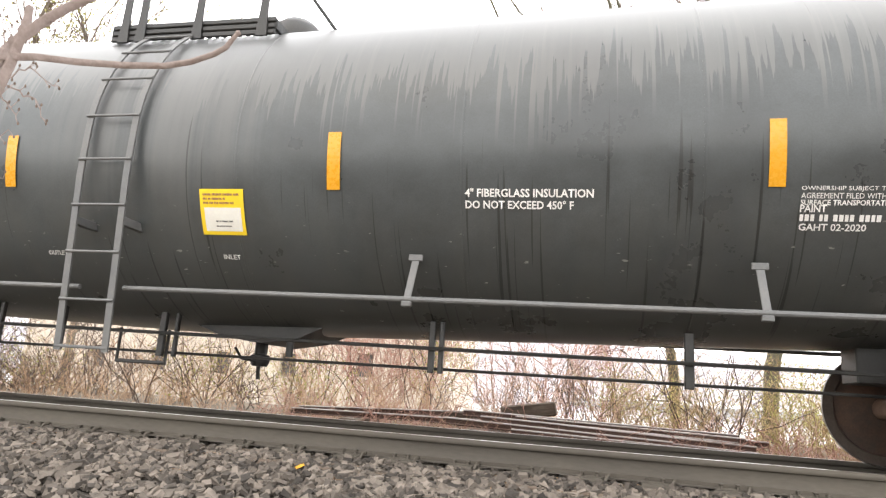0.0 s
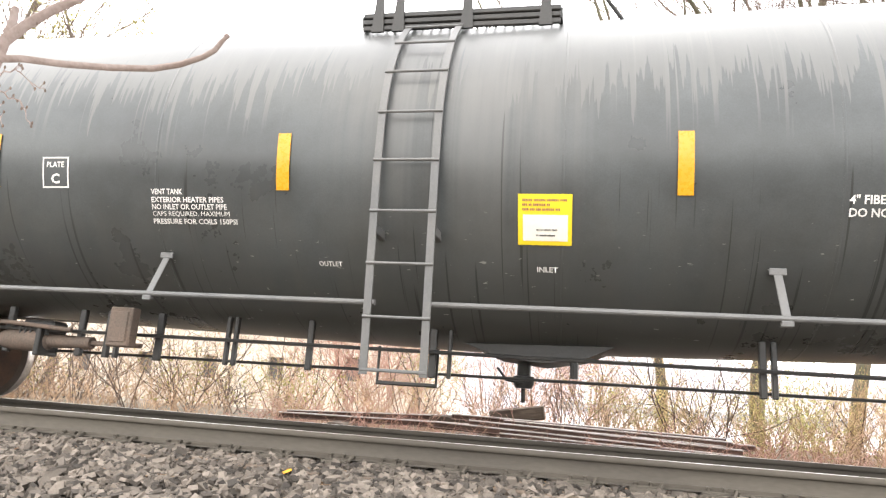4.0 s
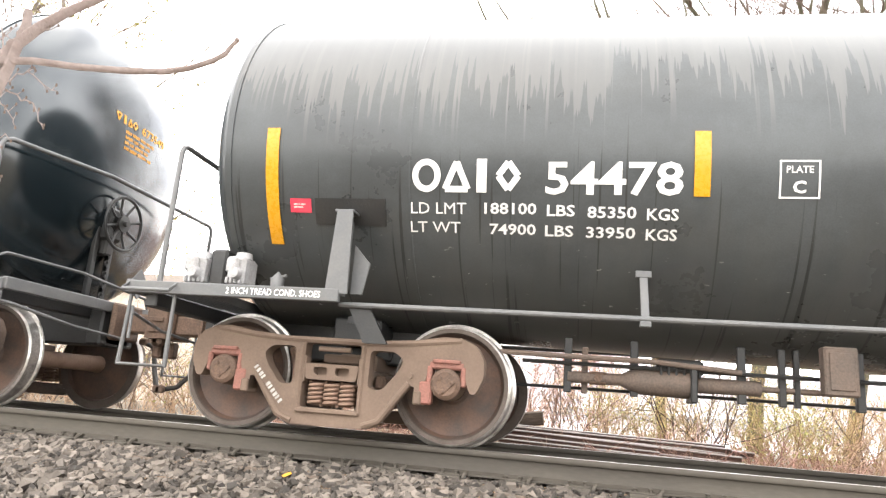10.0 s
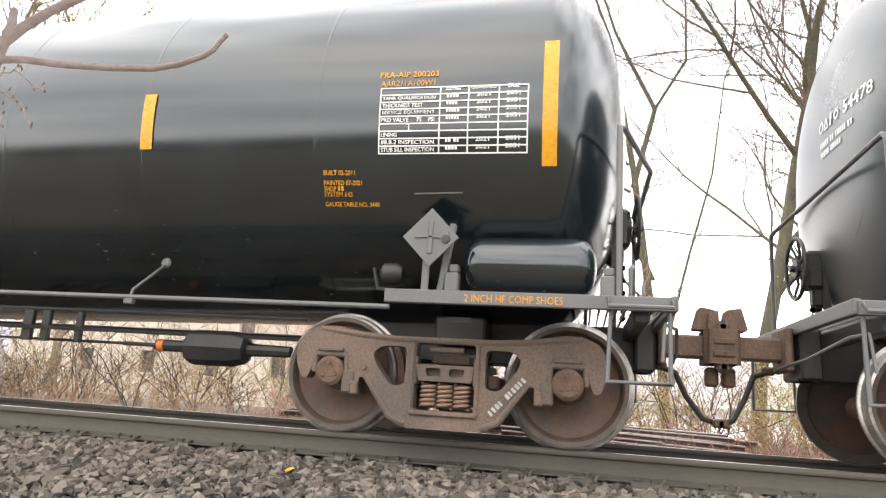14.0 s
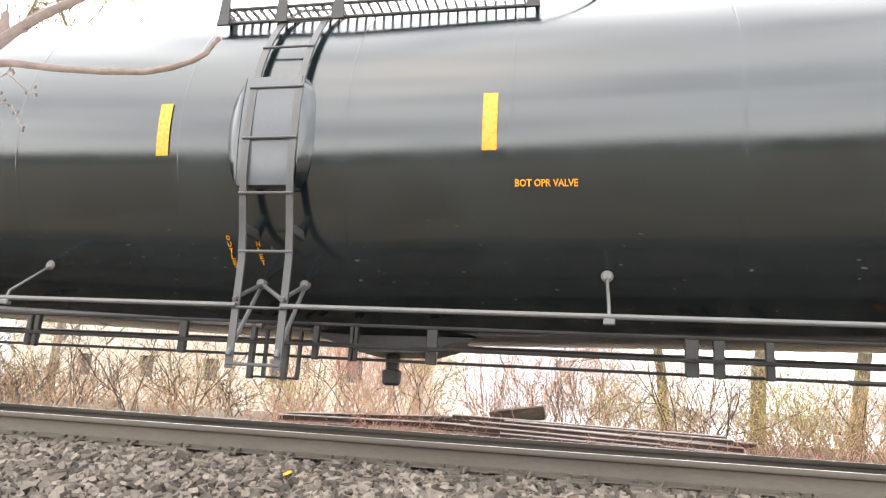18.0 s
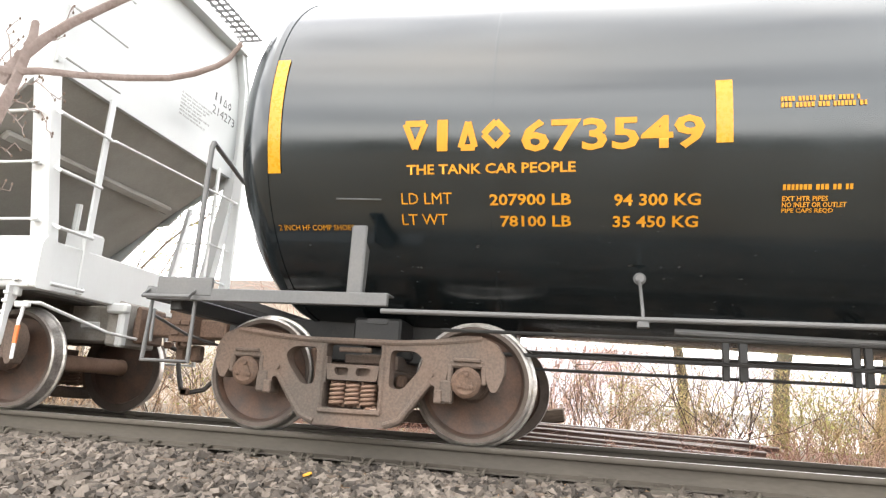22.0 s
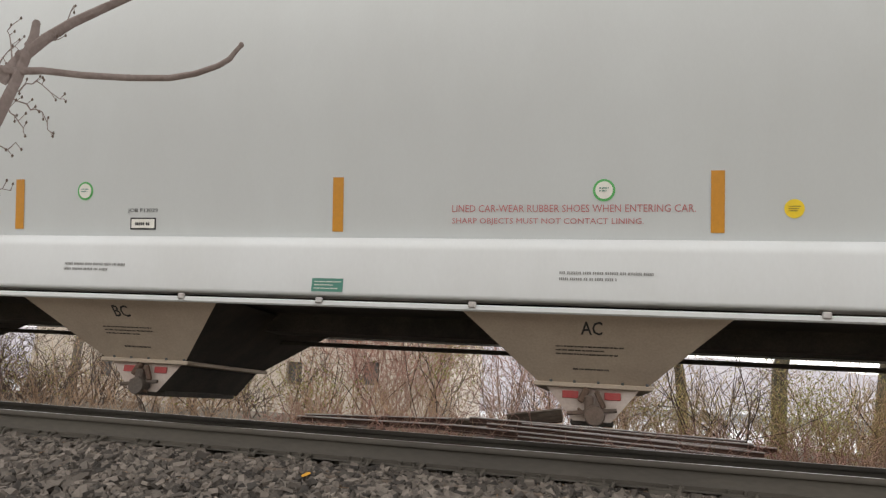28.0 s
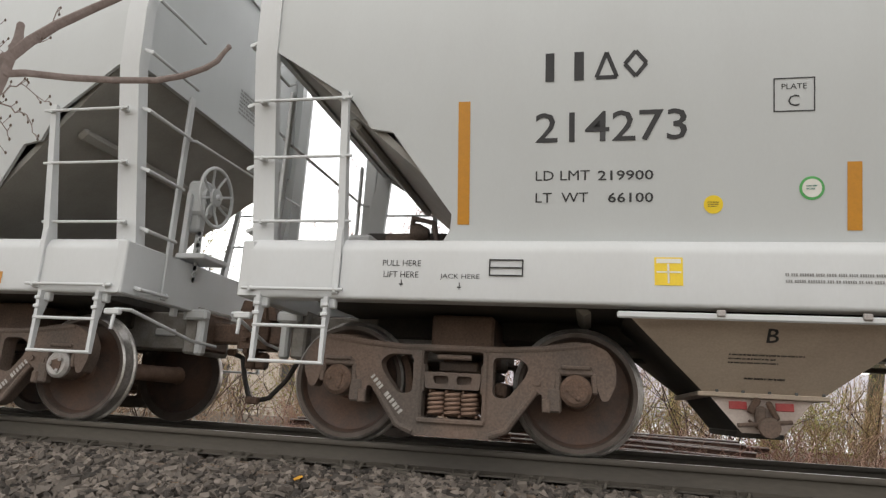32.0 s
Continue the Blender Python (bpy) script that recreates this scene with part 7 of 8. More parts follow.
def bay(car, x, name, seed):
    """One hopper bay with its outlet gate."""
    t, b, zt, zb = 0.96, 0.385, 1.0, 0.50
    yt, yb = 1.24, 0.70
    ring = lambda w, y, z: [(x - w, -y, z), (x + w, -y, z), (x + w, y, z), (x - w, y, z)]
    s = Shape().add(ring(t, yt, zt) + ring(b, yb, zb), [(4, 5, 1, 0), (5, 6, 2, 1), (6, 7, 3, 2), (7, 4, 0, 3)])
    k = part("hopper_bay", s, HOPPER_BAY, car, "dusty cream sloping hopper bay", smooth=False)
    # Faces turned along the car take the dark paint, which stands in for shade.
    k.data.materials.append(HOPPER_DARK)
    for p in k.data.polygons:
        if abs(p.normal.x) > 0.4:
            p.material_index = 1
    part("flange", Shape().box((x, 0, zb), (2 * b + 0.10, 2 * yb + 0.08, 0.035), 0.006), HOPPER_BAY, k)
    bolts = Shape()
    for i in range(5):
        bolts.box((x - b + 0.08 + 0.175 * i, -yb - 0.03, zb + 0.025), (0.022, 0.022, 0.02), 0.004)
    tagged(part("bolt", bolts, GREY_STEEL, k), kind="stuff")
    gate = Shape().prism([(x - 0.34, zb - 0.02), (x + 0.34, zb - 0.02), (x + 0.14, 0.24), (x - 0.14, 0.24)], -yb + 0.02, yb - 0.02, "xz")
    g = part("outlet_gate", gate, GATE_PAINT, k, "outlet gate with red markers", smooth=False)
    # The gate's slanting ends get the same painted shade as the bay's.
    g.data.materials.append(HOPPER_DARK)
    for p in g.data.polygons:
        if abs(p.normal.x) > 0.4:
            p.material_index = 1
    for dx in (-0.16, 0.15):
        part("marker", Shape().box((x + dx, -yb + 0.012, zb - 0.07), (0.12, 0.012, 0.055), 0.003), MARKER_RED, g, "red marker")
    part("capstan", Shape().lathe([(-yb - 0.12, 0.002), (-yb - 0.12, 0.07), (-yb - 0.09, 0.075), (-yb - 0.06, 0.045), (-yb + 0.02, 0.045)], 16, "y", (x + 0.02, 0, 0.285)).box((x - 0.02, -yb - 0.02, 0.36), (0.07, 0.08, 0.14), 0.015).tube([(x - 0.18, -yb - 0.05, 0.29), (x + 0.18, -yb - 0.05, 0.33)], 0.016, 8), GREY_CAST, g)
    part("locking_arm", Shape().box((x - 0.06, -yb - 0.02, 0.43), (0.05, 0.05, 0.12), 0.01, Matrix.Rotation(radians(30), 3, "Y")).box((x + 0.06, -yb - 0.03, 0.40), (0.04, 0.04, 0.14), 0.01, Matrix.Rotation(radians(-25), 3, "Y")).tube([(x - 0.10, -yb - 0.03, 0.33), (x - 0.02, -yb - 0.05, 0.26), (x + 0.08, -yb - 0.03, 0.24)], 0.012, 6), DARK_RUST, g, "rusty locking arms of the gate")
    part("slope_seal", Shape().box((x, 0, 0.23), (0.32, 1.2, 0.05), 0.01), HOPPER_DARK, g)
    face = lambda u, v: Vector((x + u, -(yb + (yt - yb) * (0.5 + v - zb) / (zt - zb)) - 0.006, 0.5 + v))
    if name:
        letters(k, name, 0.075 * len(name), 0.085, lambda u, v: face(u - 0.04 * len(name), v + 0.34), INK, 0.012)
        bars(k, -0.26, 0.20, 0.48, 0.075, 3, face, INK, seed, "", 0.6)
        bars(k, -0.14, 0.10, 0.27, 0.026, 1, face, INK, seed + 1, "", 0.55)


def hopper_end(car, e, brake, X=9.72):
    """Posts, ladders, end sill, slope sheet and steps at the end e."""
    L = 9.72
    W = 1.55
    s = Shape()
    s.box((e * (X - 0.03), 0, 1.24), (0.10, 2.78, 0.43), 0.01)
    part("end_sill", s, HOPPER_SILL, car, "pale grey end sill")
    part("end_sheet", Shape().add([(e * (X - 0.10), -half(z) + 0.03, z) for z in (2.98, 3.4, 4.2, 4.62)] + [(e * (X - 0.10), half(z) - 0.03, z) for z in (4.62, 4.2, 3.4, 2.98)] + [(e * (X - 0.15), -half(z) + 0.03, z) for z in (2.98, 3.4, 4.2, 4.62)] + [(e * (X - 0.15), half(z) - 0.03, z) for z in (4.62, 4.2, 3.4, 2.98)],
                                [(0, 1, 2, 3, 4, 5, 6, 7), (15, 14, 13, 12, 11, 10, 9, 8)] + [(i, (i + 1) % 8, 8 + (i + 1) % 8, 8 + i) for i in range(8)]), HOPPER_GREY, car, "upright grey end sheet")
    xa, za, xb, zb = X - 0.14, 3.02, X - 2.55, 0.98
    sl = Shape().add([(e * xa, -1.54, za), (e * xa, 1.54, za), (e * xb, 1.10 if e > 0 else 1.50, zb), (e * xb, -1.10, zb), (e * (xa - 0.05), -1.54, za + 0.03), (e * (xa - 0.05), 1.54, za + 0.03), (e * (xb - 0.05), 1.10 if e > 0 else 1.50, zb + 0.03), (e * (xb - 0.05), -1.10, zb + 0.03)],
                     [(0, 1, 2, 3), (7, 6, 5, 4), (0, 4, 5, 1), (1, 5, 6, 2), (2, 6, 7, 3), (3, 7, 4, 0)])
    slope = part("slope_sheet", sl, HOPPER_SLOPE, car, "sloping grimy end sheet with shade put into its grey", smooth=False)
    q = 0.26
    xm, zm = xa + (xb - xa) * q, za + (zb - za) * q
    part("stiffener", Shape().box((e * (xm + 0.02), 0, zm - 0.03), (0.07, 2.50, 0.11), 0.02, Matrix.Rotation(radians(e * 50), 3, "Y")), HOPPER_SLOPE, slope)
    for sy in (-1, 1):
        post = Shape().add([(e * (X + a), sy * (half(z) + b), z) for z in (1.03, 1.46, 2.2, 2.9, 3.4, 4.2, 4.6) for a, b in ((0.0, 0.02 if z > 1.4 else 0.14), (-0.18, 0.02 if z > 1.4 else 0.14), (-0.18, -0.05), (0.0, -0.10))],
                           [(4 * i + j, 4 * i + (j + 1) % 4, 4 * i + 4 + (j + 1) % 4, 4 * i + 4 + j) for i in range(6) for j in range(4)] + [(3, 2, 1, 0), (24, 25, 26, 27)])
        part("corner_post", post, HOPPER_SILL, car, "pale grey corner post")
        lad = part("side_ladder", Shape().box((e * (L - 0.77), sy * (half(1.6) + 0.10), 1.30), (0.05, 0.05, 0.5), 0.006), HOPPER_SILL, car, "pale grey side ladder")
        part("stile", Shape().add([(e * (L - 0.80 + a), sy * (half(z) + b), z) for z in (1.06, 1.46, 2.58) for a, b in ((0, 0.13 if z < 1.5 else 0.07), (0.055, 0.13 if z < 1.5 else 0.07), (0.055, 0.03), (0, 0.03))],
                                   [(4 * i + j, 4 * i + (j + 1) % 4, 4 * i + 4 + (j + 1) % 4, 4 * i + 4 + j) for i in range(2) for j in range(4)] + [(3, 2, 1, 0), (8, 9, 10, 11)]), HOPPER_SILL, lad)
        for z in (1.08, 1.61, 2.09, 2.52):
            y = sy * (half(max(z, 1.46)) + (0.17 if z < 1.4 else 0.09))
            rung = Shape().tube([(e * (L - 0.84), y, z), (e * (X - 0.04), y, z)], 0.0125, 8)
            for x in (L - 0.775, X - 0.10):
                rung.box((e * x, y - sy * 0.03, z), (0.055, 0.075, 0.024), 0.006).lathe([(-0.018, 0.002), (-0.018, 0.014), (0.0, 0.014), (0.018, 0.014), (0.018, 0.002)], 8, "z", (e * x, y, z))
            part("rung", rung, HOPPER_SILL, lad)
        st = Shape()
        for dx in (L - X - 0.71, -0.17):
            x = e * (X + dx)
            st.prism([(sy * 1.412, 1.03), (sy * 1.29, 1.03), (sy * 1.36, 0.80), (sy * 1.375, 0.54), (sy * 1.412, 0.54)], x - 0.015, x + 0.015, "yz")
            for z in (0.90, 0.97):
                st.box((x, sy * 1.412, z), (0.055, 0.03, 0.028), 0.006)
            st.box((e * (X + dx), sy * 1.34, 1.0), (0.12, 0.06, 0.10), 0.01)
        for z in (0.55, 0.81):
            st.tube([(e * (L - 0.73), sy * 1.405, z), (e * (X - 0.15), sy * 1.405, z)], 0.013, 8)
        part("sill_step", st, HOPPER_SILL, car, "pale grey sill step")
    el = part("end_ladder", Shape().box((e * (X + 0.02), -0.85, 2.0), (0.03, 0.07, 1.9), 0.006), HOPPER_SILL, car, "pale grey end ladder")
    for i in range(7):
        z, y = 1.08 + 0.487 * i, half(max(1.08 + 0.487 * i, 1.46)) - 0.03
        part("rung", Shape().tube([(e * (X - 0.01), -y, z + 0.03), (e * (X + 0.07), -y, z), (e * (X + 0.07), -0.85, z), (e * (X + 0.02), -0.82, z + 0.03)], 0.0125, 8), HOPPER_SILL, el)
    part("end_handhold", Shape().tube([(e * (X + 0.02), -0.85, 2.54), (e * (X + 0.09), -0.80, 2.54), (e * (X + 0.11), 1.40, 2.60), (e * (X + 0.04), 1.45, 2.60)], 0.0125, 8), HOPPER_SILL, el)
    far = part("end_ladder", Shape().box((e * (X + 0.02), 1.05, 2.0), (0.03, 0.055, 1.9), 0.006).box((e * (X + 0.05), 1.47, 2.53), (0.14, 0.05, 3.04), 0.01), HOPPER_SILL, car, "pale grey end ladder")
    for z in (1.15, 1.56, 1.98):
        part("rung", Shape().tube([(e * (X + 0.05), 1.02, z), (e * (X + 0.05), 1.52, z)], 0.0125, 8), HOPPER_SILL, far)
    dr = Shape().box((e * (X - 0.85), 0, 0.86), (1.7, 0.36, 0.36), 0.015).box((e * (X - 0.02), 0, 0.86), (0.14, 0.60, 0.44), 0.02)
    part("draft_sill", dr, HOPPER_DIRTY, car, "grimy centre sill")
    part("striker", Shape().box((e * (X + 0.10), -0.30, 0.84), (0.08, 0.10, 0.42), 0.02).box((e * (X + 0.06), -0.34, 1.0), (0.22, 0.10, 0.10), 0.02), HOPPER_SILL, car)
    part("key_slot", Shape().box((e * (X - 0.35), -0.20, 0.84), (0.22, 0.03, 0.07), 0.012), HOPPER_SILL, car)
    part("uncoupling_lever", Shape().tube([(e * (X - 0.02), -1.38, 0.74), (e * (X - 0.02), -1.36, 0.90), (e * (X + 0.08), -1.30, 0.90), (e * (X + 0.16), -0.55, 0.74), (e * (X + 0.20), -0.20, 0.72)], 0.014, 8), HOPPER_SILL, car, "bent pale uncoupling lever")
    if X < L:
        grip = part("lever_handle", Shape().box((e * (X - 0.02), -1.385, 0.60), (0.034, 0.016, 0.34), 0.005), HOPPER_SILL, car, "flat pale lever handle with a red-orange band")
        part("band", Shape().box((e * (X - 0.02), -1.385, 0.63), (0.037, 0.020, 0.15), 0.003), ORANGE_BAND, grip, "red-orange painted band")
    part("lever_bracket", Shape().box((e * (X - 0.04), -1.36, 0.88), (0.14, 0.05, 0.05), 0.01), HOPPER_SILL, car)
    coupler(car, e, L - 0.1, L + 0.52)
    if e < 0:
        part("end_reservoir", Shape().lathe([(e * (X - 0.30), 0.002), (e * (X - 0.31), 0.18), (e * (X - 0.38), 0.29), (e * (X - 1.18), 0.29), (e * (X - 1.25), 0.18), (e * (X - 1.26), 0.002)], 24, "x", (0, 0.45, 1.70)), HOPPER_DARK, car, "dark air reservoir under the slope sheet")
        part("end_valve", Shape().box((e * (X - 1.02), -0.55, 1.60), (0.30, 0.22, 0.22), 0.03).box((e * (X - 0.80), -0.55, 1.56), (0.14, 0.16, 0.16), 0.02).box((e * (X - 0.52), -0.50, 1.55), (0.30, 0.30, 0.18), 0.03).lathe([(e * (X - 1.25), 0.04), (e * (X - 1.16), 0.09), (e * (X - 1.10), 0.09)], 12, "x", (0, -0.6, 1.72)).tube([(e * (X - 1.10), -0.62, 1.68), (e * (X - 1.12), -0.65, 1.84), (e * (X - 1.30), -0.65, 1.80), (e * (X - 1.36), -0.65, 1.52)], 0.022, 8), GREY_CAST, car, "grimy brake valve with a bent pipe")
    if brake:
        brake_wheel(car, e * (X + 0.15), -0.45, 2.11, e, HOPPER_SILL, 0.28)
        part("brake_step", Shape().box((e * (X + 0.08), -0.43, 1.50), (0.30, 0.42, 0.05), 0.01), HOPPER_SILL, car)
    else:
        part("air_gear", Shape().box((e * (X - 0.55), -0.25, 1.62), (0.25, 0.3, 0.3), 0.03), HOPPER_SILL, car, "brake valve gear under the slope sheet")
        part("air_gear", Shape().box((e * (X - 0.95), 0.2, 1.58), (0.3, 0.3, 0.24), 0.04), HOPPER_SILL, car, "brake valve gear under the slope sheet")
        if e > 0:
            part("inner_pipe", Shape().tube([(e * (X - 0.75), -0.2, 1.5), (e * (X - 0.75), -0.2, 2.1)], 0.035, 8), HOPPER_SILL, car)


def hopper(label, cx, written, brake_right):
    car = thing("covered_hopper", label, "hopper car", pose(cx, MID, 0), group="cars of the freight train")
    L, X = 9.42, 9.42
    zs = [1.46, 1.9, 2.4, 2.9, 3.15, 3.4, 3.8, 4.2, 4.62]
    for sy in (-1, 1):
        side = Shape()
        loop = [(-X - 0.2, 2.985), (-X + 0.51, 2.54), (-X + 0.66, 2.32), (-X + 0.83, 2.29), (-X + 1.29, 1.68), (-X + 1.28, 1.57), (-X + 1.23, 1.49), (-X + 1.16, 1.46)]
        outline = loop + [(-x, z) for x, z in loop[::-1]]
        full = outline + [(X + 0.2, 3.4), (X + 0.2, 4.62), (-X - 0.2, 4.62), (-X - 0.2, 3.4)]
        bm = bmesh.new()
        vs = [bm.verts.new((x, 0, z)) for x, z in full]
        for i in range(len(vs)):
            bm.edges.new((vs[i], vs[(i + 1) % len(vs)]))
        bmesh.ops.triangle_fill(bm, edges=bm.edges[:], use_beauty=True, use_dissolve=False)
        for z in zs[1:-1]:
            bmesh.ops.bisect_plane(bm, geom=bm.verts[:] + bm.edges[:] + bm.faces[:], plane_co=(0, 0, z), plane_no=(0, 0, 1))
        made = bmesh.ops.extrude_face_region(bm, geom=bm.faces[:])
        moved = {g for g in made["geom"] if isinstance(g, bmesh.types.BMVert)}
        for v in bm.verts:
            v.co.y = sy * (half(v.co.z) - (0.03 if v in moved else 0.0))
        bm.verts.index_update()
        side.add([v.co for v in bm.verts], [tuple(v.index for v in f.verts) for f in bm.faces])
        bm.free()
        part("side_sheet", side, HOPPER_GREY, car, "smooth light grey side sheet")
        prof = rounded([(sy * 1.20, 1.02), (sy * 1.392, 1.02), (sy * 1.392, 1.40), (sy * 1.345, 1.475), (sy * 1.255, 1.485)], 0.03, 4)
        part("side_sill", Shape().prism(prof, -9.67, 9.67, "yz"), HOPPER_SILL, car, "pale grey side sill")
        part("lower_rail", Shape().box((0, sy * 1.36, 0.965), (13.9, 0.035, 0.045), 0.01), HOPPER_SILL, car, "thin pale rail below the sill")
        clips = Shape()
        for x in (-6.3, -5.45, -3.4, -1.15, 0.0, 1.15, 3.4, 5.55, 6.45):
            clips.box((x, sy * 1.38, 0.985), (0.055, 0.03, 0.045), 0.008)
        tagged(part("clip", clips, CAP_GREY, car), kind="stuff")
    roof = Shape().prism([(-1.32, 4.60), (1.32, 4.60), (0.9, 4.72), (0, 4.76), (-0.9, 4.72)], -9.65, 9.65, "yz")
    part("roof", roof, HOPPER_GREY, car, "low grey roof")
    walkway = Shape()
    for i in range(60):
        walkway.box((-9.9 + 0.3356 * i, -0.75, 4.86), (0.30, 0.5, 0.03), 0.004)
    for e in (-1, 1):
        for k in range(24):
            walkway.box((e * 9.58, -1.35 + 0.12 * k, 4.90), (0.34, 0.014, 0.04), 0.003)
        for k in range(4):
            walkway.box((e * (9.43 + 0.1 * k), 0, 4.90), (0.014, 2.76, 0.04), 0.003)
    part("roof_walk", walkway, GREY_STEEL, car, "grating roof walkway")
    # The underframe's near black includes the shade below the body.
    part("underframe", Shape().box((0, 0, 1.13), (18.4, 2.36, 0.20), 0.02).box((0, 0, 0.985), (18.0, 0.42, 0.25), 0.02), HOPPER_DARK, car, "dark grimy underframe with shade in its colour")
    for e in (-1, 1):
        part("body_bolster", Shape().box((e * 8.11, 0, 0.86), (0.5, 1.5, 0.30), 0.02).box((e * 8.11, 0, 0.68), (0.5, 0.5, 0.12), 0.02), DARK_RUST, car)
        truck(car, e * 8.11, GREY_CAST, GREY_CAST, CAP_GREY if e > 0 or not written else DARK_RUST, SPRING_TAN)
        hopper_end(car, e, brake_right and e > 0, 9.60 if written and e > 0 else 9.72)
    for x, n, sd in ((5.93, "A", 1), (1.97, "AC", 3), (-1.87, "BC", 5), (-5.93, "B", 7)):
        bay(car, x, n if written else "", 60 + sd)
    part("train_line", Shape().tube([(-7.2, 0.4, 0.80), (7.2, 0.4, 0.80)], 0.022, 8), HOPPER_DARK, car, "air pipe under the car")
    return car


worn_hopper = hopper("light grey covered hopper car with dark lettering", -40.10, True, False)
next_hopper = hopper("light grey covered hopper car with a brake wheel", -60.59, False, True)


def hopper_writing():
    c = worn_hopper
    o = 40.04
    for x, z0, z1 in ((-37.25, 1.54, 1.955), (-34.565, 1.58, 2.005), (-42.94, 1.545, 1.965), (-39.99, 1.535, 1.945), (-45.49, 1.565, 2.005), (-48.08, 1.605, 2.49), (-32.02, 1.62, 2.505)):
        patches(c, "reflective_strip", [(0, 0, 0.088, z1 - z0)], flat(x + o - 0.044, z0), ORANGE_TAPE, "orange-brown reflective strip", 4)
    owner_mark(c, "bbvx", ((0, 0.15), (0.20, 0.16), (0.385, 0.17), (0.58, 0.175)), 0.20, 0.028, flat(-47.535 + o, 2.605), INK, "dark owner's mark")
    letters(c, "214273", 1.035, 0.212, flat(-47.56 + o, 2.175), INK, 0.006, "large dark car number")
    for text, x, w, z in (("LD LMT", -47.555, 0.38, 1.912), ("219900", -47.12, 0.375, 1.908), ("LT  WT", -47.555, 0.37, 1.758), ("66100", -47.05, 0.305, 1.755)):
        letters(c, text, w, 0.068, flat(x + o, z), INK, 0.012)
    box = [(0, 0, 0.255, 0.008), (0, 0.215, 0.255, 0.008), (0, 0, 0.008, 0.22), (0.247, 0, 0.008, 0.22)]
    patches(c, "lettering", box, flat(-45.98 + o, 2.337), INK, "dark plate-size box", 1)
    letters(c, "PLATE", 0.155, 0.036, flat(-45.93 + o, 2.485), INK, 0.0)
    letters(c, "C", 0.07, 0.075, flat(-45.89 + o, 2.372), INK, 0.0)
    for text, w, z in (("EXW  10-8  H   8-5", 0.60, 2.93), ("EW      8-8  H  15-1", 0.595, 2.835), ("CU FT 6241", 0.37, 2.745), ("EXTERIOR PAINT", 0.555, 2.565), ("PLT  442  08-14", 0.50, 2.37), ("INTERIOR LINING", 0.565, 2.285), ("PLT  117     8-14", 0.53, 2.092)):
        letters(c, text, w, 0.052, flat(-33.857 + o + 0.05 * (z - 2.09), z), INK, 0.008)
    for z, w in ((2.468, 0.68), (2.185, 0.87)):
        bars(c, 0, 0, w, 0.06, 1, flat(-33.857 + o + 0.05 * (z - 2.09), z), INK, int(z * 10), "", 0.36)
    panel = patches(c, "data_panel", [(0, 0, 0.44, 0.305)], flat(-34.455 + o, 1.65), PAPER, "black and white data panel", 2)
    patches(panel, "panel_field", [(0.028, 0.075, 0.205, 0.205), (0.255, 0.075, 0.16, 0.205), (0.028, 0.02, 0.385, 0.035)], flat(-34.455 + o, 1.65), SIGN_BLACK, "", 2, 0.003)
    bars(panel, 0.07, 0.20, 0.13, 0.055, 2, flat(-34.455 + o, 1.65), PAPER, 71, "", 0.35, 0.006)
    bars(panel, 0.04, 0.03, 0.13, 0.02, 1, flat(-34.455 + o, 1.65), PAPER, 72, "", 0.1, 0.006)

    def disc(x, z, r, material, label, ring=None):
        s = Shape()
        pts = [(r * math.cos(2 * math.pi * i / 28), r * math.sin(2 * math.pi * i / 28)) for i in range(28)]
        s.add([flat(x + o, z, 0.004)(u, v) for u, v in pts], [tuple(range(28))])
        k = part("round_label", s, material, c, label, smooth=False, fix=False)
        if ring:
            s = Shape().add([flat(x + o, z, 0.007)(u * 0.78, v * 0.78) for u, v in pts], [tuple(range(28))])
            part("label_field", s, ring, k, smooth=False, fix=False)
            bars(k, -r * 0.45, -r * 0.2, r * 0.9, r * 0.5, 2, flat(x + o, z, 0.010), TEAL, int(abs(x) * 7), "", 0.5)
        else:
            bars(k, -r * 0.6, -r * 0.35, r * 1.2, r * 0.7, 3, flat(x + o, z, 0.007), INK, int(abs(x) * 5), "", 0.6)
    for x, z in ((-33.837, 1.888), (-38.0, 1.83), (-42.275, 1.86), (-45.745, 1.838)):
        disc(x, z, 0.077, GREEN, "round white label with a green ring", PAPER)
    for x, z in ((-33.715, 1.744), (-36.775, 1.70), (-43.21, 1.688), (-46.355, 1.737)):
        disc(x, z, 0.062, YELLOW_SIGN, "round yellow label")
    letters(c, "JOB F13029", 0.285, 0.040, flat(-41.855 + o, 1.675), INK, 0.0)
    lab = patches(c, "notice", [(0, 0, 0.242, 0.097)], flat(-41.828 + o, 1.543), INK, "small black-framed label", 1)
    patches(lab, "notice_panel", [(0.012, 0.012, 0.218, 0.073)], flat(-41.828 + o, 1.543), PAPER, "", 1, 0.003)
    bars(lab, 0.05, 0.03, 0.15, 0.03, 1, flat(-41.828 + o, 1.543), INK, 75, "", 0.2, 0.006)
    letters(c, "LINED CAR-WEAR RUBBER SHOES WHEN ENTERING CAR.", 1.70, 0.052, flat(-39.09 + o, 1.68), RED_INK, 0.0)
    letters(c, "SHARP OBJECTS MUST NOT CONTACT LINING.", 1.36, 0.052, flat(-39.09 + o, 1.586), RED_INK, 0.0)
    for x, w, z in ((-34.465, 0.65, 1.262), (-38.293, 0.62, 1.20), (-42.30, 0.58, 1.20), (-45.95, 0.60, 1.22)):
        bars(c, 0, 0, w, 0.085, 2, sill_at(x + o, z - 0.04), FAINT_INK, int(-x * 3), "small grey lettering", 0.55)
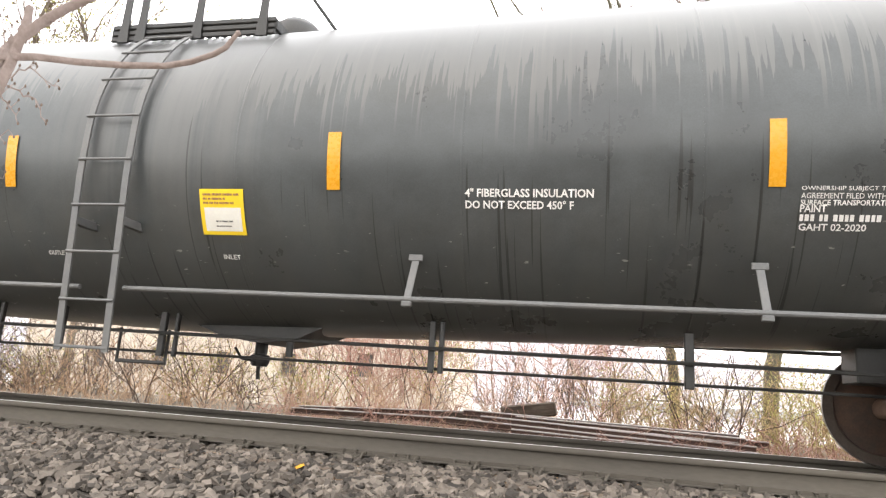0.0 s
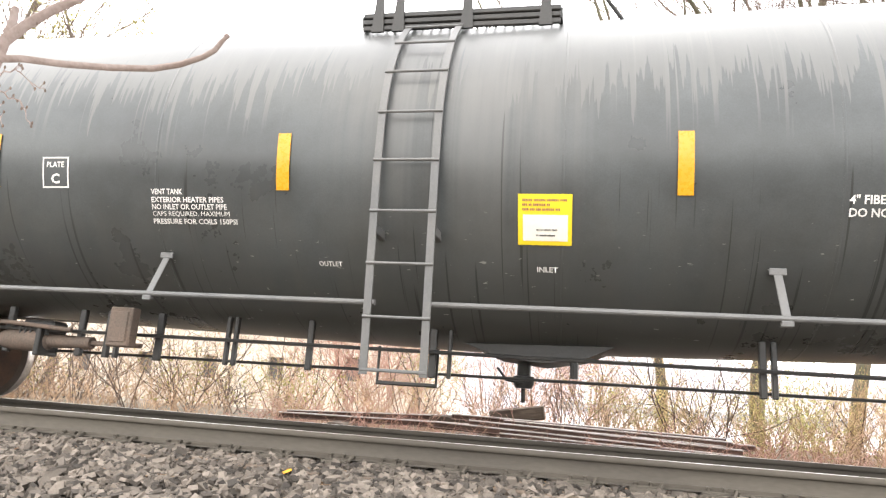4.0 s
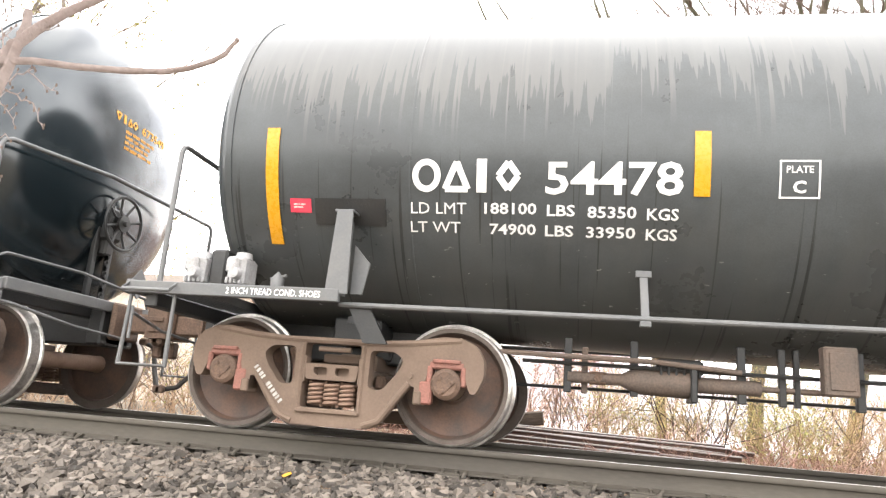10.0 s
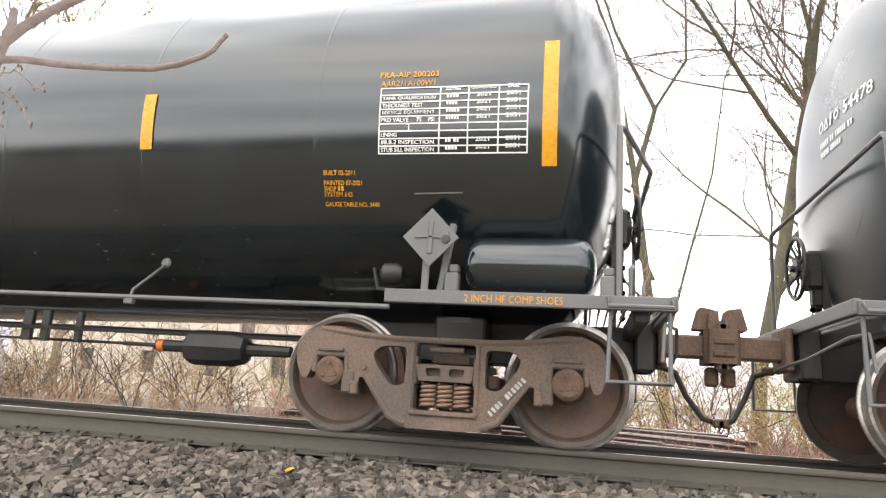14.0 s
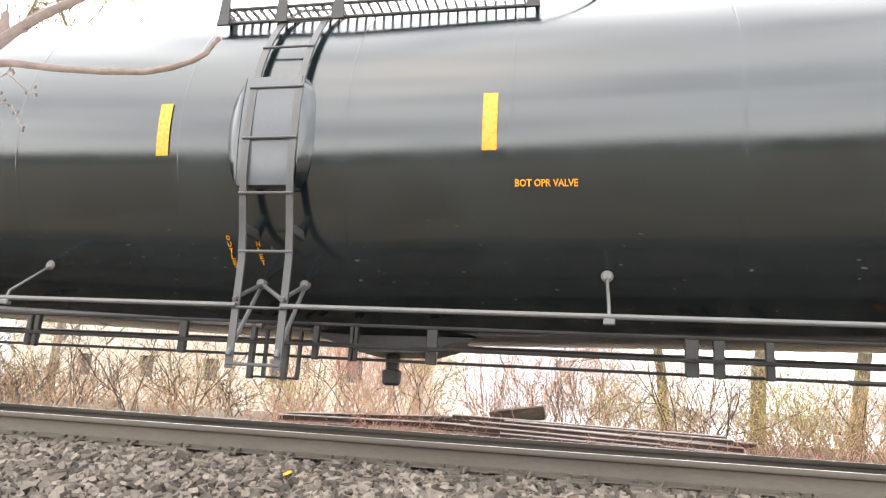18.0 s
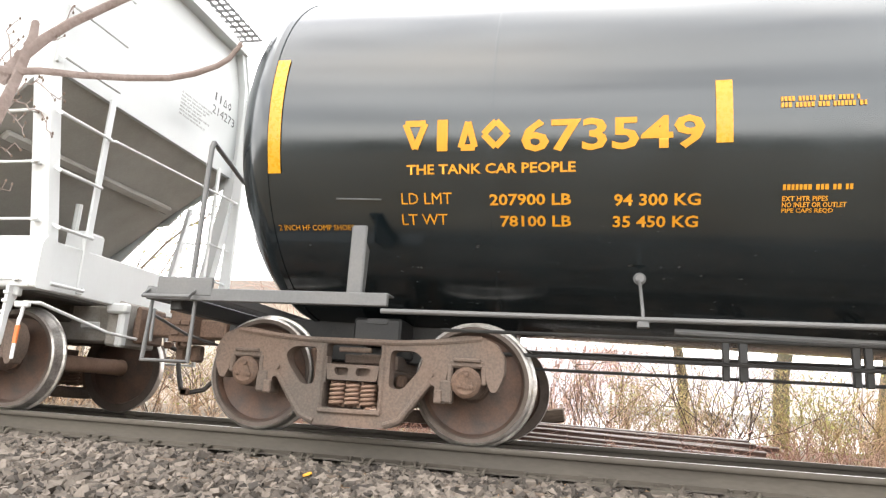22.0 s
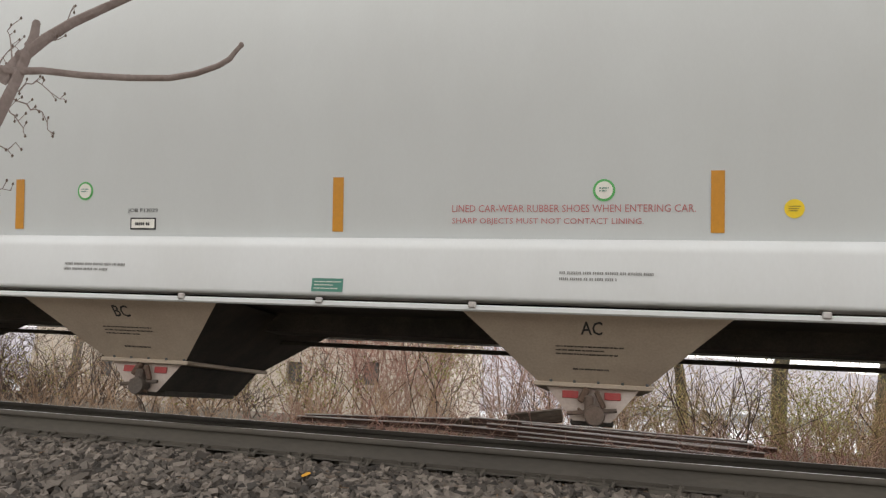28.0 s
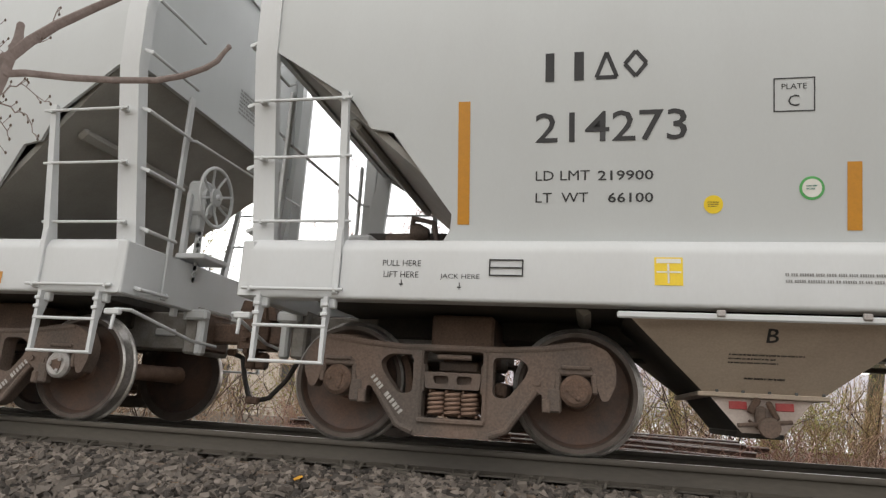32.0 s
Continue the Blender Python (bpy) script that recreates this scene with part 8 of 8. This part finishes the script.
    letters(c, "HAND BRAKE APPLIES ONLY", 0.75, 0.045, sill_at(-33.007 + o, 1.243), INK, -0.004)
    letters(c, "ON B END TRUCK", 0.45, 0.045, sill_at(-33.007 + o, 1.175), INK, -0.004)
    for x, s in ((-31.73, 1), (-48.64, 1)):
        letters(c, "PULL HERE", 0.285, 0.044, sill_at(x + o, 1.268), INK, -0.004)
        letters(c, "LIFT HERE", 0.26, 0.044, sill_at(x + 0.012 + o, 1.185), INK, -0.004)
        patches(c, "lettering", [(0, 0, 0.006, 0.05), (-0.012, 0.012, 0.03, 0.008)], sill_at(x + 0.145 + o, 1.12), INK)
    for x in (-32.161, -48.21):
        letters(c, "JACK HERE", 0.285, 0.044, sill_at(x + o, 1.19 if x > -40 else 1.172), INK, -0.004)
        patches(c, "lettering", [(0, 0, 0.006, 0.05), (-0.012, 0.012, 0.03, 0.008)], sill_at(x + 0.14 + o, 1.12 if x > -40 else 1.105), INK)
    for x in (-33.69, -46.75):
        y = patches(c, "notice", [(0, 0, 0.18, 0.19)], sill_at(x + o, 1.16), YELLOW_SIGN, "yellow and white notice", 1)
        patches(y, "notice_panel", [(0.012, 0.15, 0.156, 0.03), (0.082, 0.015, 0.012, 0.13), (0.012, 0.085, 0.156, 0.01)], sill_at(x + o, 1.16), PAPER, "", 1, 0.003)
    g = patches(c, "notice", [(0, 0, 0.247, 0.10)], sill_at(-40.105 + o, 1.048), TEAL, "dull green notice plate", 1)
    bars(g, 0.02, 0.012, 0.21, 0.075, 3, sill_at(-40.105 + o, 1.048), PAPER, 81, "", 0.7, 0.003)
    part("routing_board", Shape().box((-33.2 + o, -1.40, 1.135), (0.235, 0.02, 0.065), 0.006), CAP_GREY, c, "small grey routing board")
    rack = Shape()
    for z in (1.21, 1.265, 1.32):
        rack.box((-47.74 + o, -1.40, z), (0.235, 0.012, 0.008), 0.002)
    rack.box((-47.855 + o, -1.40, 1.265), (0.008, 0.012, 0.12), 0.002).box((-47.625 + o, -1.40, 1.265), (0.008, 0.012, 0.12), 0.002)
    part("card_rack", rack, INK, c, "wire card holder")
    patches(next_hopper, "reflective_strip", [(0, 0, 0.30, 0.10)], sill_at(8.3, 1.08), ORANGE_TAPE, "orange-brown reflective strip", 1)
    endface = lambda u, v: Vector((9.625, u, v))
    for c2 in (worn_hopper, next_hopper):
        bars(c2, 0.12, 3.25, 0.62, 0.30, 7, endface, FAINT_INK, 91, "small dark lettering on the car end", 0.4)


def end_writing():
    """The owner's mark and the number on the upright end of the hopper."""
    face = lambda u, v: Vector((9.626, 0.72 + u, 3.55 + v))
    owner_mark(worn_hopper, "bbvx", ((0, 0.075), (0.105, 0.075), (0.205, 0.085), (0.31, 0.08)), 0.11, 0.016, lambda u, v: face(u, v + 0.17), INK, "dark owner's mark")
    letters(worn_hopper, "214273", 0.50, 0.11, face, INK, 0.0, "dark car number on the car end")


hopper_writing()
end_writing()


# ---- everything that moves ----
def motions():
    times, travel = [t for t, _ in TRAVEL], [s for _, s in TRAVEL]

    def gone(t):
        """How far the train has come: a smooth curve through the known distances."""
        i = max(0, min(len(times) - 2, sum(1 for k in times if k <= t) - 1))
        slope = lambda k: (travel[min(k + 1, len(times) - 1)] - travel[max(k - 1, 0)]) / (times[min(k + 1, len(times) - 1)] - times[max(k - 1, 0)])
        h = times[i + 1] - times[i]
        u = (t - times[i]) / h
        return (2 * u ** 3 - 3 * u * u + 1) * travel[i] + (u ** 3 - 2 * u * u + u) * h * slope(i) + (3 * u * u - 2 * u ** 3) * travel[i + 1] + (u ** 3 - u * u) * h * slope(i + 1)
    rows = [round(0.2 * k, 2) for k in range(161)]
    for car in (worn_tanker, gloss_tanker, worn_hopper, next_hopper):
        x = car.location.x
        walk(car, [(t, pose(x + gone(t), MID, 0)) for t in rows])
    for axle, x in AXLES:
        walk(axle, [(t, pose(x, 0, 0.457, 0, math.degrees(gone(t) / 0.457), 0)) for t in rows])


motions()
